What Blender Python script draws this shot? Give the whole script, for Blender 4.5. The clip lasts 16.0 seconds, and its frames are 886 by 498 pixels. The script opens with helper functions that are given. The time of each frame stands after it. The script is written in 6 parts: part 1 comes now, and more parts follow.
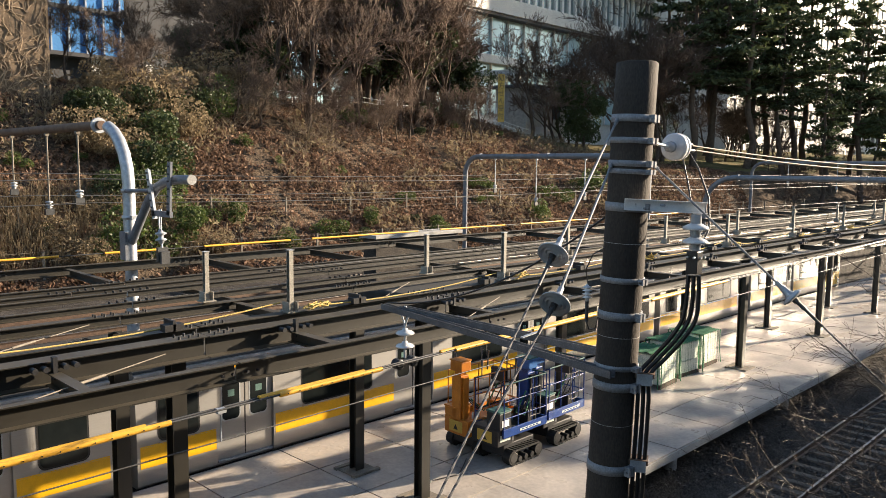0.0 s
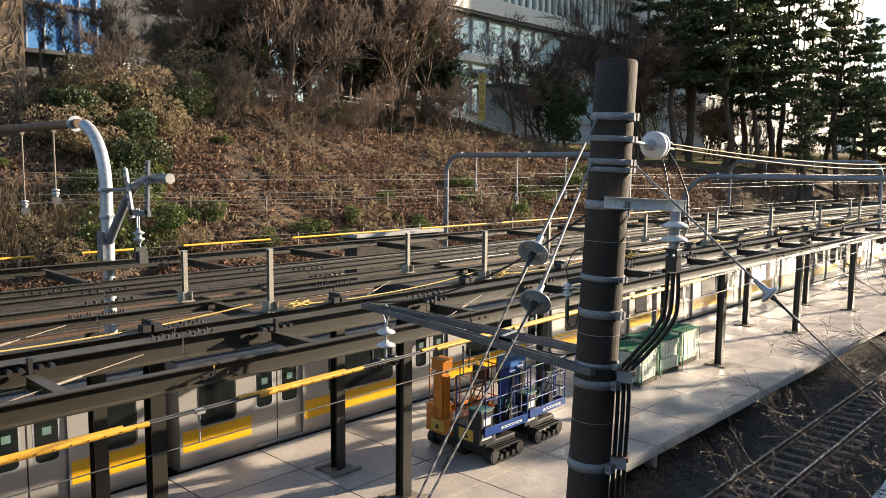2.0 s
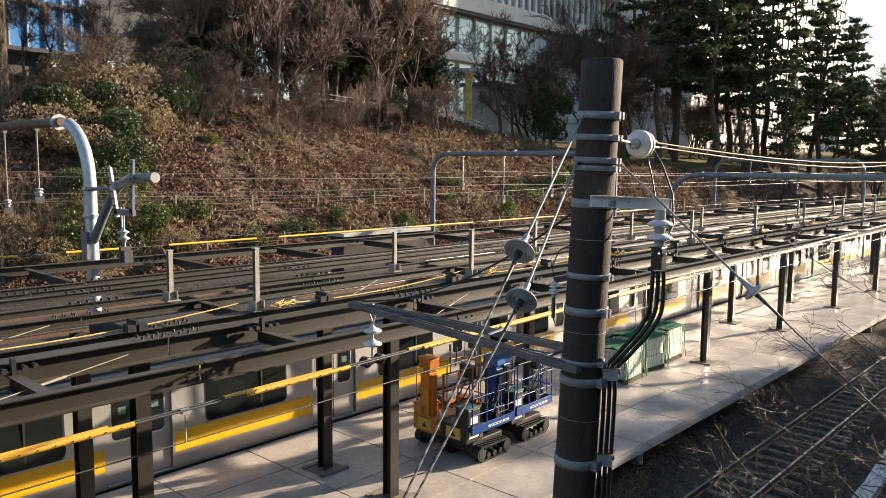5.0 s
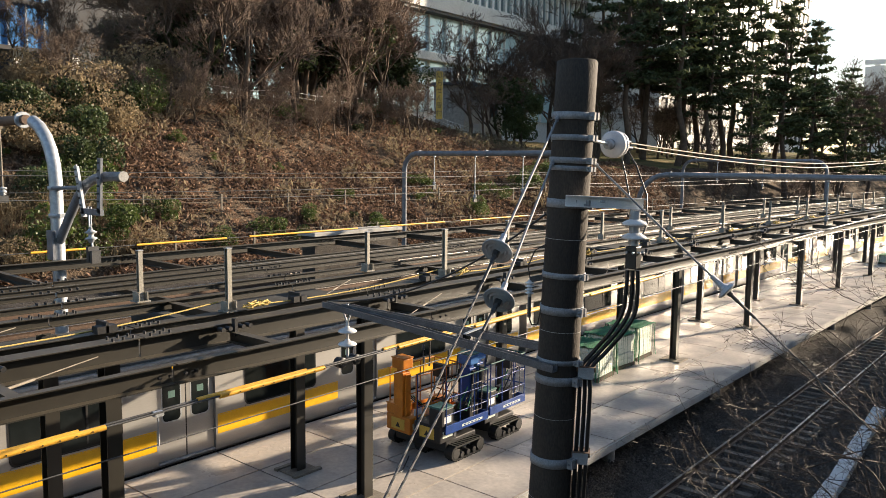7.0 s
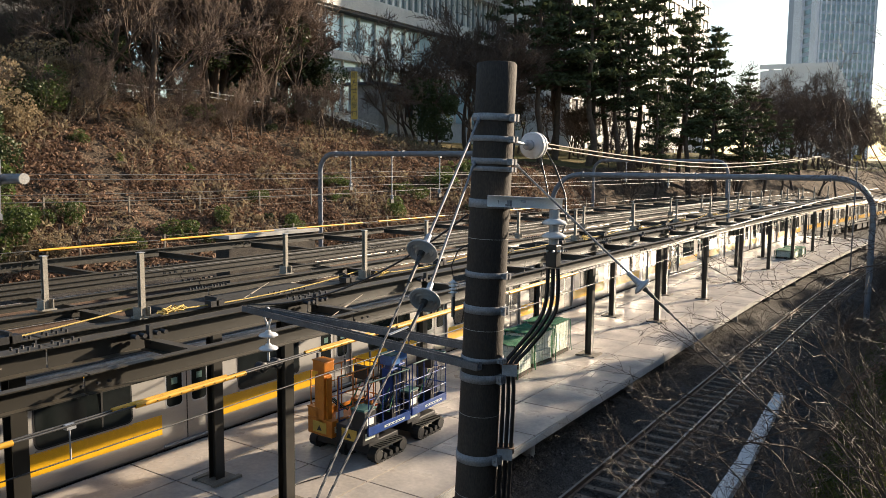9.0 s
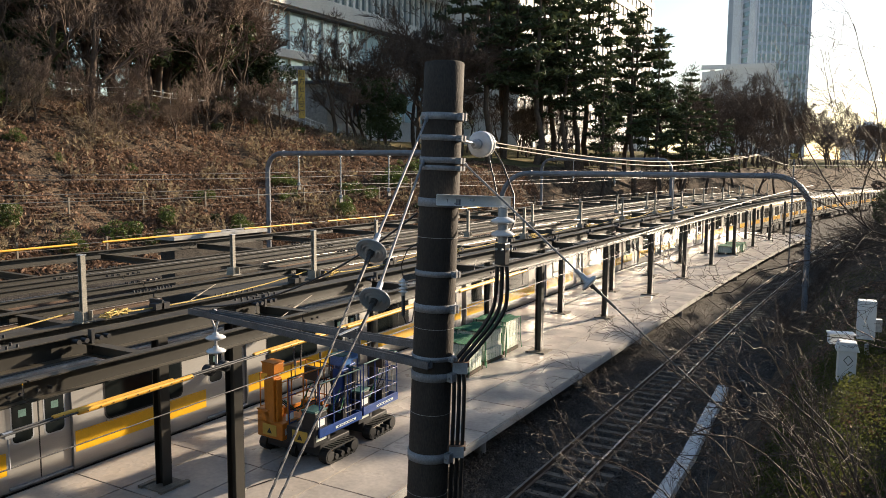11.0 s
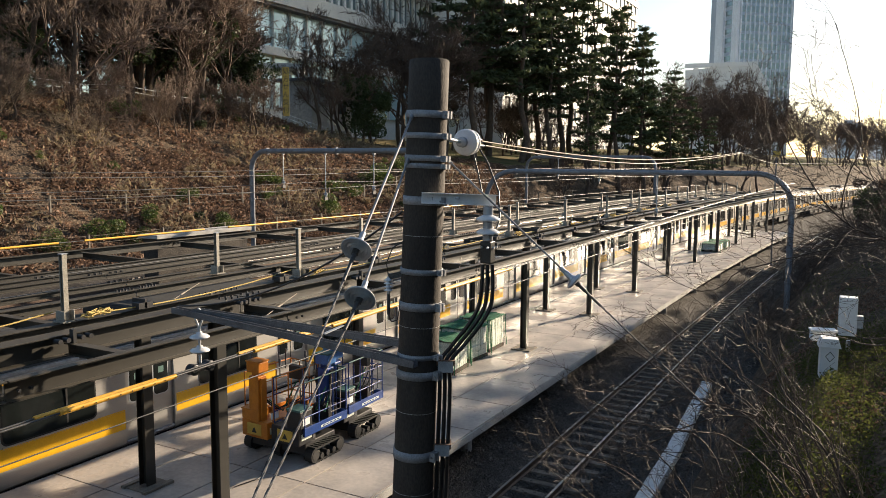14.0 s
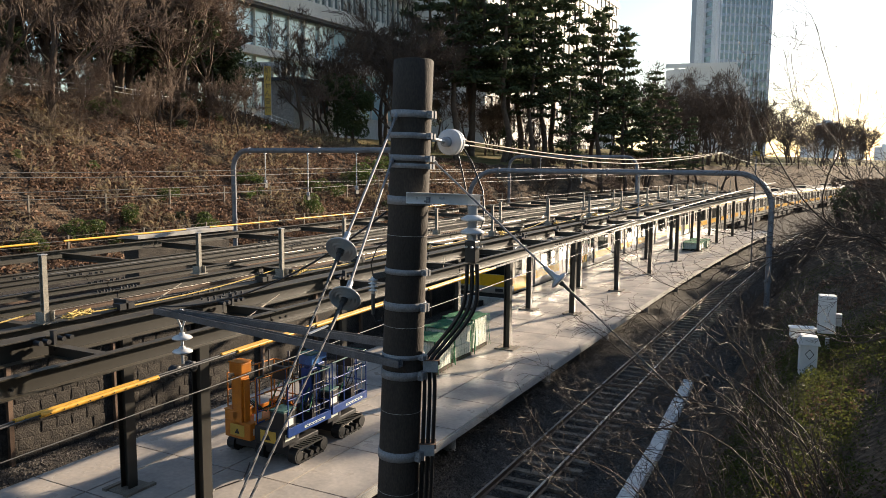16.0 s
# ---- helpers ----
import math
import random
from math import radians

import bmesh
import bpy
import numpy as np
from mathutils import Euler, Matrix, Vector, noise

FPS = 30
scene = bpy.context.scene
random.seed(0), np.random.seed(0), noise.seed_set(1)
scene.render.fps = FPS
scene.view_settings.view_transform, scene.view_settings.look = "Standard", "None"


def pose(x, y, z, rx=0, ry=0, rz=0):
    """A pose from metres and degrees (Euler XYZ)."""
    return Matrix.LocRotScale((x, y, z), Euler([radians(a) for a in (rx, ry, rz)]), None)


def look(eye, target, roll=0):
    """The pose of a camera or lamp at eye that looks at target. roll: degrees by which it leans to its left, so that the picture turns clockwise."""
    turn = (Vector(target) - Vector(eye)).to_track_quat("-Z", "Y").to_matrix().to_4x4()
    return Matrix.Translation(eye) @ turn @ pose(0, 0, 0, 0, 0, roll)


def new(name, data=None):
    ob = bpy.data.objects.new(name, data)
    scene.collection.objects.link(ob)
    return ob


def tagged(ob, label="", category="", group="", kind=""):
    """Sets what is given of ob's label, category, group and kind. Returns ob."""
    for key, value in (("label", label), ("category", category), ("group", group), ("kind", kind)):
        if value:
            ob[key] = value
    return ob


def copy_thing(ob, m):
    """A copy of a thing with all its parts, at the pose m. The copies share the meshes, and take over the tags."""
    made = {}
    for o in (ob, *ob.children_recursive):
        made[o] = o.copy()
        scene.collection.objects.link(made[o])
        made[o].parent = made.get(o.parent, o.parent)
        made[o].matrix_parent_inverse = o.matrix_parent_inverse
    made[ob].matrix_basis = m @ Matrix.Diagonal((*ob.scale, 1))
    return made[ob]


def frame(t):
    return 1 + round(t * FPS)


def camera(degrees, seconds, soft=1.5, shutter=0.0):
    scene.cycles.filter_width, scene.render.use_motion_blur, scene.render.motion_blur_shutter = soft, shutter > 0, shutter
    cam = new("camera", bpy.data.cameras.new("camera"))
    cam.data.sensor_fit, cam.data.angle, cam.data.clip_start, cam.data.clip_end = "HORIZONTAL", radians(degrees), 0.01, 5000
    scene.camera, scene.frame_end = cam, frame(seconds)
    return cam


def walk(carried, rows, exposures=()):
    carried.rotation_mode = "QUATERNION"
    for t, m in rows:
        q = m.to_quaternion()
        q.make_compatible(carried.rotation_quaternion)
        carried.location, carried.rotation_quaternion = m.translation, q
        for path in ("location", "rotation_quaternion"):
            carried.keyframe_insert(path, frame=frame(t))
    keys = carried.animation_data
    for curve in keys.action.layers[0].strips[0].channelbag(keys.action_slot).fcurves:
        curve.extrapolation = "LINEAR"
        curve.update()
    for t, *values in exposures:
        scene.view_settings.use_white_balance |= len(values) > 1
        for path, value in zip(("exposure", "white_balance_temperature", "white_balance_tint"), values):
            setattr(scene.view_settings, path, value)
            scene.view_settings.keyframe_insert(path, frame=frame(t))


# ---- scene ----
cam = camera(59.79, 16.0, soft=0.8)
PATH = [
    (0.0, -0.000, 0.000, 6.100, 83.967, -0.574, 44.682),
    (0.5, -0.001, 0.001, 6.099, 83.968, -0.582, 44.370),
    (1.0, 0.001, 0.005, 6.098, 83.960, -0.558, 44.053),
    (1.5, 0.000, 0.013, 6.096, 83.938, -0.540, 43.725),
    (2.0, -0.006, 0.020, 6.093, 83.903, -0.552, 43.292),
    (2.5, -0.009, 0.021, 6.091, 83.887, -0.551, 42.945),
    (3.0, -0.007, 0.021, 6.091, 83.845, -0.532, 42.914),
    (5.5, 0.003, 0.020, 6.093, 83.781, -0.565, 42.035),
    (6.0, -0.009, 0.010, 6.093, 83.746, -0.619, 41.707),
    (6.5, -0.028, -0.004, 6.094, 83.780, -0.643, 41.223),
    (7.0, -0.047, -0.018, 6.096, 83.793, -0.659, 40.116),
    (7.5, -0.060, -0.036, 6.098, 83.849, -0.610, 38.806),
    (8.0, -0.070, -0.053, 6.099, 83.871, -0.585, 37.364),
    (8.5, -0.083, -0.066, 6.100, 83.878, -0.557, 35.714),
    (9.0, -0.095, -0.078, 6.100, 83.889, -0.521, 33.863),
    (9.5, -0.107, -0.087, 6.097, 83.891, -0.462, 32.290),
    (12.0, -0.070, -0.073, 6.101, 83.800, -0.317, 29.781),
    (12.5, -0.074, -0.065, 6.101, 83.756, -0.340, 29.634),
    (13.0, -0.083, -0.063, 6.101, 83.725, -0.394, 29.460),
    (13.5, -0.090, -0.064, 6.102, 83.708, -0.368, 29.230),
    (14.0, -0.092, -0.069, 6.103, 83.692, -0.336, 29.019),
    (14.5, -0.095, -0.077, 6.104, 83.704, -0.363, 28.708),
    (15.0, -0.101, -0.083, 6.105, 83.702, -0.363, 28.383),
    (15.5, -0.107, -0.083, 6.106, 83.687, -0.347, 28.100),
    (16.0, -0.108, -0.082, 6.105, 83.669, -0.354, 27.725),
]
walk(cam, [(t, pose(x, y, z, rx, ry, rz)) for t, x, y, z, rx, ry, rz in PATH], exposures=[(0.0, 1.44), (3.0, 1.42), (6.0, 1.36), (7.5, 1.30), (9.5, 1.15), (12.0, 1.12), (16.0, 1.09)])
# ---------------------------------------------------------------- light
SUN_AZ, SUN_EL = 20.0, 16.0      # degrees to the right of the track's heading, and above the horizon
world = bpy.data.worlds.new("sky")
scene.world = world
world.use_nodes = True
wn = world.node_tree
sky = wn.nodes.new("ShaderNodeTexSky")
sky.sky_type, sky.sun_disc = "NISHITA", False
sky.sun_elevation, sky.sun_rotation = radians(SUN_EL), radians(SUN_AZ)
sky.air_density, sky.dust_density = 1.0, 0.6
wn.links.new(sky.outputs[0], wn.nodes["Background"].inputs[0])
wn.nodes["Background"].inputs[1].default_value = 0.085
sun = new("sun", bpy.data.lights.new("sun", "SUN"))
sun.data.energy, sun.data.angle, sun.data.color = 5.8, radians(0.6), (1.0, 0.82, 0.61)
sun_way = Vector((math.sin(radians(SUN_AZ)) * math.cos(radians(SUN_EL)), math.cos(radians(SUN_AZ)) * math.cos(radians(SUN_EL)), math.sin(radians(SUN_EL))))
sun.matrix_world = look(sun_way * 100, (0, 0, 0))


# ---------------------------------------------------------------- materials
def material(name, base, other=None, rough=0.7, metal=0.0, scale=6.0, fine=60.0, bump=0.15, stretch=(1, 1, 1), vary=0.0, spec=0.5, coat=0.0, speck=0.25, dist=0.01, gloss=0.0, leaf=0.0, top_sheen=None):
    """Two scales of noise between two colours, fine relief, and a slight change from piece to piece."""
    m = bpy.data.materials.new(name)
    m.use_nodes = True
    t = m.node_tree
    b = t.nodes["Principled BSDF"]
    co = t.nodes.new("ShaderNodeTexCoord")
    mp = t.nodes.new("ShaderNodeMapping")
    mp.inputs["Scale"].default_value = stretch
    t.links.new(co.outputs["Object"], mp.inputs["Vector"])
    n1, n2 = t.nodes.new("ShaderNodeTexNoise"), t.nodes.new("ShaderNodeTexNoise")
    n1.inputs["Scale"].default_value, n1.inputs["Detail"].default_value = scale, 5
    n2.inputs["Scale"].default_value, n2.inputs["Detail"].default_value = fine, 3
    for n in (n1, n2):
        t.links.new(mp.outputs[0], n.inputs["Vector"])
    ramp = t.nodes.new("ShaderNodeValToRGB")
    ramp.color_ramp.elements[0].position, ramp.color_ramp.elements[1].position = 0.35, 0.68
    ramp.color_ramp.elements[0].color = (*base, 1)
    ramp.color_ramp.elements[1].color = (*(other or [c * 0.75 for c in base]), 1)
    t.links.new(n1.outputs["Fac"], ramp.inputs[0])
    val = t.nodes.new("ShaderNodeMapRange")
    val.inputs["From Min"].default_value, val.inputs["From Max"].default_value = 0.3, 0.7
    val.inputs["To Min"].default_value, val.inputs["To Max"].default_value = 1 - speck, 1 + speck
    t.links.new(n2.outputs["Fac"], val.inputs["Value"])
    last = val.outputs[0]
    if vary:
        info = t.nodes.new("ShaderNodeObjectInfo")
        geo = t.nodes.new("ShaderNodeNewGeometry")
        add = t.nodes.new("ShaderNodeMath")
        t.links.new(info.outputs["Random"], add.inputs[0])
        t.links.new(geo.outputs["Random Per Island"], add.inputs[1])
        rr = t.nodes.new("ShaderNodeMapRange")
        rr.inputs["From Max"].default_value = 2.0
        rr.inputs["To Min"].default_value, rr.inputs["To Max"].default_value = 1 - vary, 1 + vary
        t.links.new(add.outputs[0], rr.inputs["Value"])
        mul = t.nodes.new("ShaderNodeMath")
        mul.operation = "MULTIPLY"
        t.links.new(last, mul.inputs[0])
        t.links.new(rr.outputs[0], mul.inputs[1])
        last = mul.outputs[0]
    hsv = t.nodes.new("ShaderNodeHueSaturation")
    t.links.new(ramp.outputs[0], hsv.inputs["Color"])
    t.links.new(last, hsv.inputs["Value"])
    if top_sheen:
        # pale sun sheen painted into the colour of upward faces, in patches
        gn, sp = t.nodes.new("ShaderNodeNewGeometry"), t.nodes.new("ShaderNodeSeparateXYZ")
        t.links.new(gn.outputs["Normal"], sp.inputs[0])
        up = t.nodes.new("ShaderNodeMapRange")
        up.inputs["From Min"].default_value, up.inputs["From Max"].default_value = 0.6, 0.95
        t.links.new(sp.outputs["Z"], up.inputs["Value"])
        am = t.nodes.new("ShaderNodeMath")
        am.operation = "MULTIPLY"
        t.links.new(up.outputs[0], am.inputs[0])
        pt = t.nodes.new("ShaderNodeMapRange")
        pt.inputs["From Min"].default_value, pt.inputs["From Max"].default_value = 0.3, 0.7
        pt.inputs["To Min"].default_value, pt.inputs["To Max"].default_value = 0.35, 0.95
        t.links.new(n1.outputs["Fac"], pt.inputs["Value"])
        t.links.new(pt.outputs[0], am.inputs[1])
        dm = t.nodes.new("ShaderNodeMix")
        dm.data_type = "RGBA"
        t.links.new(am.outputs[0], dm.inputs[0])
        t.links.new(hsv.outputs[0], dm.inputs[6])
        dm.inputs[7].default_value = (*top_sheen, 1)
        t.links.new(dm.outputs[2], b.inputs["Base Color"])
    else:
        t.links.new(hsv.outputs[0], b.inputs["Base Color"])
    b.inputs["Roughness"].default_value, b.inputs["Metallic"].default_value = rough, metal
    b.inputs["Specular IOR Level"].default_value, b.inputs["Coat Weight"].default_value = spec, coat
    if leaf:
        tr, mix = t.nodes.new("ShaderNodeBsdfTranslucent"), t.nodes.new("ShaderNodeMixShader")
        t.links.new(hsv.outputs[0], tr.inputs["Color"])
        mix.inputs[0].default_value = leaf
        t.links.new(b.outputs[0], mix.inputs[1])
        t.links.new(tr.outputs[0], mix.inputs[2])
        t.links.new(mix.outputs[0], t.nodes["Material Output"].inputs["Surface"])
    if gloss:
        gl = t.nodes.new("ShaderNodeMapRange")
        gl.inputs["From Min"].default_value, gl.inputs["From Max"].default_value = 0.35, 0.65
        gl.inputs["To Min"].default_value, gl.inputs["To Max"].default_value = rough - gloss, rough + gloss
        t.links.new(n1.outputs["Fac"], gl.inputs["Value"])
        t.links.new(gl.outputs[0], b.inputs["Roughness"])
    if bump:
        bp = t.nodes.new("ShaderNodeBump")
        bp.inputs["Strength"].default_value, bp.inputs["Distance"].default_value = bump, dist
        t.links.new(n2.outputs["Fac"], bp.inputs["Height"])
        t.links.new(bp.outputs[0], b.inputs["Normal"])
    return m


M = {}
M["earth"] = material("leafy_earth", (0.060, 0.046, 0.034), (0.135, 0.095, 0.064), rough=0.95, scale=1.1, fine=9, bump=0.9, speck=0.6, spec=0.1, dist=0.1)
M["grass"] = material("winter_grass", (0.10, 0.10, 0.04), (0.20, 0.15, 0.07), rough=0.95, scale=0.5, fine=12, bump=0.8, spec=0.1, dist=0.08)
M["ballast"] = material("ballast", (0.085, 0.077, 0.070), (0.045, 0.040, 0.036), rough=0.95, scale=1.2, fine=26, bump=1.0, speck=0.7, spec=0.1, dist=0.06)
M["stone"] = material("ballast_stone", (0.14, 0.128, 0.118), (0.06, 0.054, 0.048), rough=0.95, scale=3, fine=40, vary=0.5, spec=0.1)
M["deck"] = material("deck_concrete", (0.50, 0.445, 0.39), (0.28, 0.26, 0.245), rough=0.38, scale=0.8, fine=11, bump=0.12, speck=0.12, vary=0.12, spec=0.28, gloss=0.13)
M["concrete"] = material("concrete", (0.42, 0.41, 0.39), (0.30, 0.29, 0.27), rough=0.9, scale=1.5, fine=40, bump=0.3)
M["wall_stone"] = material("wall_stone", (0.062, 0.052, 0.042), (0.026, 0.022, 0.019), rough=0.95, scale=1.3, fine=22, bump=0.9, vary=0.2, speck=0.5, dist=0.03)
# the last colour paints low sun onto the tops of the beams
M["steel_dark"] = material("dark_brown_painted_steel", (0.021, 0.018, 0.0125), (0.015, 0.013, 0.0092), spec=0.72, rough=0.44, scale=3, fine=90, bump=0.04, speck=0.10, vary=0.08, top_sheen=(0.082, 0.069, 0.048))
M["galv"] = material("galvanised_steel", (0.50, 0.52, 0.55), (0.36, 0.38, 0.41), rough=0.5, metal=0.55, scale=9, fine=80, bump=0.05, speck=0.12)
M["galv_blue"] = material("grey_blue_painted_pipe", (0.20, 0.213, 0.24), (0.14, 0.15, 0.17), rough=0.5, metal=0.2, scale=4, fine=60, bump=0.05)
M["rusty"] = material("rust_brown_pipe", (0.16, 0.10, 0.065), (0.10, 0.06, 0.04), rough=0.75, scale=4, fine=50, bump=0.2)
M["zinc_post"] = material("weathered_zinc_post", (0.34, 0.32, 0.275), (0.23, 0.215, 0.185), rough=0.6, metal=0.3, scale=5, fine=60)
M["pole"] = material("weathered_concrete_pole", (0.050, 0.039, 0.030), (0.026, 0.020, 0.016), rough=0.85, scale=2.4, fine=70, bump=0.5, stretch=(1, 1, 0.35), speck=0.35)
M["yellow_pvc"] = material("yellow_wire_cover", (0.80, 0.44, 0.05), (0.68, 0.35, 0.035), rough=0.4, scale=6, fine=40, speck=0.1)
M["rope"] = material("yellow_black_rope", (0.56, 0.41, 0.13), (0.42, 0.30, 0.09), rough=0.9, scale=30, fine=160, bump=0.6, speck=0.4)
M["wire"] = material("dark_wire", (0.10, 0.10, 0.10), rough=0.5, metal=0.5)
M["copper"] = material("bare_wire", (0.25, 0.20, 0.14), rough=0.7, metal=0.0)
M["cable"] = material("black_cable", (0.016, 0.016, 0.017), rough=0.38)
M["porcelain"] = material("white_porcelain", (0.72, 0.73, 0.74), (0.63, 0.64, 0.66), rough=0.18, coat=0.6, speck=0.05)
M["porcelain_grey"] = material("grey_porcelain", (0.40, 0.42, 0.44), (0.32, 0.34, 0.37), rough=0.22, coat=0.5, speck=0.05)
M["arm_steel"] = material("dull_grey_steel", (0.12, 0.118, 0.125), (0.075, 0.073, 0.078), rough=0.6, metal=0.0)
M["band"] = material("dull_zinc_band", (0.30, 0.305, 0.32), (0.21, 0.215, 0.23), rough=0.65, metal=0.2, scale=9, fine=60, speck=0.2)
M["strand"] = material("grey_steel_strand", (0.13, 0.13, 0.135), (0.08, 0.08, 0.084), rough=0.75, scale=20)
M["creeper_wall"] = material("creeper_covered_wall", (0.17, 0.125, 0.085), (0.10, 0.072, 0.05), rough=0.95, scale=2, fine=14, bump=0.8)
M["rail"] = material("rail_steel", (0.13, 0.085, 0.06), (0.09, 0.06, 0.045), rough=0.6, metal=0.4, scale=12)
M["rail_top"] = material("polished_rail_head", (0.46, 0.42, 0.37), rough=0.36, metal=1.0)
M["sleeper"] = material("concrete_sleeper", (0.19, 0.155, 0.12), (0.11, 0.088, 0.068), rough=0.9, vary=0.4)
M["stainless"] = material("brushed_stainless", (0.44, 0.425, 0.40), (0.37, 0.355, 0.335), rough=0.45, metal=0.6, scale=1.2, fine=120, bump=0.02, stretch=(1, 0.05, 1), speck=0.05)
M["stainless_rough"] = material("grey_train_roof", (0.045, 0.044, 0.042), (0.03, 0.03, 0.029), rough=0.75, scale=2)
M["stripe"] = material("yellow_stripe", (0.80, 0.44, 0.008), (0.72, 0.39, 0.006), rough=0.35, speck=0.05)
M["glass_dark"] = material("tinted_train_glass", (0.012, 0.015, 0.015), rough=0.07, bump=0, speck=0.02, spec=0.22)
M["rubber"] = material("black_rubber", (0.010, 0.010, 0.010), rough=0.6)
M["teal"] = material("teal_rail_padding", (0.045, 0.13, 0.115), (0.03, 0.09, 0.085), rough=0.6)
# far cladding with the pale veil of haze mixed into its colour
M["haze"] = material("haze_painted_cladding", (0.74, 0.78, 0.85), (0.66, 0.70, 0.78), rough=0.8, scale=0.1, fine=3)
M["under"] = material("dark_underframe", (0.028, 0.027, 0.026), rough=0.8)
M["white"] = material("white_paint", (0.80, 0.80, 0.79), (0.73, 0.73, 0.72), rough=0.5, speck=0.06)
M["bark"] = material("bark", (0.105, 0.075, 0.055), (0.06, 0.043, 0.033), rough=0.95, scale=5, fine=40, bump=0.8)
M["twig"] = material("bare_twigs", (0.21, 0.155, 0.122), (0.12, 0.09, 0.072), rough=0.9, vary=0.3, spec=0.2)
M["twig_dark"] = material("dark_twigs", (0.12, 0.087, 0.068), (0.07, 0.052, 0.042), rough=0.9, vary=0.3, spec=0.2)
M["fence"] = material("weathered_fence_post", (0.22, 0.19, 0.15), (0.14, 0.12, 0.095), rough=0.8, scale=5, fine=60)
M["twig_pale"] = material("pale_twigs", (0.34, 0.265, 0.19), (0.22, 0.168, 0.122), rough=0.9, vary=0.3, spec=0.2)
M["leaf_dark"] = material("evergreen_leaf", (0.036, 0.055, 0.020), (0.062, 0.082, 0.028), rough=0.55, vary=0.5, spec=0.4, leaf=0.3)
M["leaf_green"] = material("green_leaf", (0.058, 0.095, 0.022), (0.10, 0.13, 0.032), rough=0.5, vary=0.45, spec=0.4, leaf=0.4)
M["leaf_dry"] = material("dry_leaf", (0.27, 0.172, 0.118), (0.12, 0.078, 0.055), rough=0.9, vary=0.7, spec=0.15, leaf=0.25)
M["straw"] = material("dry_straw", (0.31, 0.245, 0.155), (0.20, 0.155, 0.098), rough=0.9, vary=0.4, spec=0.15, leaf=0.4)
M["pine"] = material("pine_needles", (0.046, 0.064, 0.030), (0.075, 0.092, 0.040), rough=0.7, vary=0.5, spec=0.3, leaf=0.2)
# the blue is the sky's reflection, painted as plain colour
M["glass_blue"] = material("sky_painted_blue_glass", (0.14, 0.36, 0.74), (0.11, 0.29, 0.64), rough=0.06, metal=0.25, bump=0, speck=0.05)
M["glass_grey"] = material("grey_window_glass", (0.30, 0.37, 0.39), (0.21, 0.26, 0.28), rough=0.08, metal=0.6, bump=0, speck=0.05)
# paleness of the mirrored sky is held in the base colour
M["glass_pale"] = material("sky_painted_pale_glass", (0.52, 0.68, 0.72), (0.36, 0.50, 0.54), rough=0.12, metal=0.15, scale=.15, bump=0, speck=0.05)
M["facade"] = material("white_facade", (0.66, 0.64, 0.60), (0.58, 0.56, 0.53), rough=0.7, scale=0.3, fine=8)
M["facade_dark"] = material("dark_facade", (0.05, 0.052, 0.058), (0.04, 0.04, 0.045), rough=0.6, scale=0.5)
# grey blue lifted in the colour to stand for distant haze
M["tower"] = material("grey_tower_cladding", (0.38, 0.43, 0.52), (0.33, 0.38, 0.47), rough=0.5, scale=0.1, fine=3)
M["orange"] = material("orange_paint", (0.58, 0.20, 0.018), (0.46, 0.15, 0.015), rough=0.4, speck=0.08)
M["sticker"] = material("pale_sticker", (0.13, 0.22, 0.20), rough=0.3)
M["blue"] = material("blue_paint", (0.012, 0.055, 0.25), (0.010, 0.04, 0.17), rough=0.4, speck=0.1)
M["blue_light"] = material("bright_blue_paint", (0.05, 0.16, 0.42), rough=0.4)
M["black"] = material("black_paint", (0.02, 0.02, 0.022), rough=0.5)
M["green_net"] = material("green_netting", (0.015, 0.16, 0.065), (0.02, 0.11, 0.05), rough=0.8, scale=12, fine=140, bump=0.8)
M["wrap"] = material("pale_wrapped_panel", (0.66, 0.70, 0.62), (0.54, 0.62, 0.52), rough=0.45, scale=3)
M["sheet_blue"] = material("blue_tarpaulin", (0.05, 0.17, 0.36), (0.04, 0.12, 0.27), rough=0.5, scale=4, bump=0.5)


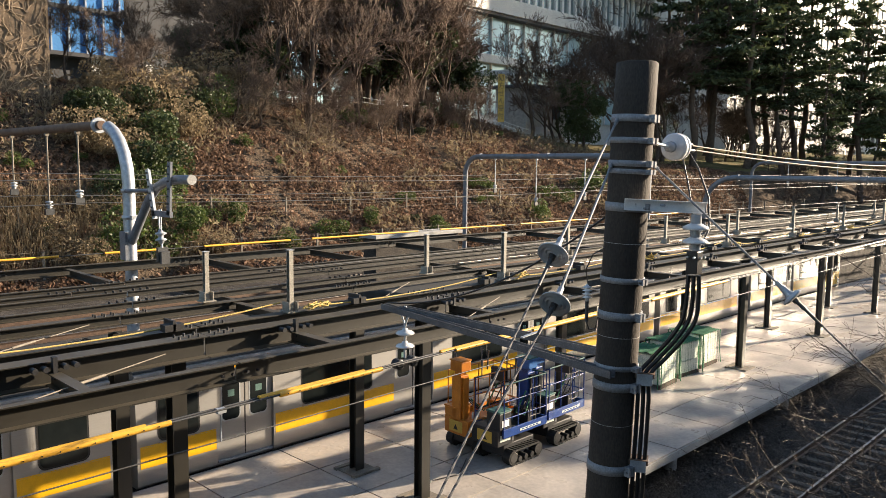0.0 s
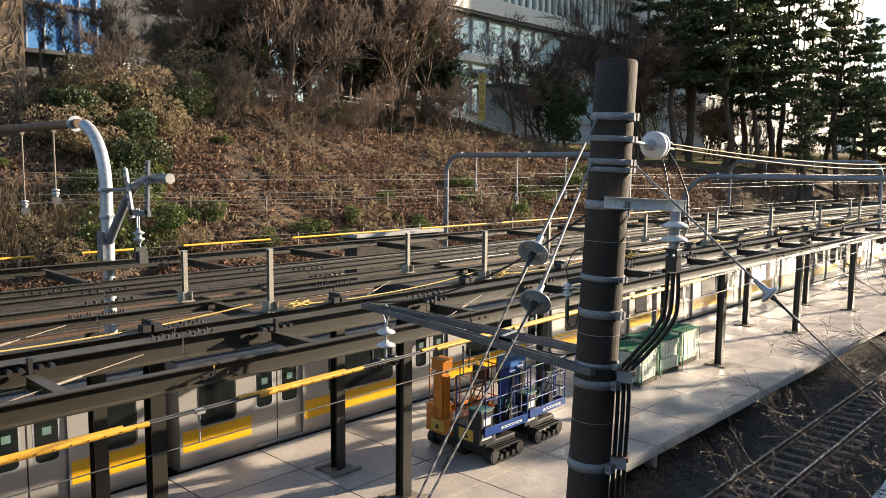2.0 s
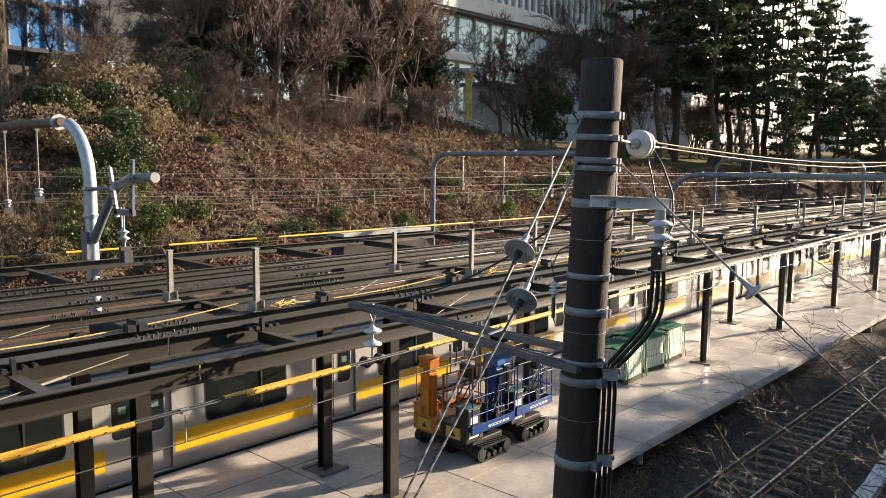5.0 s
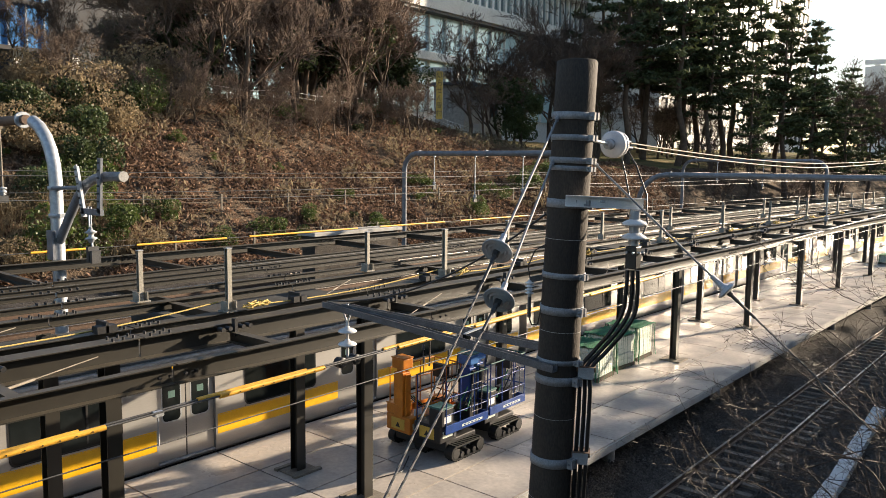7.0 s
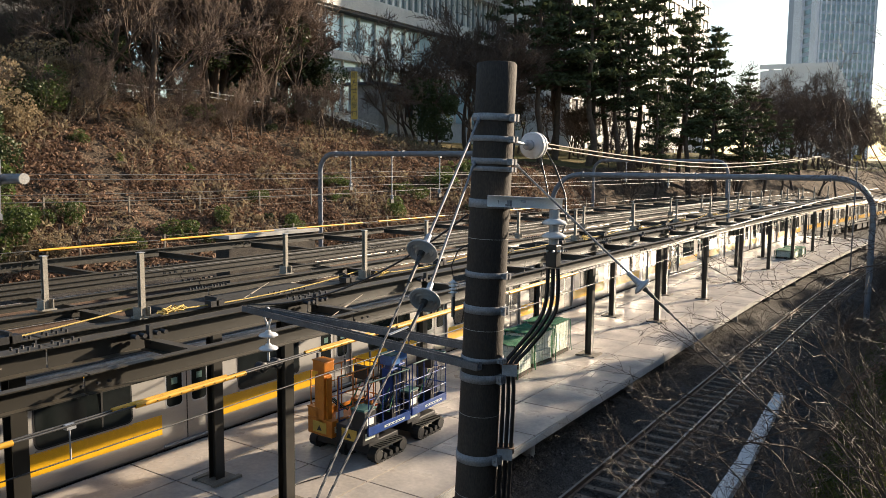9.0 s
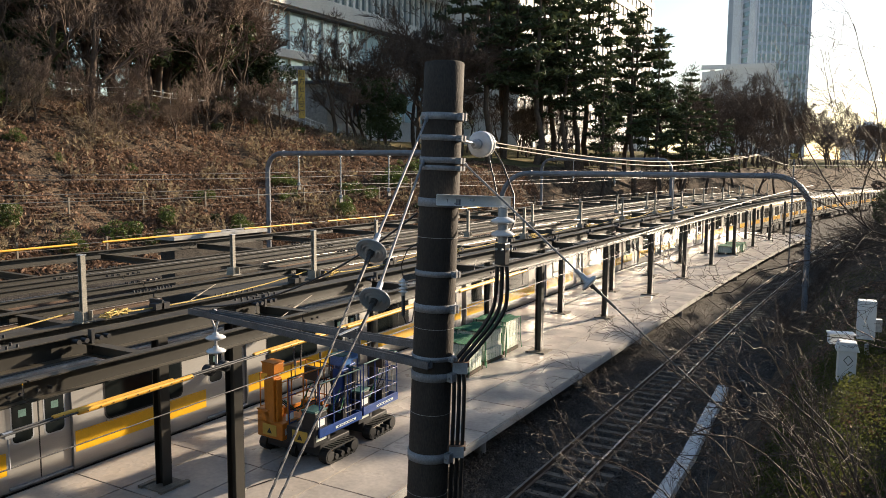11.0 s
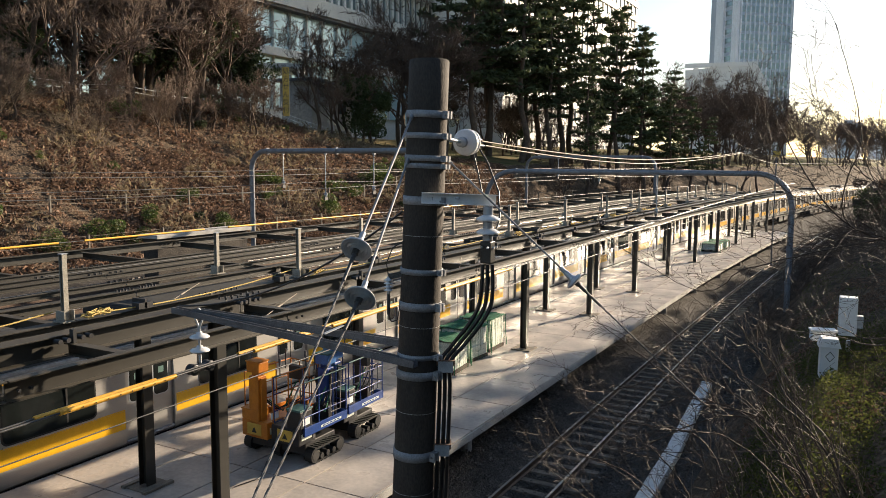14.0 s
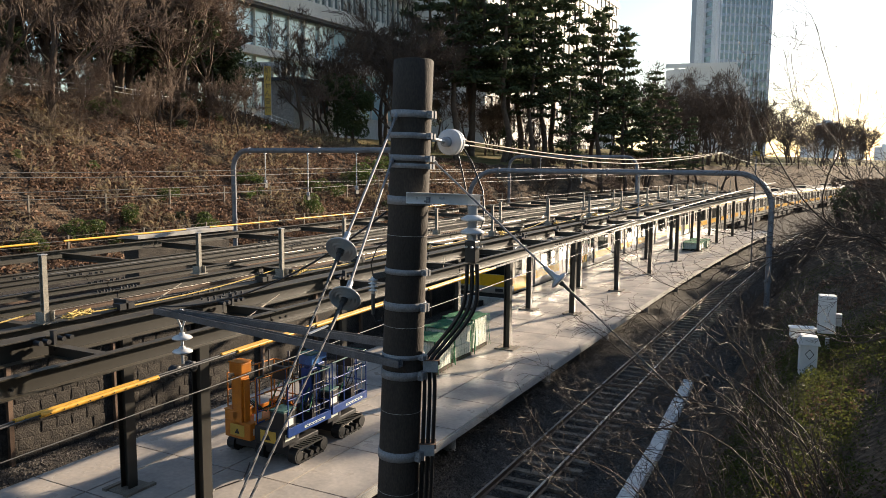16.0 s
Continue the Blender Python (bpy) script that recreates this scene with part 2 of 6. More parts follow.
# ---------------------------------------------------------------- mesh tools
class MB:
    """Collects boxes, rods and lathes into one mesh."""

    def __init__(self):
        self.v, self.f, self.s = [], [], []

    def add(self, verts, faces, smooth=False):
        k = len(self.v)
        self.v += [tuple(p) for p in verts]
        self.f += [tuple(i + k for i in q) for q in faces]
        self.s += [smooth] * len(faces)
        return self

    def box(self, x0, x1, y0, y1, z0, z1, m=None):
        vs = [Vector((x, y, z)) for x in (x0, x1) for y in (y0, y1) for z in (z0, z1)]
        if m is not None:
            vs = [m @ p for p in vs]
        return self.add(vs, [(0, 1, 3, 2), (4, 6, 7, 5), (0, 4, 5, 1), (2, 3, 7, 6), (0, 2, 6, 4), (1, 5, 7, 3)])

    def rod(self, a, b, r, r2=None, n=8, cap=True):
        a, b = Vector(a), Vector(b)
        r2 = r if r2 is None else r2
        w = (b - a).normalized()
        u = w.orthogonal().normalized()
        q = w.cross(u)
        ring = [u * math.cos(2 * math.pi * i / n) + q * math.sin(2 * math.pi * i / n) for i in range(n)]
        vs = [a + d * r for d in ring] + [b + d * r2 for d in ring]
        self.add(vs, [(i, (i + 1) % n, n + (i + 1) % n, n + i) for i in range(n)], n > 4)
        if cap:
            self.add(vs[:n], [tuple(range(n - 1, -1, -1))])
            self.add(vs[n:], [tuple(range(n))])
        return self

    def tube(self, pts, r, n=8, cap=True):
        """One skin along a bent line; r is a number or one radius a point."""
        pts = [Vector(p) for p in pts]
        rs = r if isinstance(r, (list, tuple)) else [r] * len(pts)
        u, vs = None, []
        for i, p in enumerate(pts):
            w = (pts[min(i + 1, len(pts) - 1)] - pts[max(i - 1, 0)]).normalized()
            u = w.orthogonal().normalized() if u is None else (u - w * u.dot(w)).normalized()
            q = w.cross(u)
            vs += [p + (u * math.cos(2 * math.pi * k / n) + q * math.sin(2 * math.pi * k / n)) * rs[i] for k in range(n)]
        fs = [(i * n + k, i * n + (k + 1) % n, (i + 1) * n + (k + 1) % n, (i + 1) * n + k) for i in range(len(pts) - 1) for k in range(n)]
        self.add(vs, fs, n > 4)
        if cap:
            self.add(vs[:n], [tuple(range(n - 1, -1, -1))])
            self.add(vs[-n:], [tuple(range(n))])
        return self

    def lathe(self, profile, m=None, n=20):
        """A turned shape about local z from (radius, height) pairs."""
        vs = [Vector((r * math.cos(2 * math.pi * k / n), r * math.sin(2 * math.pi * k / n), z)) for r, z in profile for k in range(n)]
        if m is not None:
            vs = [m @ p for p in vs]
        fs = [(i * n + k, i * n + (k + 1) % n, (i + 1) * n + (k + 1) % n, (i + 1) * n + k) for i in range(len(profile) - 1) for k in range(n)]
        return self.add(vs, fs, True)

    def beam(self, a, b, prof, up=(0, 0, 1)):
        """A profile of (across, up) corners swept from a to b, with ends closed."""
        a, b, up = Vector(a), Vector(b), Vector(up)
        w = (b - a).normalized()
        s = w.cross(up).normalized()
        q = s.cross(w)
        n = len(prof)
        vs = [p + s * c + q * d for p in (a, b) for c, d in prof]
        self.add(vs, [(i, (i + 1) % n, n + (i + 1) % n, n + i) for i in range(n)])
        self.add(vs[:n], [tuple(range(n - 1, -1, -1))])
        return self.add(vs[n:], [tuple(range(n))])

    def sweep(self, pts, prof):
        """One skin of a profile of (across, up) corners along a level bent line."""
        n, k = len(prof), len(pts)
        vs = []
        for i, p in enumerate(pts):
            w = (Vector(pts[min(i + 1, k - 1)]) - Vector(pts[max(i - 1, 0)])).normalized()
            s = w.cross(Vector((0, 0, 1))).normalized()
            vs += [Vector(p) + s * c + Vector((0, 0, d)) for c, d in prof]
        self.add(vs, [(i * n + j, i * n + (j + 1) % n, (i + 1) * n + (j + 1) % n, (i + 1) * n + j) for i in range(k - 1) for j in range(n)])
        self.add(vs[:n], [tuple(range(n - 1, -1, -1))])
        return self.add(vs[-n:], [tuple(range(n))])

    def mesh(self, name):
        me = bpy.data.meshes.new(name)
        me.from_pydata(self.v, [], self.f)
        me.polygons.foreach_set("use_smooth", self.s)
        me.update()
        return me


def h_prof(w, h, t=0.02, f=0.03):
    """An H section, w across its flanges and h high."""
    a, b = w / 2, h / 2
    return [(-a, -b), (a, -b), (a, -b + f), (t, -b + f), (t, b - f), (a, b - f), (a, b), (-a, b), (-a, b - f), (-t, b - f), (-t, -b + f), (-a, -b + f)]


def c_prof(w, h, t=0.012):
    """A channel, open to one side."""
    a, b = w / 2, h / 2
    return [(-a, -b), (a, -b), (a, -b + t), (-a + t, -b + t), (-a + t, b - t), (a, b - t), (a, b), (-a, b)]


def r_prof(w, h):
    return [(-w / 2, -h / 2), (w / 2, -h / 2), (w / 2, h / 2), (-w / 2, h / 2)]


def part(name, mb, mat, parent=None, label="", bevel=0.0):
    """Links the collected mesh as one object, under a thing or a part."""
    me = mb.mesh(name) if isinstance(mb, MB) else mb
    if not me.materials:
        me.materials.append(M[mat])
    ob = new(name, me)
    if parent is not None:
        ob.parent = parent
    if label:
        tagged(ob, label)
    if bevel:
        bv = ob.modifiers.new("bevel", "BEVEL")
        bv.width, bv.segments, bv.limit_method = bevel, 2, "ANGLE"
    return ob


def thing(name, label, category, group="", kind="", m=None):
    ob = tagged(new(name), label, category, group, kind)
    ob.empty_display_size = 0.2
    if m is not None:
        ob.matrix_basis = m
    return ob


def bend(y):
    """How far the line has swung to the right, y metres ahead."""
    return 0.0 if y < 30 else 0.0007 * (min(y, 160) - 30) ** 2 + 0.182 * max(0, y - 160)


def heading(y):
    return -math.degrees(math.atan(0.0014 * max(0, min(y, 160) - 30)))


def smooth01(a):
    a = min(1.0, max(0.0, a))
    return a * a * (3 - 2 * a)


# ---------------------------------------------------------------- ground
BED, UPPER = -1.45, 1.0       # level of the local line's bed and of the higher pair of tracks


def ground_z(x, y):
    """Height of the cutting's ground; x is taken across from the line."""
    x = x - bend(y)
    n = noise.noise((x * 0.16, y * 0.16, 1.7)) * 0.7 + noise.noise((x * 0.6, y * 0.6, 4.1)) * 0.22
    far = smooth01((y - 46) / 24)
    if x < -31.5:
        d = -31.5 - x
        near_z = UPPER + min(d * 0.62, 9.7 + 0.04 * max(0, d - 15.6))
        far_z = UPPER + (d * 1.15 if d < 4.3 else 4.95 + min(0.15 * (d - 4.3), 3.4))
        z = near_z * (1 - far) + far_z * far
        return z + n * min(1, d / 3) * (0.55 if d < 60 else 0.2)
    if x < -18.4:
        return UPPER
    if x < -3.4:
        return BED + .9 * smooth01((x + 4.9) / 1.5) * smooth01((y - 30) / 8) + .16 * smooth01(1.9 - abs(x + 6.42)) + .16 * smooth01(1.9 - abs(x + 15.36)) + .66 * smooth01((-7.1 - x) / 1.2) * smooth01((x + 13.0) / 1.0)
    d = x + 3.4
    # unseen ridge shades the track; its dip is added to let sun in
    return BED + .9 * smooth01((y - 30) / 8) * smooth01((3 - d) / 2) + min(d * 1.1, 3.0) + min(max(0, d - 3.2), .8) * 0.4 + min(max(0, d - 4.0), 3.9) * (1.8 - 1.0 * smooth01((y - 14) / 4) * smooth01((42 - y) / 4)) + n * 0.25 * min(1, d)


def ground():
    xs = [-1500, -900, -500, -300, -200, -150, -120, -100, -85] + [-75 + 3 * i for i in range(7)] + [-54 + 0.75 * i for i in range(31)] + [-31.0, -28, -24, -21, -18.41, -18.39, -17.3, -16.6, -15.4, -14.2, -13.4, -13.0, -12.5, -12.0, -9, -8.4, -8.0, -7.6, -7.1, -6.4, -5.2, -4.9, -4.5, -4.1, -3.7, -3.4]
    xs += [-2.4 + 0.8 * i for i in range(19)] + [16, 22, 40, 80, 150, 300, 700, 1500]
    ys = [-600, -300, -150, -80, -50, -35] + [-25 + 1.5 * i for i in range(88)] + [110 + 6 * i for i in range(16)] + [220, 270, 350, 500, 800, 1500]
    me = bpy.data.meshes.new("ground")
    vs = [(x + bend(y), y, ground_z(x + bend(y), y)) for y in ys for x in xs]
    n = len(xs)
    fs = [(j * n + i, j * n + i + 1, (j + 1) * n + i + 1, (j + 1) * n + i) for j in range(len(ys) - 1) for i in range(n - 1)]
    me.from_pydata(vs, [], fs)
    me.materials.append(M["earth"]), me.materials.append(M["ballast"]), me.materials.append(M["grass"]), me.materials.append(M["concrete"])
    for k, p in enumerate(me.polygons):
        i, j = k % (n - 1), k // (n - 1)
        x, y = (xs[i] + xs[i + 1]) / 2, (ys[j] + ys[j + 1]) / 2
        p.material_index = 1 if -31.5 < x < (-3.4 if y < 34 else -4.6) else 2 if (x < -36 and y > 62) or x < -62 else 0
        p.use_smooth = True
    ob = new("ground", me)
    return tagged(ob, "brown leaf-littered cutting slope with grey ballast track beds", "ground", kind="structure")


ground()


# ---------------------------------------------------------------- platform
PL, PR, P_END = -13.83, -7.8, 78.0      # the two edges across, and the far end


def platform():
    slab = MB()
    ys = [-12 + 2.1 * i for i in range(44)]
    ys = [y for y in ys if y < P_END] + [P_END]
    for y0, y1 in zip(ys, ys[1:]):
        a, b = bend(y0), bend(y1)
        vs = [(PL + .02 + a, y0, -.20), (PR - .02 + a, y0, -.20), (PR - .02 + b, y1, -.20), (PL + .02 + b, y1, -.20), (PL + .02 + a, y0, -.03), (PR - .02 + a, y0, -.03), (PR - .02 + b, y1, -.03), (PL + .02 + b, y1, -.03)]
        slab.add(vs, [(0, 3, 2, 1), (4, 5, 6, 7), (1, 2, 6, 5), (0, 4, 7, 3)] + ([(0, 1, 5, 4)] if y0 == ys[0] else []) + ([(3, 7, 6, 2)] if y1 == P_END else []))
    pf = part("platform", slab, "wall_stone")
    tagged(pf, "new pale concrete platform deck of large slabs", "platform", kind="structure")
    cols = [PL, -12.35, -10.85, -9.3, PR]
    for y0, y1 in zip(ys, ys[1:]):
        for c0, c1 in zip(cols, cols[1:]):
            a, b = bend(y0), bend(y1)
            g, t = 0.017, 0.0
            mb = MB()
            p = [(c0 + g + a, y0 + g), (c1 - g + a, y0 + g), (c1 - g + b, y1 - g), (c0 + g + b, y1 - g)]
            mb.add([(x, y, -.045) for x, y in p] + [(x, y, t) for x, y in p], [(4, 5, 6, 7), (0, 1, 5, 4), (1, 2, 6, 5), (2, 3, 7, 6), (3, 0, 4, 7)])
            part("slab", mb, "deck", pf)
    for y in [2.6 + 6.72 * i for i in range(12)]:
        for x in (PR - .55, PL + .7):
            part("support_column", MB().rod((x + bend(y), y, -.21), (x + bend(y), y, BED - .1), .15, n=14), "concrete", pf)
    edge = MB()
    for y0, y1 in zip(ys, ys[1:]):
        edge.beam((PR + .012 + bend(y0), y0, -.105), (PR + .012 + bend(y1), y1 - .01, -.105), r_prof(.028, .17))
    part("edge_fascia", edge, "concrete", pf, "grey concrete edge face")
    low = MB()
    for y0, y1 in zip(ys, ys[1:]):
        low.beam((PR - .6 + bend(y0), y0, -.31), (PR - .6 + bend(y1), y1, -.31), h_prof(.2, .22))
    part("edge_girder", low, "steel_dark", pf, "dark steel girder under the edge")
    return pf


platform()


# ---------------------------------------------------------------- wall between the two levels of track
def low_wall():
    wall = part("retaining_wall", MB().box(-18.55, -18.2, -30, 30, BED - .3, UPPER + .12), "wall_stone")
    tagged(wall, "dark stained stone retaining wall below the upper tracks", "wall", kind="structure")
    seg = MB()
    for i in range(13):
        y0, y1 = 30 + 10 * i, 40 + 10 * i
        seg.beam((-18.37 + bend(y0), y0, (BED + UPPER) / 2 - .1), (-18.37 + bend(y1), y1, (BED + UPPER) / 2 - .1), r_prof(.35, 2.7))
    part("far_wall", seg, "wall_stone", wall)
    rng = random.Random(5)
    datas = []
    for k in range(4):
        mb = MB()
        w, h = .43, .305
        vs = [(0, -w / 2, -h / 2), (0, w / 2, -h / 2), (0, w / 2, h / 2), (0, -w / 2, h / 2)]
        top = [(.004 + rng.random() * .016, y * (.86 + .12 * rng.random()), z * (.86 + .12 * rng.random())) for _, y, z in vs]
        mb.add(vs + top, [(4, 5, 6, 7), (0, 1, 5, 4), (1, 2, 6, 5), (2, 3, 7, 6), (3, 0, 4, 7)])
        datas.append(mb.mesh("stone"))
        datas[-1].materials.append(M["wall_stone"])
    for r in range(8):
        for c in range(34):
            ob = new("stone", rng.choice(datas))
            ob.parent = wall
            ob.matrix_basis = pose(-18.2, 4 + c * .44 + rng.uniform(-.06, .06) + (r % 2) * .22, BED + .12 + r * .31 + rng.uniform(-.03, .03), rng.uniform(-9, 9), 0, 0)
    cop = MB()
    cop.box(-18.62, -18.1, -30, 30, UPPER + .12, UPPER + .26)
    part("coping", cop, "wall_stone", wall)
    for i in range(16):
        y = 2 + 3.1 * i
        part("wall_post", MB().box(-18.2, -18.08, y - .06, y + .06, BED - .1, UPPER + .9), "rusty", wall, "upright rail post against the wall")


low_wall()


# ---------------------------------------------------------------- tracks
def track(x0, level, y0, y1, label, near):
    tr = thing("railway_track", label, "railway track", "tracks")
    for s in (-.5335, .5335):
        way = [(x0 + s + bend(y), y, level) for y in np.linspace(y0, y1, int((y1 - y0) / 5) + 1)]
        body = MB().sweep(way, [(-.065, -.15), (.065, -.15), (.065, -.135), (.012, -.12), (.012, -.04), (.032, -.03), (.032, -.004), (-.032, -.004), (-.032, -.03), (-.012, -.04), (-.012, -.12), (-.065, -.135)])
        head = MB().sweep(way, [(-.030, -.004), (.030, -.004), (.026, .004), (-.026, .004)])
        r = part("rail", body, "rail", tr)
        part("rail_head", head, "rail_top", r, "polished running surface")
    if near:
        me = MB().beam((-1, 0, 0), (1, 0, 0), [(-.12, -.1), (.12, -.1), (.1, .03), (-.1, .03)]).mesh("sleeper")
        me.materials.append(M["sleeper"])
        for i in range(int((y1 - y0) / .6)):
            if i > 200:
                break
            y = y0 + .3 + .6 * i
            ob = new("sleeper", me)
            ob.parent = tr
            ob.matrix_basis = pose(x0 + bend(y), y, level - .175, 0, 0, heading(y))
    return tr


track(-6.42, -1.1, -4, 120, "shaded railway track with concrete sleepers and worn rails", True)
track(-15.36, -1.1, -30, 150, "railway track beside the platform, rusty rails", True)
track(-22.0, UPPER + .33, -30, 150, "upper railway track on grey ballast", False)
track(-26.0, UPPER + .33, -30, 150, "upper railway track on grey ballast", False)


def gravel():
    """Loose stones of the track beds that lie nearest."""
    rng = random.Random(61)
    for label, x0, x1, y0, y1, n in (("coarse grey ballast stones beside the shaded track", -8.3, -3.5, 11, 34, 15000), ("coarse grey ballast stones in front of the stone wall", -18.1, -13.9, 5, 24, 9000)):
        mb = MB()
        for _ in range(n):
            x, y = rng.uniform(x0, x1), y0 + (y1 - y0) * rng.random() ** 1.3
            r = rng.uniform(.022, .05)
            c = Vector((x + bend(y), y, ground_z(x + bend(y), y) + r * rng.uniform(.1, .9)))
            a = rng.uniform(0, 6.283)
            u, v = Vector((math.cos(a), math.sin(a), rng.uniform(-.4, .4))) * r, Vector((-math.sin(a), math.cos(a), rng.uniform(-.4, .4))) * r * rng.uniform(.5, .9)
            w = Vector((rng.uniform(-.3, .3), rng.uniform(-.3, .3), 1)) * r * rng.uniform(.5, .9)
            mb.add([c + u, c + v, c - u, c - v, c + w + u * .3, c + w - v * .3], [(0, 1, 4), (1, 2, 4), (2, 5, 4), (2, 3, 5), (3, 0, 5), (0, 4, 5)])
        tagged(part("ballast_stones", mb, "stone"), label, "ballast", kind="stuff")


gravel()


# ---------------------------------------------------------------- canopy framework
NODES = [-8.6, -1.9, 4.8, 9.52, 16.4, 23.2, 30.0, 36.7, 43.3, 50.0, 56.7, 63.4, 70.0, 76.5]
TOP = 3.64


def canopy():
    cf = thing("canopy_frame", "dark brown bolted steel canopy framework without roofing", "canopy frame")
    rng = random.Random(3)
    # columns with base plates, two rows
    for row, x in enumerate((-11.78, -9.88)):
        for y in NODES[1:]:
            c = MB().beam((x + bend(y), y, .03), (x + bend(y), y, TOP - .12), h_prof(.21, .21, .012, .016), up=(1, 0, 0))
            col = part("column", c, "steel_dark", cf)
            b = MB().box(-.30, .30, -.30, .30, .0, .025).box(-.33, -.23, -.34, .34, .002, .05).box(.23, .33, -.34, .34, .002, .05)
            pl = part("base_plate", b, "fence", col, "brown bolted base plate")
            pl.matrix_basis = pose(x + bend(y), y, 0)
    # long beams, bay by bay: (across, width, height)
    bolt_top = MB().rod((0, 0, 0), (0, 0, .045), .018, n=6).mesh("bolt")
    bolt_side = MB().rod((0, 0, 0), (.04, 0, 0), .02, n=6).mesh("bolt")
    LONG = [(-8.25, .12, .25), (-9.62, .30, .30), (-10.42, .24, .21), (-12.15, .18, .16), (-13.3, .10, .11), (-14.45, .10, .11), (-15.05, .10, .11), (-15.75, .10, .11), (-18.6, .15, .22)]
    for k, (x, w, h) in enumerate(LONG):
        shift = (0.0, .3, .6, .2, .9, 1.3, .5, 1.8, 0)[k]
        for y0, y1 in zip(NODES, NODES[1:]):
            y0, y1 = y0 + shift, y1 + shift
            z = TOP + rng.uniform(-.008, .008) - (.05 if k == 0 else 0)
            prof = [(c, d) for c, d in c_prof(w, h, .016)] if k == 0 else c_prof(w, h, .014) if k == 8 else h_prof(w, h, .006, .014)
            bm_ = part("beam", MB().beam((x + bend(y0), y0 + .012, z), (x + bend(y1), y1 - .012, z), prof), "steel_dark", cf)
            if y0 < 32 and k:
                for e in (y0 + .12, y0 + .26, y0 + .40, y1 - .12, y1 - .26, y1 - .40):
                    for dx in ((-.25, .25) if k < 8 else (0,)):
                        bolt = part("bolt", bolt_top if k < 8 else bolt_side, "black", bm_)
                        bolt.matrix_basis = pose(x + bend(e) + dx * w - (.0 if k < 8 else w / 2 - .01), e, z + (h / 2 - .005 if k < 8 else 0))
            if k == 0 and y0 < 34:
                for e in (y0 + .10, y0 + .24, y1 - .24, y1 - .10):
                    part("bolt", bolt_side, "black", bm_).matrix_basis = pose(x + bend(e) + w / 2 - .005, e, z)
    # cross members
    y = -7.0
    i = 0
    while y < 76:
        b = bend(y)
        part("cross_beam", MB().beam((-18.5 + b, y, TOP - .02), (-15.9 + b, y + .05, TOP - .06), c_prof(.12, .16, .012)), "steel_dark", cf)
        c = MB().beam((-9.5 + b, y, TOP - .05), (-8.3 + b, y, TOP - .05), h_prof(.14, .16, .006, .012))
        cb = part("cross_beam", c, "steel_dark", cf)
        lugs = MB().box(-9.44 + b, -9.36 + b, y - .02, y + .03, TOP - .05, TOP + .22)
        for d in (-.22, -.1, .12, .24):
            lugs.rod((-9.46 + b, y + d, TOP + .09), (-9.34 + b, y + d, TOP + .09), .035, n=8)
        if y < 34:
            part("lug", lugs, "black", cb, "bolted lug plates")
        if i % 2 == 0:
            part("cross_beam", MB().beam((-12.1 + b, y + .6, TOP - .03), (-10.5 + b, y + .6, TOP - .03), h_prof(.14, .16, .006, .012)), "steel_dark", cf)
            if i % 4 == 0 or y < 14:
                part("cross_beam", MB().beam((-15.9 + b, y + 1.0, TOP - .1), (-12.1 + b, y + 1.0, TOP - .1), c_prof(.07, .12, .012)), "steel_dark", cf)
        if i % 2 == 1 and y < 60:
            for x0, x1 in ((-12.05, -10.55), (-9.5, -8.35)):
                a, e = Vector((x0 + b, y + 1.4, TOP)), Vector((x1 + b, y - .9, TOP))
                rod = MB().rod(a, e, .008, n=6).rod(a.lerp(e, .42), a.lerp(e, .58), .018, n=6)
                part("tension_rod", rod, "fence", cf, "galvanised tie rod with turnbuckle")
        y += 3.36
        i += 1
    # small gusset plates and saddles on the double beam
    for i in range(10):
        y = 1.6 + 3.36 * i
        part("saddle", MB().box(-10.36 + bend(y), -10.2 + bend(y), y - .14, y + .14, TOP + .121, TOP + .22).box(-10.5 + bend(y), -10.2 + bend(y), y - .02, y + .02, TOP + .121, TOP + .27), "black", cf)
    return cf


canopy()


def stub_posts():
    """Short zinc posts that stand on the long beams."""
    for row, x in ((0, -10.35), (1, -12.15)):
        for i in range(14):
            y = (7.0 if row == 0 else 6.5) + 5.3 * (i - 1)
            if y > 76:
                break
            th = thing("stub_post", "pale zinc stub post on a canopy beam", "post", "stub posts on the canopy", m=pose(x + bend(y), y, TOP + .12, 0, 0, heading(y)))
            top = 1.0 if row == 0 else .86
            part("shaft", MB().beam((0, 0, .02), (0, 0, top), h_prof(.078, .078, .006, .010), up=(1, 0, 0)), "zinc_post", th)
            part("foot", MB().box(-.12, .12, -.12, .12, 0, .02).box(-.10, .10, -.085, -.07, .02, .17).box(-.10, .10, .07, .085, .02, .17), "zinc_post", th)
            part("cap_plate", MB().box(-.05, .05, -.05, .05, top, top + .01), "galv", th)


stub_posts()


def line(name, label, category, pts, r, mat, sag=0.0, n=6, group="", steps=8, kind=""):
    """A wire through points, sagging between them."""
    out = []
    for a, b in zip(pts, pts[1:]):
        a, b = Vector(a), Vector(b)
        for i in range(steps):
            s = i / steps
            out.append(a.lerp(b, s) - Vector((0, 0, sag * 4 * s * (1 - s))))
    out.append(Vector(pts[-1]))
    return tagged(part(name, MB().tube(out, r, n=n), mat), label, category, group, kind)


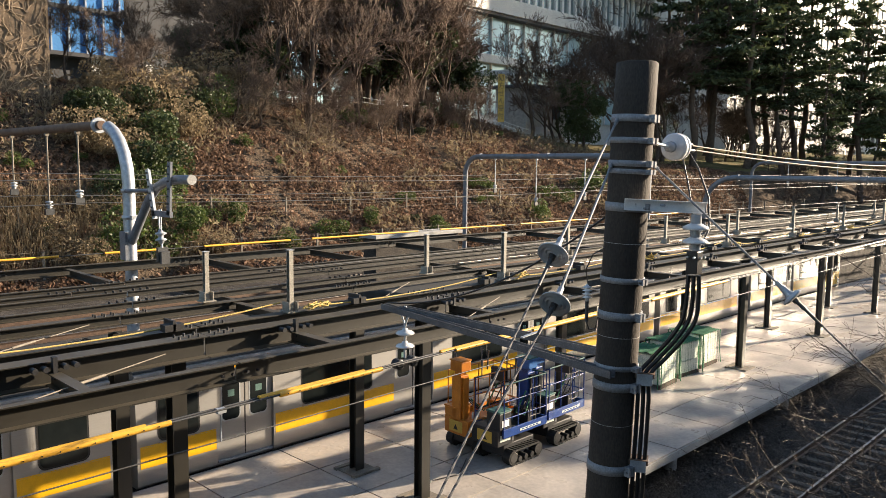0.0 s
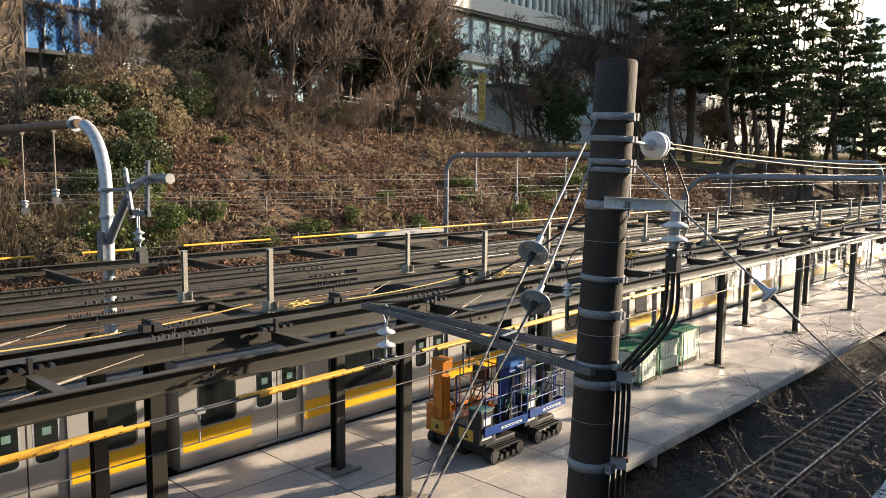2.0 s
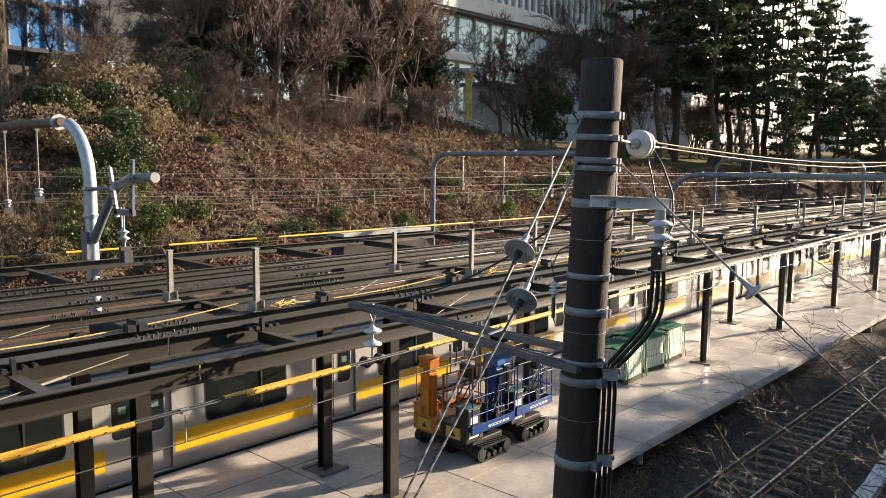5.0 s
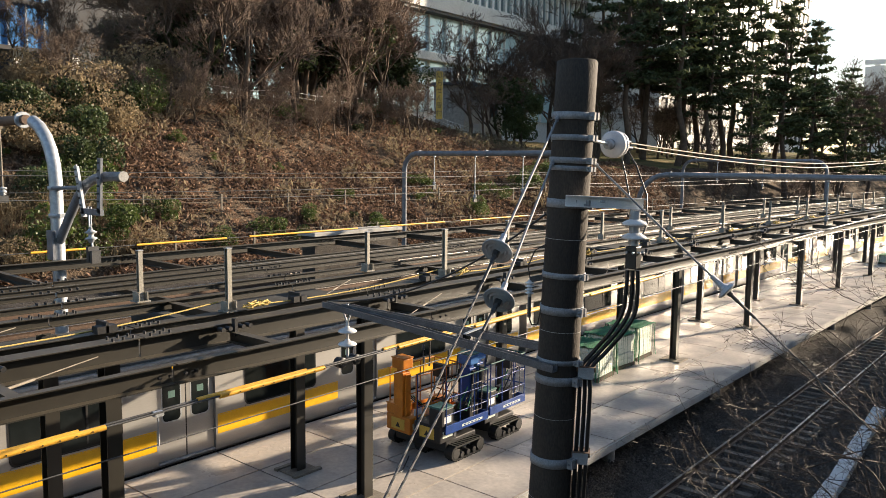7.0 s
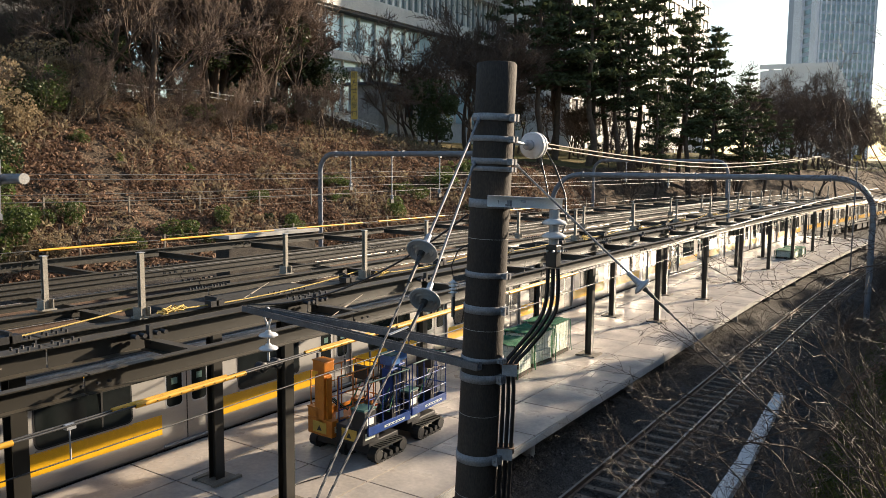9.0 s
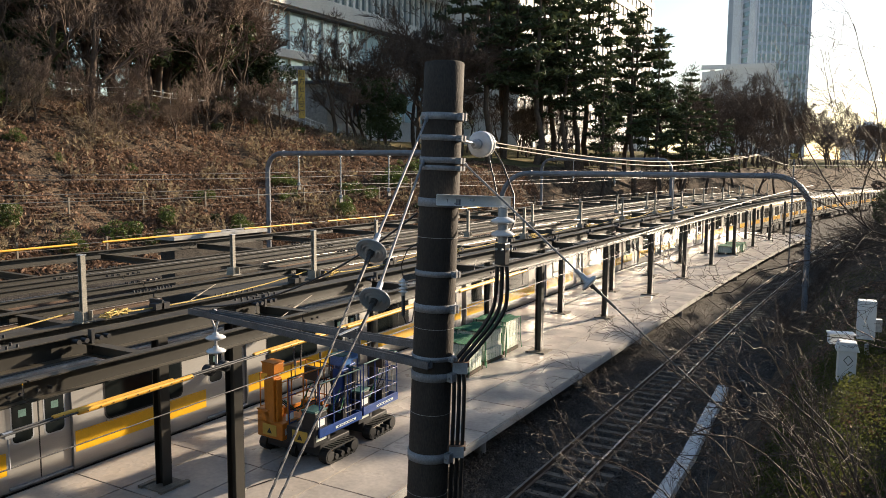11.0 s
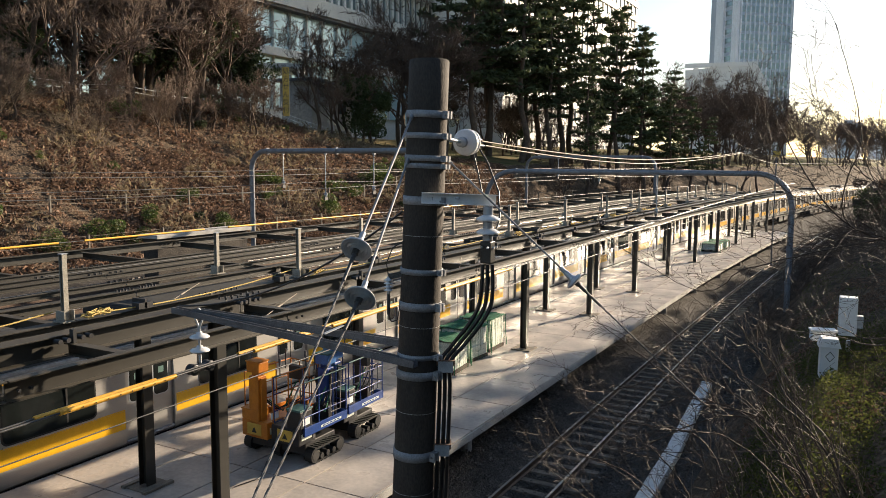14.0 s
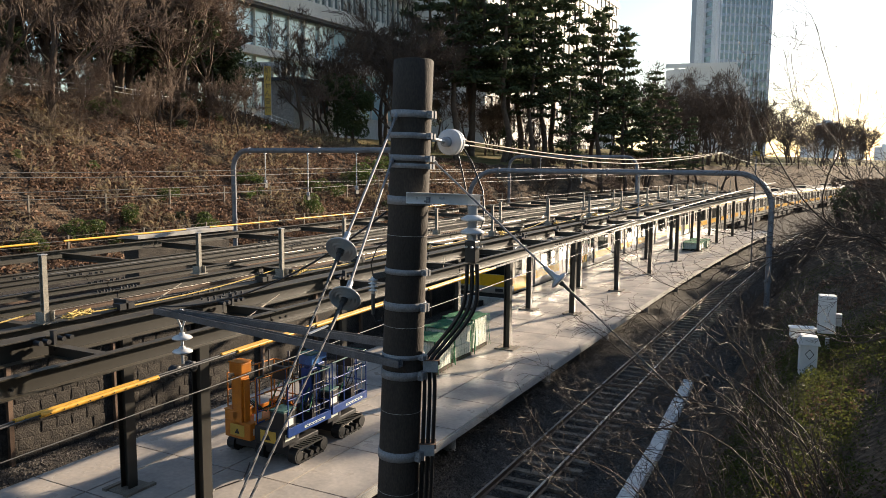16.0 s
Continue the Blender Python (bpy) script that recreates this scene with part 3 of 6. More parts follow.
def safety_rope():
    for i in range(8):
        y0, y1 = 1.7 + 5.3 * i, 7.0 + 5.3 * i
        rope = line("rope", "yellow safety rope tied between stub posts", "rope", [(-10.35 + bend(y0) + .1, y0 + .2, TOP + .2), (-10.42 + bend(y1), y1 - .15, TOP + .28)], .012, "rope", sag=.10, group="safety ropes")
        k = MB()
        rng = random.Random(i)
        for j in range(14):
            a = Vector((-10.2 + bend(y1) + rng.uniform(-.05, .05), y1 + .25 + rng.uniform(-.02, .3), TOP + .17 + rng.uniform(-.03, .06)))
            k.tube([a, a + Vector((rng.uniform(-.1, .1), rng.uniform(-.15, .15), rng.uniform(0, .08))), a + Vector((rng.uniform(-.1, .1), rng.uniform(-.2, .2), rng.uniform(-.02, .03)))], .013, n=5)
        part("knot", k, "rope", rope, "bundled knot of yellow rope")


safety_rope()


# ---------------------------------------------------------------- train
CAR, DOORS = 19.5, (-7.2, -2.4, 2.4, 7.2)
SIDE = [(1.42, -.02), (1.465, .02), (1.49, .34), (1.49, .95), (1.455, 2.02), (1.40, 2.16), (1.22, 2.36), (.85, 2.50), (0, 2.56)]


def rounded(y0, y1, z0, z1, r, x, t, slant=0.0):
    """A slab with rounded corners in the car's side, proud by t."""
    pts = []
    for cy, cz, a0 in ((y1 - r, z1 - r, 0), (y0 + r, z1 - r, 90), (y0 + r, z0 + r, 180), (y1 - r, z0 + r, 270)):
        for k in range(5):
            a = radians(a0 + 22.5 * k)
            pts.append((cy + r * math.cos(a), cz + r * math.sin(a)))
    n = len(pts)
    f = lambda z: -slant * (z - .95)
    return [(x + f(z), y, z) for y, z in pts] + [(x + t + f(z), y, z) for y, z in pts], [tuple(range(n, 2 * n))] + [(i, (i + 1) % n, n + (i + 1) % n, n + i) for i in range(n)]


def side_x(z):
    for (xa, za), (xb, zb) in zip(SIDE, SIDE[1:]):
        if za <= z <= zb:
            return xa + (xb - xa) * (z - za) / (zb - za)
    return 1.4


def train_car(end=0):
    """A car along y, its middle at the origin; end: -1 for a cab at the rear, 1 at the front."""
    car = thing("train_car", "stainless steel commuter train car with yellow stripes" if not end else "stainless steel end car with yellow cab face", "train car", "cars of the train")
    half = CAR / 2 - .22
    left = [(-x, z) for x, z in reversed(SIDE[:-1])]
    full = SIDE + left
    cut = [(1.41, -.02), (1.41, 1.93), (side_x(1.95), 1.95)] + [(x, z) for x, z in SIDE if z > 1.96] + left
    edges = [-half] + [v for d in DOORS for v in (d - .66, d + .66)] + [half]
    for i, (a, b) in enumerate(zip(edges, edges[1:])):
        prof = cut if i % 2 else full
        part("body_bay" if i % 2 == 0 else "door_bay", MB().beam((0, a, 0), (0, b, 0), [(x, z) for x, z in prof]), "stainless", car)
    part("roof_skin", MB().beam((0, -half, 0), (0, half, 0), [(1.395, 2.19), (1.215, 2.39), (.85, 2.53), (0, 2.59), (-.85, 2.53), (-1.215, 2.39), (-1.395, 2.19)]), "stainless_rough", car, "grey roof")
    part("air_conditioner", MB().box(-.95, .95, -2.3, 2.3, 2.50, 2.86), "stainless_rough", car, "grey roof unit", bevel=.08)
    # doors
    for d in DOORS:
        for s in (-1, 1):
            leaf = MB().box(1.36, 1.425, d + .01 if s > 0 else d - .64, d + .64 if s > 0 else d - .01, .09, 1.92)
            lf = part("door_leaf", leaf, "stainless", car, bevel=.008)
            w0, w1 = (d + .13, d + .52) if s > 0 else (d - .52, d - .13)
            part("glass_frame", MB().add(*rounded(w0 - .03, w1 + .03, .87, 1.83, .11, 1.42, .0085)), "galv", lf, "bright metal window rim")
            part("door_glass", MB().add(*rounded(w0, w1, .9, 1.80, .09, 1.42, .012)), "glass_dark", lf, "dark door window")
            part("sticker", MB().box(1.4325, 1.434, (w0 + w1) / 2 - .07, (w0 + w1) / 2 + .08, 1.38, 1.52), "sticker", lf, "small pale window sticker")
        part("door_seam", MB().box(1.40, 1.428, d - .009, d + .009, .09, 1.92), "rubber", car)
        part("door_step", MB().box(1.30, 1.475, d - .64, d + .64, .045, .085), "galv", car)
    # windows and stripes between the doors
    spans = [(-half + .06, DOORS[0] - .7)] + [(a + .7, b - .7) for a, b in zip(DOORS, DOORS[1:])] + [(DOORS[-1] + .7, half - .06)]
    for i, (a, b) in enumerate(spans):
        wide = i in (1, 2, 3)
        m = (a + b) / 2
        hw = .98 if wide else .40
        part("window_frame", MB().add(*rounded(m - hw - .035, m + hw + .035, .83, 1.83, .13, 1.485, .012, .033)), "rubber", car)
        wn_ = part("window_glass", MB().add(*rounded(m - hw, m + hw, .865, 1.795, .11, 1.49, .012, .033)), "glass_dark", car, "dark tinted side window")
        if wide:
            part("window_mullion", MB().box(1.475, 1.503, m + .32, m + .36, .87, 1.79), "rubber", wn_)
        part("window_sill", MB().box(1.485, 1.515, m - hw - .02, m + hw + .02, .80, .83), "stainless", car)
        part("stripe", MB().box(1.482, 1.4935, a, b, .37, .77), "stripe", car, "broad yellow waist stripe")
        part("stripe_edge", MB().box(1.482, 1.495, a, b, .775, .80), "stripe", car)
    part("roof_stripe", MB().add([(1.463, -half, 1.98), (1.463, half, 1.98), (1.458, half, 2.07), (1.458, -half, 2.07)], [(0, 1, 2, 3)]), "stripe", car, "thin yellow stripe under the roof")
    part("gutter", MB().box(1.40, 1.445, -half, half, 2.12, 2.17), "galv", car)
    # number bars, side lamp
    part("number_bar", MB().box(1.487, 1.4945, half - 2.2, half - 2.0, .12, .18), "under", car, "small grey number marks")
    part("side_lamp", MB().box(1.47, 1.50, half - 1.05, half - .85, 1.86, 1.97), "under", car)
    # below the floor
    un = MB().box(-1.38, 1.38, -half + .05, half - .05, -.30, .05)
    for a in (-4.6, -1.8, 1.2, 4.4):
        un.box(.7, 1.28, a - 1.1, a + 1.0, -.92, -.3)
    part("underframe", un, "under", car, "black underfloor equipment boxes")
    for s in (-1, 1):
        bg = MB().box(-1.0, 1.0, s * 6.8 - 1.6, s * 6.8 + 1.6, -.72, -.42)
        bog = part("bogie", bg, "under", car)
        for k in (-1.05, 1.05):
            for x in (-.53, .53):
                part("wheel", MB().lathe([(0, -.07), (.40, -.07), (.43, -.05), (.43, .05), (.40, .07), (0, .07)], pose(x, s * 6.8 + k, -.67, 0, 90, 0), 18), "rail", bog)
        if s * end <= 0 or end == 0:
            part("gangway", MB().box(-.55, .55, s * half - .02 if s > 0 else s * half - .24, s * half + .24 if s > 0 else s * half + .02, .0, 2.1), "rubber", car, "black gangway bellows")
    if end:
        s, y = end, end * half
        lo, hi = (y, y + .16) if s > 0 else (y - .16, y)
        face = MB()
        prof = [(1.44, .06), (1.46, .3), (1.44, 1.9), (1.2, 2.3), (.8, 2.42), (-.8, 2.42), (-1.2, 2.3), (-1.44, 1.9), (-1.46, .3), (-1.44, .06)]
        out = [(x * .95, y + s * .16, z) for x, z in prof]
        rim = [(x, y, z) for x, z in prof]
        n = len(prof)
        face.add(rim + out, [tuple(range(n, 2 * n)) if s < 0 else tuple(range(2 * n - 1, n - 1, -1))] + [(i, (i + 1) % n, n + (i + 1) % n, n + i) for i in range(n)])
        cab = part("cab_face", face, "stainless", car, "pale grey cab face")
        e = y + s * .165
        f0, f1 = min(e, e + s * .012), max(e, e + s * .012)
        part("cab_glass", MB().box(-1.28, 1.28, f0, f1, .92, 2.05), "glass_dark", cab, "black cab windscreen")
        part("cab_panel", MB().box(-1.34, 1.34, f0, f1, .34, .90), "stripe", cab, "yellow band under the windscreen")
        for x in (-.95, .95):
            part("tail_lamp", MB().box(x - .2, x + .2, f0 - .01, f1 + .01, .10, .25), "under", cab, "dark lamp recess")
        part("skirt", MB().box(-1.25, 1.25, lo, hi, -.85, -.2), "concrete", car, "grey obstacle guard", bevel=.05)
        part("coupler", MB().box(-.13, .13, min(y, y + s * .65), max(y, y + s * .65), -.62, -.36), "under", car)
        part("stripe", MB().box(1.482, 1.497, y + (.35 if s < 0 else -2.3), y + (2.3 if s < 0 else -.35), .10, .80), "stripe", car, "yellow panel behind the cab")
    return car


TRACK_X = -15.36
GAP0 = 5.72                       # where the joint behind the second car stands at the start


# metres that the train has gone after so many seconds: it gathers speed
RUN = [(0.0, 0.0), (0.7, 7.28), (3.0, 31.2), (5.5, 57.4), (6.0, 62.66), (7.0, 73.3), (8.0, 84.1), (9.0, 94.95), (9.5, 100.4), (12.0, 128.9), (12.5, 135.0), (13.0, 141.25), (13.5, 147.7), (14.0, 154.35), (14.5, 161.1), (15.0, 168.1), (15.5, 175.5), (16.0, 183.2)]



mid_car, tail_car, lead_car = train_car(), train_car(-1), train_car(1)
N_CARS = 10
cars = [lead_car, mid_car] + [copy_thing(mid_car, Matrix()) for _ in range(N_CARS - 3)] + [tail_car]


# ---------------------------------------------------------------- pipe portals over the upper tracks
def arc(c, a, b, r, n=6):
    return [Vector(c) + Vector(a) * math.cos(math.pi / 2 * k / n) * r + Vector(b) * math.sin(math.pi / 2 * k / n) * r for k in range(n + 1)]


def portal(y, x0, x1, z, base0, base1, r, label, mat="galv_blue", rad=.9, drops=(), rust=False):
    th = thing("pipe_portal", label, "gantry", "pipe portals")
    pts = [(x0, y, base0)] + arc((x0 + rad, y, z - rad), (-1, 0, 0), (0, 0, 1), rad) + arc((x1 - rad, y, z - rad), (0, 0, 1), (1, 0, 0), rad) + [(x1, y, base1)]
    if rust:
        part("pipe", MB().tube(pts[9:], r, n=14), mat, th)
        part("cross_pipe", MB().tube(pts[:9], r * .8, n=14), "rusty", th, "rust brown cross pipe")
    else:
        part("pipe", MB().tube(pts, r, n=14), mat, th)
    for x in (x1 - rad - .2,) if rust else (x0 + rad + .2, x1 - rad - .2, (x0 + x1) / 2):
        part("collar", MB().rod((x - .04, y, z), (x + .04, y, z), r * 1.35, n=14), mat, th)
    for x, b in ((x0, base0), (x1, base1)):
        for h in (.35, .55):
            zz = b + (z - b) * h
            part("collar", MB().rod((x, y, zz - .04), (x, y, zz + .04), r * 1.3, n=14), mat, th)
    for x, L in drops:
        d = part("drop_rod", MB().rod((x, y, z - r * .5), (x, y, z - L), .028, n=8).rod((x - .07, y, z - r), (x + .07, y, z - r), .06, n=8), "fence" if rust else "galv", th)
        part("insulator", MB().lathe([(.02, 0), (.10, -.02), (.11, -.06), (.04, -.08), (.10, -.11), (.11, -.15), (.04, -.17), (.09, -.2), (.03, -.24)], pose(x, y, z - L), 12), "porcelain_grey", d)
        part("clamp", MB().box(x - .05, x + .05, y - .12, y + .12, z - L - .42, z - L - .24), "wire", d)
    return th


portal(8.1, -30.6, -18.9, 7.1, UPPER - .2, UPPER - .1, .15, "weathered pipe portal across the upper tracks", "galv", 1.5, [(-22.1, 1.7), (-24.5, 2.1), (-27.7, 1.6)], True)
portal(33.0, -30.8, -18.9, 6.75, UPPER - .2, UPPER - .1, .14, "grey blue pipe portal across the upper tracks", "galv_blue", 1.0, [(-28.5, 1.6), (-25.6, 2.2), (-22.5, 1.8), (-20.5, 1.6)])
portal(69.0, -29.2, -16.9, 6.8, UPPER - .2, UPPER - .1, .14, "far grey blue pipe portal", "galv_blue", 1.0, [(-26.0, 1.6), (-22.0, 2.0)])
portal(37.0, -18.0, -3.1, 5.75, UPPER, BED - .2, .125, "large grey blue pipe portal spanning the platform", "galv_blue", 1.5, [(-9.0, 1.7)])


# ---------------------------------------------------------------- plants
def bare_tree(seed, height, r0, levels=5, spread=0.75, lean=(0, 0), kids=(3, 4), up=0.18, thin=0.012, cut=2):
    """A leafless tree: trunk with limbs, and the fine twigs. Returns two meshes."""
    rng = random.Random(seed)
    trunk, twigs = MB(), MB()

    def grow(p, d, length, r, lev):
        segs = 4 if lev < 2 else 3 if lev < 4 else 2
        pts, rs = [p], [r]
        for i in range(segs):
            d = (d + Vector((rng.gauss(0, .16), rng.gauss(0, .16), rng.gauss(0, .12) + up * .35))).normalized()
            p = p + d * (length / segs)
            pts.append(p)
            rs.append(r * (1 - .55 * (i + 1) / segs))
        if lev < cut:
            trunk.tube(pts, rs, n=8 if lev == 0 else 6, cap=False)
        else:
            twigs.tube(pts, [max(thin, x) for x in rs[:-1]] + [thin * .6], n=3, cap=False)
        if lev >= levels:
            return
        n = rng.randint(*kids) + (1 if lev == 0 else 0)
        for k in range(n):
            s = rng.uniform(.35 if lev else .3, 1.0)
            j = min(int(s * segs), segs - 1)
            q = pts[j].lerp(pts[j + 1], s * segs - j)
            axis = d.orthogonal().normalized()
            axis.rotate(Matrix.Rotation(rng.uniform(0, 6.283), 3, d))
            nd = (d + axis * rng.uniform(.6, 1.25) * spread + Vector((0, 0, up))).normalized()
            grow(q, nd, length * rng.uniform(.52, .78), max(thin, r * (1 - .55 * s) * rng.uniform(.5, .75)), lev + 1)

    grow(Vector((0, 0, -.25)), Vector((lean[0], lean[1], 1)).normalized(), height * .42, r0, 0)
    return trunk, twigs


def leaf_quads(centres, size, rng, flat=0.0, long=1.0, droop=0.0):
    """Small folded leaves at the centres."""
    mb = MB()
    for c in centres:
        u = Vector((rng.gauss(0, 1), rng.gauss(0, 1), rng.gauss(0, 1 - flat))).normalized()
        v = u.orthogonal().normalized()
        v.rotate(Matrix.Rotation(rng.uniform(0, 6.283), 3, u))
        s = size * rng.uniform(.6, 1.4)
        a, b = u * s * long, v * s * .5
        c = Vector(c)
        mb.add([c - a, c + b, c + a - Vector((0, 0, droop * s)), c - b], [(0, 1, 2), (0, 2, 3)])
    return mb


def plant(name, label, category, trunk, crown, crown_name, mats, group, place):
    th = thing(name, label, category, group, m=place)
    if trunk is not None:
        part("trunk", trunk, mats[0], th)
    if crown is not None:
        part(crown_name, crown, mats[1], th)
    return th


def shrub_points(rng, n, lumps, squash=0.8):
    pts = []
    while len(pts) < n:
        c, r = rng.choice(lumps)
        d = Vector((rng.gauss(0, 1), rng.gauss(0, 1), rng.gauss(0, 1))).normalized() * r * rng.uniform(.55, 1.0) ** .5
        pts.append(Vector(c) + Vector((d.x, d.y, d.z * squash)))
    return pts


def on_ground(x, y, dz=0.0, turn=0.0, s=1.0):
    return pose(x, y, ground_z(x, y) + dz, 0, 0, turn)


def scaled(m, s):
    return m @ Matrix.Diagonal((s, s, s, 1))


def bare_wood():
    """Leafless trees and shrubs along the top of the slope."""
    rng = random.Random(11)
    kinds = []
    for k in range(4):
        t, w = bare_tree(100 + k, 9.0 + k * .6, .16, 6, .8, (rng.uniform(-.2, .2), rng.uniform(-.2, .2)), (3, 4), .14, .013)
        kinds.append(plant("bare_tree", "leafless brown tree with dense fine twigs on the slope top", "tree", t, w, "crown", ("bark", "twig_dark" if k == 2 else "twig"), "bare trees", pose(0, 0, -60)))
    spots = []
    for i in range(26):
        y = 27 + i * 1.3
        spots.append((-46.0 + rng.uniform(-3.5, 2.5), y + rng.uniform(-1, 1), rng.uniform(1.1, 1.7)))
    for i in range(16):
        spots.append((-52 + rng.uniform(-4, 2), 30 + i * 1.5 + rng.uniform(-1, 1), rng.uniform(1.6, 2.3)))
    for i in range(22):
        spots.append((-43.5 + rng.uniform(-2, 1.5), 19 + i * 1.55 + rng.uniform(-1, 1), rng.uniform(.35, .62)))
    for x, y, s in ((-44, 63, 1.5), (-47, 67, 1.7), (-42, 69, 1.5), (-46, 73, 1.8), (-41, 74, 1.6), (-50, 80, 1.8), (-44, 80, 1.8), (-43, 66, 1.3), (-40, 71, 1.2), (-41, 92, .85), (-44, 100, .9), (-37, 112, 1.4), (-31, 122, 1.4), (-36, 128, 1.5), (-27, 132, 1.5), (-24, 143, 1.5), (-31, 146, 1.6), (-19, 158, 1.5), (-25, 160, 1.7), (-21, 150, 1.5), (-28, 126, 1.3), (-29, 139, 1.6), (-26, 152, 1.6), (-25, 172, 1.4), (-22, 180, 1.4)):
        spots.append((x, y, s))
    spots = [q for q in spots if not (50 < q[1] < 68.5 and q[0] < -42)]
    spots += [(-33 + rng.uniform(-7, 4) + bend(92 + 2.6 * i) - .12 * i, 80 + 2.6 * i, rng.uniform(.4, .7)) for i in range(18)]
    spots += [(-45.5, 60, .9), (-41.0, 68, 1.5), (-43.5, 73, 1.5), (-47, 63.5, 1.1), (-52, 76, 1.25), (-50, 70, 1.0), (-46, 58.5, 1.25), (-48.5, 67, 1.2)]
    spots += [(-50 + rng.uniform(-3, 9), 84 + 2.8 * i, rng.uniform(.75, 1.15)) for i in range(12)]
    spots += [(bend(138 + 3.6 * i) - 35 - rng.uniform(0, 7), 138 + 3.6 * i, rng.uniform(1.5, 2.0)) for i in range(18)]
    spots += [(-50 + rng.uniform(-2.5, 2.5), 16 + 1.7 * i, rng.uniform(.5, .7)) for i in range(9)]
    spots += [(bend(y) - 34 - rng.random() * 8, y, rng.uniform(1.3, 1.8)) for y in [200 + 5.5 * i for i in range(26)]]
    first = {}
    for i, (x, y, s) in enumerate(spots):
        k = i if i < 4 else rng.choice((2, 2, 2, 1)) if y > 58 else rng.randrange(4)
        m = scaled(on_ground(x, y, 0, rng.uniform(0, 360)), s)
        if k not in first:
            first[k] = kinds[k]
            kinds[k].matrix_basis = m
        else:
            c = copy_thing(kinds[k], Matrix())
            c.matrix_basis = m


bare_wood()


def evergreens():
    """Dark broad-leaved trees among the bare ones."""
    rng = random.Random(21)
    made = []
    for k in range(3):
        t, _ = bare_tree(200 + k, 7.5, .2, 3, .7, cut=4, kids=(3, 4))
        lumps = [((rng.uniform(-2, 2), rng.uniform(-2, 2), rng.uniform(2.6, 7)), rng.uniform(.9, 1.7)) for _ in range(11)]
        cr = leaf_quads(shrub_points(rng, 5200, lumps), .15, rng, long=.9)
        made.append(plant("evergreen_tree", "dark broad-leaved evergreen tree on the slope top", "tree", t, cr, "crown", ("bark", "leaf_dark"), "evergreen trees", pose(0, 0, -60)))
    spots = [(-48.5, 40, 1.2), (-48, 45.5, 1.45), (-50, 49.5, 1.4), (-45.2, 64.5, .85), (-54, 35, 1.4), (-47.5, 28.5, .8), (-53, 43, 1.7)]
    spots += [(-57.5 + rng.uniform(-1, 1), 31 + 2.7 * i, rng.uniform(.55, .8)) for i in range(9)]
    spots += [(-48.6, 50.2, .95), (-51, 52.5, 1.1), (-43.6, 63.8, .7), (-52, 92, .8), (-48, 108, .7), (-44, 104, .5)]
    spots += [(-64, 60, 1.0), (-61, 78, .8), (-60, 86, .9), (-60, 55, 1.0)]
    for i, (x, y, s) in enumerate(spots):
        m = scaled(on_ground(x, y, 0, rng.uniform(0, 360)), s)
        if i < 3:
            made[i].matrix_basis = m
        else:
            copy_thing(made[i % 3], Matrix()).matrix_basis = m


evergreens()


def pines():
    """Tall pines in open tiers of needle clumps."""
    rng = random.Random(31)
    made = []
    for k in range(3):
        H = 15.5
        t = MB()
        pts, x, y = [], 0, 0
        for i in range(9):
            pts.append((x, y, -.3 + (H + .3) * i / 8))
            x, y = x + rng.gauss(0, .22), y + rng.gauss(0, .22)
        t.tube(pts, [.24 * (1 - .88 * i / 8) for i in range(9)], n=8, cap=False)
        cs = []
        h = 5.0
        while h < H - .3:
            f = h / H
            i = min(int(f * 8), 7)
            c = Vector(pts[i]).lerp(Vector(pts[i + 1]), f * 8 - i)
            reach = (3.5 * (1 - f) ** .7 + .3) * rng.uniform(.45, 1.15)
            for _ in range(rng.randint(2, 4)):
                a = rng.uniform(0, 6.283)
                L = reach * rng.uniform(.55, 1.1)
                e = c + Vector((math.cos(a) * L, math.sin(a) * L, L * rng.uniform(.0, .22)))
                mid = c.lerp(e, .5) - Vector((0, 0, L * .06))
                t.tube([c, mid, e], [.055 * (1 - f) + .02, .035, .012], n=4, cap=False)
                for _ in range(int(2 + L * 2.8)):
                    q = c.lerp(e, rng.uniform(.4, 1.05)) + Vector((rng.gauss(0, .2), rng.gauss(0, .2), rng.gauss(.06, .06)))
                    for _ in range(10):
                        cs.append(q + Vector((rng.gauss(0, .2), rng.gauss(0, .2), rng.gauss(.03, .07))))
            h += rng.uniform(.4, .8)
        cr = leaf_quads(cs, .17, rng, long=1.4, flat=.35)
        made.append(plant("pine_tree", "tall dark pine with open tiers of needles", "tree", t, cr, "needles", ("bark", "pine"), "pine trees", pose(0, 0, -60)))
    spots = [(-38.5, 76, 1.6), (-35.5, 82, 1.6), (-37, 88, 1.75), (-33.5, 90, 1.55), (-31, 95, 1.5), (-28.8, 99, 1.55), (-40, 83, 1.65), (-35, 98, 1.7), (-26.5, 103, 1.42), (-31.5, 103, 1.45), (-23.6, 104, 1.0), (-42.5, 88, 1.8), (-39, 96, 1.85), (-30, 88.5, 1.1), (-44, 79, 1.6), (-25.2, 108, 1.2), (-22.2, 112, .95), (-28.5, 106, 1.45), (-21, 116, .8), (-45, 92, 1.8), (-33, 86, 1.3)]
    for i, (x, y, s) in enumerate(spots):
        m = scaled(on_ground(x, y, 0, rng.uniform(0, 360)), s)
        if i < 3:
            made[i].matrix_basis = m
        else:
            copy_thing(made[i % 3], Matrix()).matrix_basis = m


pines()


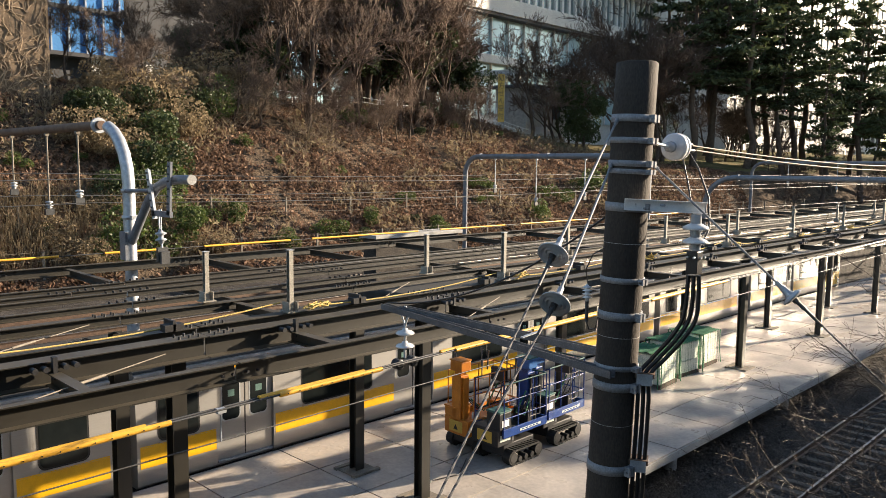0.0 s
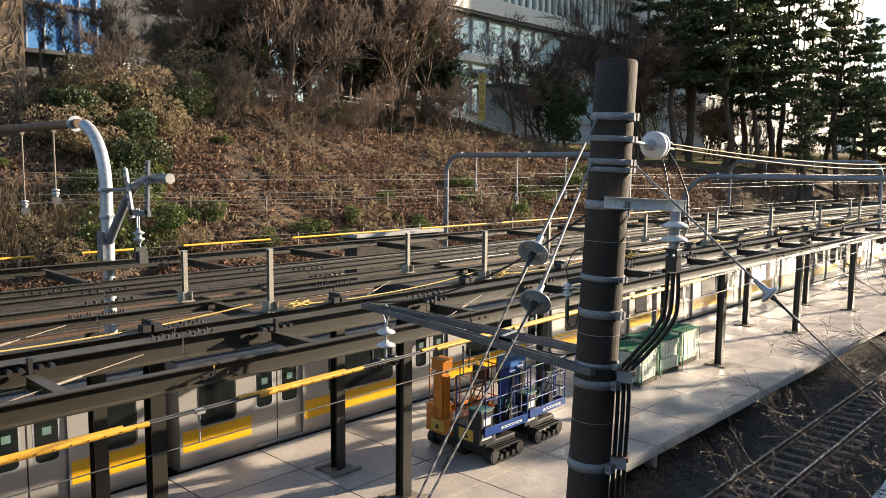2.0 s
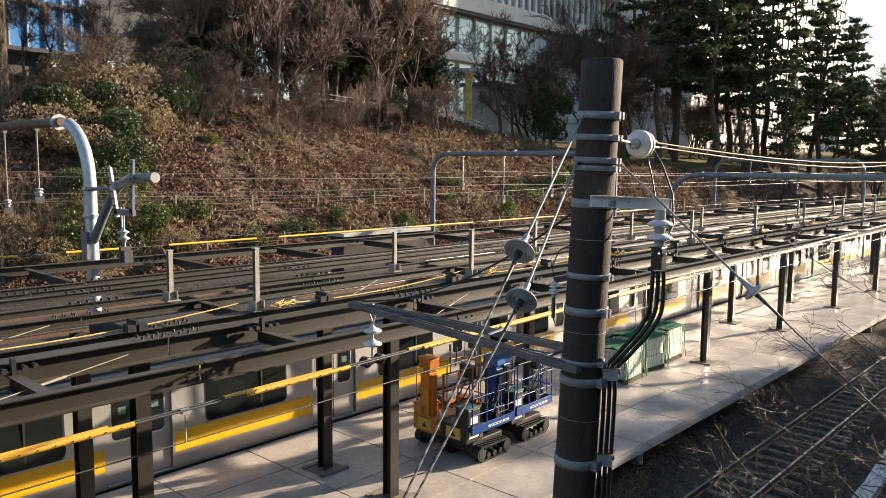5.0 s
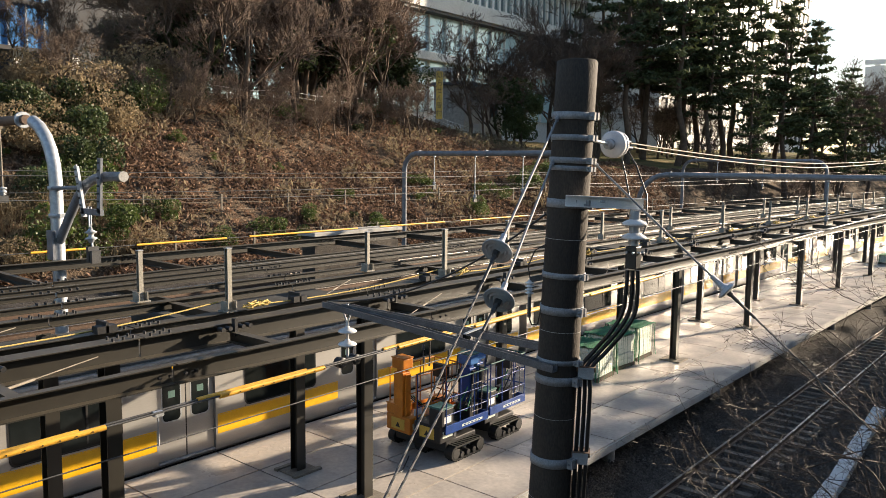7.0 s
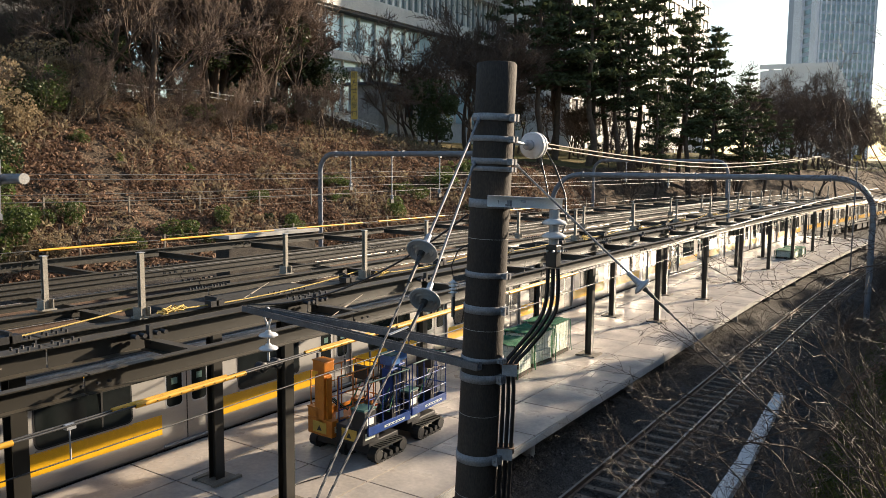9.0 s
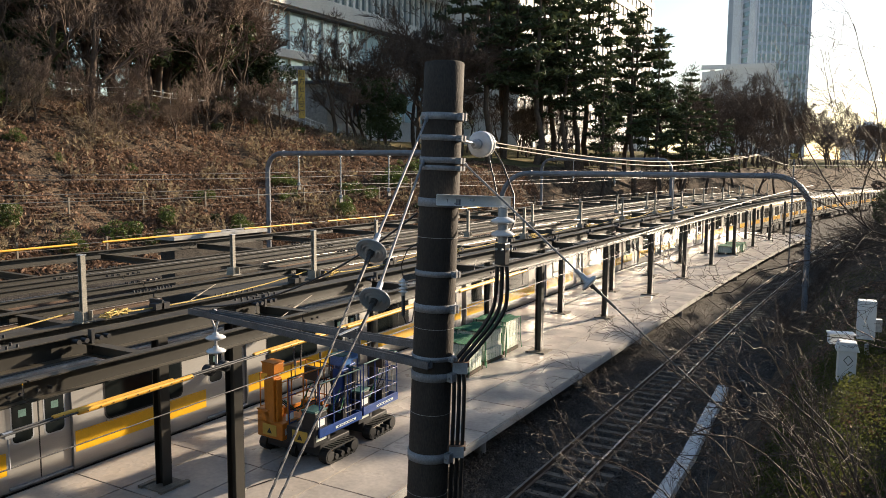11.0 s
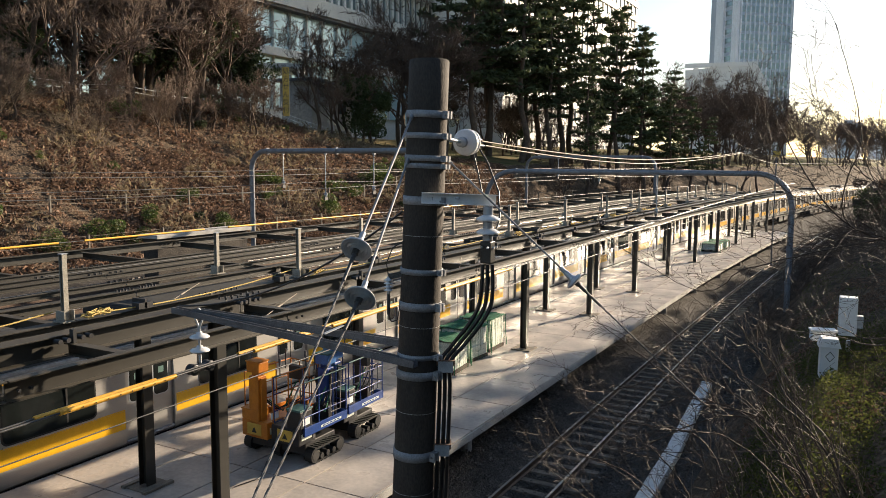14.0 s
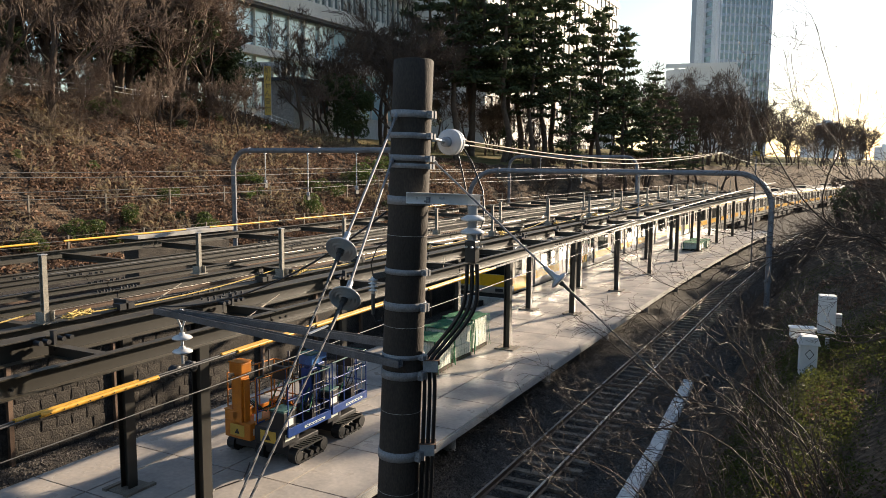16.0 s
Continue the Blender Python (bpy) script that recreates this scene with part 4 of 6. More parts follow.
def undergrowth():
    """Leaf litter, dry stems and low shrubs on the slope."""
    rng = random.Random(41)
    litter, straw, stems = [], [], MB()
    while len(litter) < 90000:
        y = rng.uniform(2, 75) ** 1.0
        x = -31.8 - rng.random() ** 1.15 * 17
        k = noise.noise((x * .3, y * .3, 9.0)) + .45 * noise.noise((x * 1.1, y * 1.1, 3.0))
        if k < rng.uniform(-.42, .22):
            continue
        x += bend(y)
        if x - bend(y) < -42.5 and rng.random() < .6:
            continue
        litter.append((x, y, ground_z(x, y) + rng.uniform(.01, .16) + .3 * max(0, noise.noise((x * .9, y * .9, 6.0))) * rng.random()))
    tagged(part("leaf_litter", leaf_quads(litter, .125, rng, flat=.15), "leaf_dry"), "brown dead leaves and bracken covering the slope", "leaf litter", kind="stuff")
    clumps = []
    for _ in range(900):
        x, y = -32.4 - rng.random() * 13, rng.uniform(6, 66)
        z, w = ground_z(x, y), rng.uniform(.2, .55)
        for _ in range(rng.randint(16, 40)):
            a, q = rng.uniform(0, 6.283), rng.random() ** .5
            clumps.append((x + math.cos(a) * q * w, y + math.sin(a) * q * w * 1.3, z + (1 - q * q) * w * .8 * rng.uniform(.5, 1.1)))
    tagged(part("dead_bramble", leaf_quads(clumps, .085, rng, long=1.1), "leaf_dry"), "low heaps of dead brown bramble leaves on the slope", "bramble", kind="stuff")
    reeds = MB()
    for _ in range(420):
        x, y = -32.2 - rng.random() * 4.5, rng.uniform(5.5, 17)
        z = ground_z(x, y)
        for _ in range(5):
            p = Vector((x + rng.gauss(0, .15), y + rng.gauss(0, .15), z - .05))
            q = p + Vector((rng.gauss(.1, .2), rng.gauss(0, .2), rng.uniform(.7, 1.7)))
            reeds.tube([p, p.lerp(q, .6) + Vector((0, 0, .08)), q, q + Vector((rng.uniform(.05, .3), rng.gauss(0, .12), -rng.uniform(.1, .35)))], [.012, .01, .008, .004], n=3, cap=False)
    tagged(part("dry_reeds", reeds, "straw"), "tall straw coloured dead stalks at the slope foot", "dead stalks", kind="stuff")
    for _ in range(1500):
        y = rng.uniform(3, 66)
        x = -32.2 - rng.random() * 16
        if noise.noise((x * .22 + 7, y * .22, 2.0)) < .05:
            continue
        z = ground_z(x, y)
        for _ in range(6):
            a = Vector((x + rng.gauss(0, .25), y + rng.gauss(0, .25), z - .03))
            e = a + Vector((rng.gauss(0, .4), rng.gauss(0, .4), rng.uniform(.3, 1.05)))
            stems.tube([a, a.lerp(e, .55) + Vector((rng.gauss(0, .08), rng.gauss(0, .08), .1)), e], [.012, .010, .005], n=3, cap=False)
            straw += [tuple(a.lerp(e, rng.uniform(.35, 1))) for _ in range(2)]
    tagged(part("dry_stems", stems, "twig_pale"), "tangle of dry stems and creepers on the slope", "dry stems", kind="stuff")
    tagged(part("dry_grass", leaf_quads(straw, .11, rng, long=1.7), "straw"), "straw coloured dead grass blades on the slope", "dry grass", kind="stuff")
    made = []
    for k in range(4):
        lumps = [((rng.uniform(-.7, .7), rng.uniform(-.7, .7), rng.uniform(.2, .8)), rng.uniform(.3, .6)) for _ in range(6)]
        mat = ("leaf_green", "leaf_dark", "straw", "leaf_green")[k]
        lab = ("low green shrub on the leafy slope", "dark green evergreen shrub on the slope", "dry straw coloured shrub on the slope", "sprawling green ivy clump on the slope")[k]
        made.append(plant("shrub", lab, "shrub", bare_tree(90 + k, 1.3, .025, 3, .9, cut=4, thin=.006)[0], leaf_quads(shrub_points(rng, 2600, lumps), .046, rng, long=.9), "foliage", ("bark", mat), "shrubs on the slope", pose(0, 0, -60)))
    spots = [(-33, 14.5, 2.1, 0), (-34, 16.5, 1.7, 3), (-36, 15.5, 1.9, 1), (-38.5, 18, 2.2, 1), (-41, 19, 2.2, 1), (-42, 18.5, 2.2, 2), (-44, 20, 2.4, 2), (-46, 23.5, 2.5, 2), (-47, 26, 2.4, 2), (-44.5, 25, 2.2, 0), (-45, 17.5, 2.0, 2), (-43.5, 22.5, 2.2, 1), (-40, 16.5, 1.6, 2), (-37, 17, 2.0, 3), (-45, 22, 2.2, 2), (-46.5, 19.5, 2.0, 2), (-35, 19.5, 1.2, 3)]
    spots += [(-33.2, 22, .9, 0), (-33.8, 25.5, 1.0, 3), (-33, 27, .8, 0), (-34.5, 29, .9, 0), (-36, 33, .8, 3), (-33.4, 33.5, .9, 0), (-37, 41, 1.0, 3), (-34, 44, 1.2, 0), (-35.5, 48, 1.4, 3), (-36, 53, 1.6, 0), (-36, 58, 1.5, 3), (-46, 29, 1.5, 1), (-45, 36, 1.2, 3), (-46, 45, 1.4, 1), (-33, 18, 1.1, 2), (-32.6, 12, 1.3, 2), (-34, 11, 1.3, 2)]
    spots += [(-41, 15.2, 1.9, 2), (-42.5, 16.4, 2.2, 1), (-43.2, 19.6, 2.3, 1), (-42.4, 21.2, 1.9, 2), (-44, 22.4, 2.2, 1), (-39.4, 17.4, 1.3, 0), (-37.4, 18.4, 1.2, 1), (-36.2, 17.2, 1.2, 0), (-35.2, 14.0, 1.2, 2)]
    spots += [(-32.6 - rng.random() * 13, rng.uniform(10, 62), rng.uniform(.4, .8), rng.randrange(4)) for _ in range(34)]
    used = set()
    for x, y, s, k in spots:
        m = scaled(on_ground(x, y, -.05, rng.uniform(0, 360)), s)
        if k not in used:
            used.add(k)
            made[k].matrix_basis = m
        else:
            copy_thing(made[k], Matrix()).matrix_basis = m


undergrowth()


M["twig_near"] = material("dark_shrub_twigs", (0.095, 0.072, 0.058), (0.05, 0.038, 0.031), rough=0.7, vary=0.35, spec=0.3)
M["leaf_lush"] = material("lush_leaf", (0.060, 0.075, 0.022), (0.115, 0.12, 0.036), rough=0.8, vary=0.6, spec=0.12, leaf=0.35)


def thicket(th, seed, stems, target, r0, mat):
    """Long bare stems that fan out from one root, each with its spray of side twigs."""
    rng = random.Random(seed)

    def stem(p, d, L, r, lev, out, spray):
        n = 9 if lev == 0 else 5 if lev < 3 else 3
        pts, rs = [p], [r]
        turn = Vector((rng.gauss(0, .03), rng.gauss(0, .03), rng.gauss(0, .03)))
        wob = .06 if lev == 0 else .14
        for i in range(n):
            d = (d + turn + Vector((rng.gauss(0, wob), rng.gauss(0, wob), rng.gauss(0, wob)))).normalized()
            p = p + d * (L / n)
            pts.append(p)
            rs.append(max(.0032, r * (1 - .85 * (i + 1) / n)))
            if lev < 4 and (lev or i > 0):
                for _ in range(rng.choice(((0, 1, 1), (0, 0, 1, 1), (0, 0, 0, 1), (0, 0, 0, 0, 1))[lev])):
                    side = Vector((rng.gauss(0, 1), rng.gauss(0, 1), rng.gauss(.25, 1))).normalized()
                    stem(p, (d + side * .8).normalized(), L * rng.uniform(.25, .55) * (1 if lev else 1.15 - .07 * i), rs[-1] * .62, lev + 1, spray, spray)
        out.tube(pts, rs, n=5 if lev == 0 else 3, cap=False)

    for k in range(stems):
        goal = Vector(target) + Vector((rng.gauss(0, .4), rng.gauss(0, .4), rng.gauss(0, .4)))
        root = Vector((rng.gauss(0, .15), rng.gauss(0, .15), -.15))
        out, spray = MB(), MB()
        stem(root, (goal - root).normalized(), (goal - root).length * rng.uniform(.7, 1.12), r0 * rng.uniform(.7, 1.3), 0, out, spray)
        st = part("stem", out, mat, th)
        if spray.v:
            part("spray", spray, mat, st)


def arching_shrub(seed, root, label, r0, limbs, twin=True, reach=1.0):
    """Long limbs from one root, each led through a few knees, with side shoots that fork towards their ends."""
    rng = random.Random(seed)
    base = on_ground(*root)
    limbs = limbs if not twin else limbs + [[(x + rng.gauss(0, .2), y + rng.gauss(0, .3), z + rng.gauss(0, .17)) for x, y, z in k] for k in limbs]
    th = thing("bare_shrub", label, "shrub", "bare shrubs beside the track", m=base)

    def shoot(p, d, L, r, lev, out):
        n = 4
        pts, rs = [p], [r]
        bow = Vector((rng.gauss(0, .04), rng.gauss(0, .04), rng.gauss(0, .04)))
        for i in range(n):
            d = (d + bow + Vector((rng.gauss(0, .05), rng.gauss(0, .05), rng.gauss(0, .05)))).normalized()
            p = p + d * (L / n)
            pts.append(p)
            rs.append(max(.002, r * (1 - .7 * (i + 1) / n)))
            if lev < 2 and L > .12 and rng.random() < (.8, .6)[lev]:
                side = d.orthogonal().normalized()
                side.rotate(Matrix.Rotation(rng.uniform(0, 6.283), 3, d))
                shoot(p, (d + side * rng.uniform(.5, .95)).normalized(), L * rng.uniform(.35, .65), rs[-1] * .7, lev + 1, out)
        out.tube(pts, rs, n=3, cap=False)

    for knees in limbs:
        way = [Vector((rng.gauss(0, .1), rng.gauss(0, .1), -.15))] + [Vector(k) - base.translation for k in knees]
        line_ = []
        for i in range(len(way) - 1):
            p0, p1, p2, p3 = way[max(i - 1, 0)], way[i], way[i + 1], way[min(i + 2, len(way) - 1)]
            m = max(3, int((p2 - p1).length / .09))
            for j in range(m):
                u = j / m
                line_.append(.5 * ((2 * p1) + (p2 - p0) * u + (2 * p0 - 5 * p1 + 4 * p2 - p3) * u * u + (3 * p1 - p0 - 3 * p2 + p3) * u ** 3) + Vector((rng.gauss(0, .005), rng.gauss(0, .005), rng.gauss(0, .005))))
        line_.append(way[-1])
        n = len(line_)
        rng_size = rng.uniform(.7, 1.25)
        rs = [max(.0035, r0 * rng_size * (1 - .86 * (i / (n - 1)) ** .8)) for i in range(n)]
        st = part("stem", MB().tube(line_, rs, n=6, cap=False), "twig_near", th)
        for i in range(int(n * .3), n - 1):
            if rng.random() < .72 * min(reach, 1.3):
                d = (line_[i + 1] - line_[i - 1]).normalized()
                side = d.orthogonal().normalized()
                side.rotate(Matrix.Rotation(rng.uniform(0, 6.283), 3, d))
                out = MB()
                shoot(line_[i], (d * .8 + side * rng.uniform(.6, 1.25) + Vector((0, 0, .06))).normalized(), reach * rng.uniform(.15, .75) * (1.15 - .6 * i / n), min(.0065, rs[i] * .55), 0, out)
                part("twig", out, "twig_near", st)


def scrub(seed, stems, height, r0):
    """A tangled bare bush: many stems from one foot, forking into fine twigs."""
    rng = random.Random(seed)
    made = []

    def grow(p, d, L, r, lev):
        mb = made[-1]
        pts, rs = [p], [r]
        n = 4 if lev < 2 else 3
        for i in range(n):
            d = (d + Vector((rng.gauss(0, .17), rng.gauss(0, .17), rng.gauss(.0, .15) - (.05 if lev == 0 else 0)))).normalized()
            p = p + d * (L / n)
            pts.append(p)
            rs.append(max(.0045, r * (1 - .75 * (i + 1) / n)))
            if lev < 3:
                for _ in range(rng.choice(((1, 2), (1, 1, 2), (0, 1))[lev])):
                    side = Vector((rng.gauss(0, 1), rng.gauss(0, 1), rng.gauss(.2, 1))).normalized()
                    grow(p, (d + side * .75).normalized(), L * rng.uniform(.35, .6), rs[-1] * .65, lev + 1)
        mb.tube(pts, rs, n=4 if lev == 0 else 3, cap=False)

    for _ in range(stems):
        a = rng.uniform(0, 6.283)
        made.append(MB())
        grow(Vector((rng.gauss(0, .3), rng.gauss(0, .3), -.15)), Vector((math.cos(a) * .75, math.sin(a) * .75, rng.uniform(.6, 1.3))).normalized(), height * rng.uniform(.5, 1.0), r0, 0)
    return made


def brushwood():
    """Tangled bare bushes on both sides of the cutting."""
    rng = random.Random(83)
    kinds = []
    for k, (mat, lab) in enumerate((("twig_pale", "pale tangled leafless bush at the slope top"), ("twig", "brown tangled leafless bush at the slope top"), ("twig_near", "dark tangled leafless bush on the shaded bank"))):
        th = thing("bare_bush", lab, "bush", "tangled bushes", m=pose(0, 0, -60))
        for mb in scrub(500 + k, 8, 2.9, .026):
            part("stem", mb, mat, th)
        kinds.append(th)
    spots = [(-43.0 + rng.uniform(-1.8, 1.6) - (1.5 if 18 < y < 30 else 0), y, rng.uniform(.6, 1.1), rng.choice((0, 0, 1))) for y in [23.5 + 1.15 * i + rng.uniform(-.5, .5) for i in range(14)]]
    spots += [(-2.2 + rng.uniform(-.6, 2.6) + bend(y), y, rng.uniform(.45, .8), 2) for y in [46 + 2.3 * i for i in range(22)]]
    spots += [(-4.0 + rng.uniform(0, 1.5) + bend(y), y, rng.uniform(.5, .85), 2) for y in [33 + 2.2 * i for i in range(34)]]
    used = set()
    for x, y, s, k in spots:
        m = scaled(on_ground(x, y, 0, rng.uniform(0, 360)), s)
        if k in used:
            copy_thing(kinds[k], Matrix()).matrix_basis = m
        else:
            used.add(k)
            kinds[k].matrix_basis = m


brushwood()


def right_bank():
    """Near bare shrubs and low green growth beside the shaded track."""
    rng = random.Random(51)
    shrubs = ((-2.4, 13.4, 3, (-2.8, 13.2, .9), .01), (-2.3, 18.0, 2, (-2.7, 18, .7), .01))
    for i, (x, y, stems, target, r0) in enumerate(shrubs):
        base = on_ground(x, y)
        th = thing("bare_shrub", "leafless shrub with long thin brown twigs beside the track", "shrub", "bare shrubs beside the track", m=base)
        thicket(th, 300 + i, stems, Vector(target) - base.translation, r0, "twig_near")
    label = "leafless shrub with arching grey brown stems and fine side twigs"
    arching_shrub(400, (.1, 8.6), label, .021, [
        [(-.75, 9.35, 2.84), (-1.42, 9.56, 3.35), (-2.15, 9.77, 3.63), (-3.26, 9.97, 3.98)],
        [(-.79, 8.27, 3.43), (-1.44, 7.98, 4.24), (-2.01, 7.69, 4.7)],
        [(-1.05, 9.2, 3.1), (-2.04, 9.31, 3.32), (-2.91, 9.42, 3.3), (-3.57, 9.53, 3.41)],
        [(-1.14, 9.0, 2.88), (-2.06, 8.87, 3.02), (-2.9, 8.73, 3.06)],
        [(-.52, 8.93, 3.28), (-.9, 9.0, 3.96), (-1.16, 9.08, 4.43)],
        [(-.75, 8.9, 3.63), (-1.16, 8.66, 4.25), (-1.48, 8.42, 4.75)],
        [(-.43, 8.72, 2.93), (-1.26, 8.57, 3.0)]])
    arching_shrub(410, (-1.1, 8.9), label, .015, [
        [(-1.95, 9.07, 2.42), (-2.75, 9.41, 2.74), (-3.48, 9.76, 2.98)],
        [(-2.56, 9.34, 2.12), (-3.57, 9.4, 2.28)],
        [(-1.57, 8.73, 2.76), (-1.69, 8.57, 3.44), (-1.99, 8.41, 4.08)],
        [(-3.07, 8.24, 2.42), (-3.3, 7.58, 3.2)],
        [(-1.27, 8.76, 2.68), (-2.19, 8.63, 2.81), (-3.03, 8.5, 2.75)]])
    arching_shrub(420, (1.5, 8.8), "small leafless tree with dark reaching limbs on the bank", .021, [
        [(.9, 8.6, 4.6), (.37, 8.66, 5.38), (-.35, 8.77, 5.27), (-1.27, 8.88, 4.96), (-1.58, 8.98, 4.7), (-2.04, 9.1, 4.74), (-3.05, 9.21, 5.28)],
        [(1.0, 8.8, 4.4), (.4, 8.83, 5.14), (-.11, 8.86, 5.51), (-.87, 8.89, 5.83), (-1.24, 8.92, 6.49)],
        [(.9, 8.5, 4.6), (.37, 8.48, 5.29), (-.25, 8.35, 5.53), (-.32, 8.22, 5.92), (-.2, 8.08, 6.29), (-.27, 7.95, 6.74), (-.46, 7.82, 7.38)],
        [(.9, 8.6, 4.5), (.38, 8.59, 5.22), (-.26, 8.42, 5.53), (-.62, 8.25, 5.96), (-1.1, 8.08, 6.89)]], False, 1.3)
    arching_shrub(430, (1.4, 9.3), "small leafless tree with dark reaching limbs on the bank", .016, [
        [(.8, 8.9, 4.7), (.38, 8.81, 5.42), (-.04, 9.16, 6.08), (-.05, 9.51, 6.91)],
        [(.8, 9.1, 4.9), (.38, 9.01, 5.63), (-.35, 8.86, 6.13), (-.77, 8.71, 6.36), (-.99, 8.56, 6.81)],
        [(.9, 9.2, 4.3), (.44, 9.27, 4.8), (-.2, 9.41, 5.03), (-.78, 9.55, 5.3), (-1.34, 9.69, 5.4)],
        [(.9, 9.0, 3.9), (.46, 9.08, 4.36), (-.04, 9.27, 4.26), (-.61, 9.46, 4.42), (-1.29, 9.65, 4.32)],
        [(.8, 9.1, 5.0), (.37, 9.12, 5.74), (-.03, 9.25, 5.9), (-.55, 9.39, 6.5), (-.77, 9.52, 7.37)]], True, 1.15)
    pts, weeds = [], []
    for _ in range(46000):
        x, y = rng.uniform(-2.1, 1.5), rng.uniform(7.5, 23)
        pts.append((x, y, ground_z(x, y) + rng.random() ** 1.5 * .26 * (1 + 1.2 * noise.noise((x, y, 2.0)))))
    for _ in range(17000):
        x, y = rng.uniform(-2.6, 1.6), rng.uniform(6, 40)
        if noise.noise((x * .5, y * .3, 5.5)) < -.08:
            weeds.append((x + bend(y), y, ground_z(x + bend(y), y) + rng.uniform(0, .1)))
            continue
        pts.append((x + bend(y), y, ground_z(x + bend(y), y) + rng.random() ** 2 * .3))
    tagged(part("ground_cover", leaf_quads(pts, .03, rng, long=.9), "leaf_lush"), "low sunlit green ground cover on the bank", "ground cover", kind="stuff")
    tagged(part("fallen_leaves", leaf_quads(weeds, .06, rng, flat=.4), "leaf_dry"), "brown fallen leaves on the bank", "fallen leaves", kind="stuff")
    st = MB()
    for _ in range(60):
        x, y = rng.uniform(-2.9, .6), rng.uniform(6.5, 30)
        a = Vector((x + bend(y), y, ground_z(x + bend(y), y)))
        e = a + Vector((rng.gauss(-.15, .3), rng.gauss(0, .3), rng.uniform(.4, 1.3)))
        st.tube([a, a.lerp(e, .5) + Vector((rng.gauss(0, .06), rng.gauss(0, .06), .06)), e], [.006, .005, .0025], n=3, cap=False)
    tagged(part("dry_weeds", st, "twig_pale"), "thin dead weed stalks beside the track", "weeds", kind="stuff")
    # bushy growth along the bank, which shades the track
    made = []
    for k in range(3):
        t, _ = bare_tree(77 + k, 4.2, .06, 4, .8, cut=5, thin=.006)
        lumps = [((rng.uniform(-1.3, 1.3), rng.uniform(-1.6, 1.6), rng.uniform(.5, 3.1)), rng.uniform(.5, 1.0)) for _ in range(12)]
        made.append(plant("bank_bush", "dense dark bush on the bank beside the track", "bush", t, leaf_quads(shrub_points(rng, 2600, lumps), .12, rng), "crown", ("bark", "leaf_dark" if k == 1 else "leaf_dry" if k == 2 else "twig"), "bushes of the bank", on_ground(3.6, 47 + 3 * k)))
    for i in range(44):
        y = 27 + i * 2.7
        if y < 44:
            continue
        x = (1.6 if y < 66 or i % 2 else -1.4) + rng.uniform(-.6, 1.6) + bend(y)
        z = ground_z(x, y)
        s = max(.35, min(1.3, ((4.2 if y < 66 else 5.0) - z + rng.uniform(-.8, .3)) / 3.6))
        copy_thing(made[i % 3], Matrix()).matrix_basis = scaled(on_ground(x, y, -.1, rng.uniform(0, 360)), s)
    # unseen row added as a sun block, sized to shade only the track
    for i in range(42):
        y = -2 + i * 2.6
        if 14 < y < 42:
            continue
        copy_thing(made[i % 3], Matrix()).matrix_basis = scaled(on_ground(5 + rng.uniform(-.6, 2) + bend(y), y, -.2, rng.uniform(0, 360)), rng.uniform(.68, .85))


right_bank()


# ---------------------------------------------------------------- buildings
def storeys(th, x, y0, y1, z0, z1, step, bay, glass, wall, band=.9, depth=14.0, fin=.12):
    """A facade towards +x: slab bands, panes between them, and thin uprights."""
    part("wall", MB().box(x - depth, x - .35, y0, y1, z0, z1), wall, th)
    z = z0
    while z < z1 - .2:
        part("floor_band", MB().box(x - .36, x + .12, y0 - .1, y1 + .1, z, z + band), wall, th)
        y = y0
        while y < y1 - .2:
            part("pane", MB().box(x - .3, x - .2, y + fin / 2, min(y + bay, y1) - fin / 2, z + band, min(z + step, z1)), glass, th)
            part("mullion", MB().box(x - .3, x - .02, y - fin / 2, y + fin / 2, z + band, min(z + step, z1)), wall if fin > .2 else "galv", th)
            y += bay
        z += step
    part("parapet", MB().box(x - depth, x + .15, y0 - .1, y1 + .1, z1, z1 + .6), wall, th)


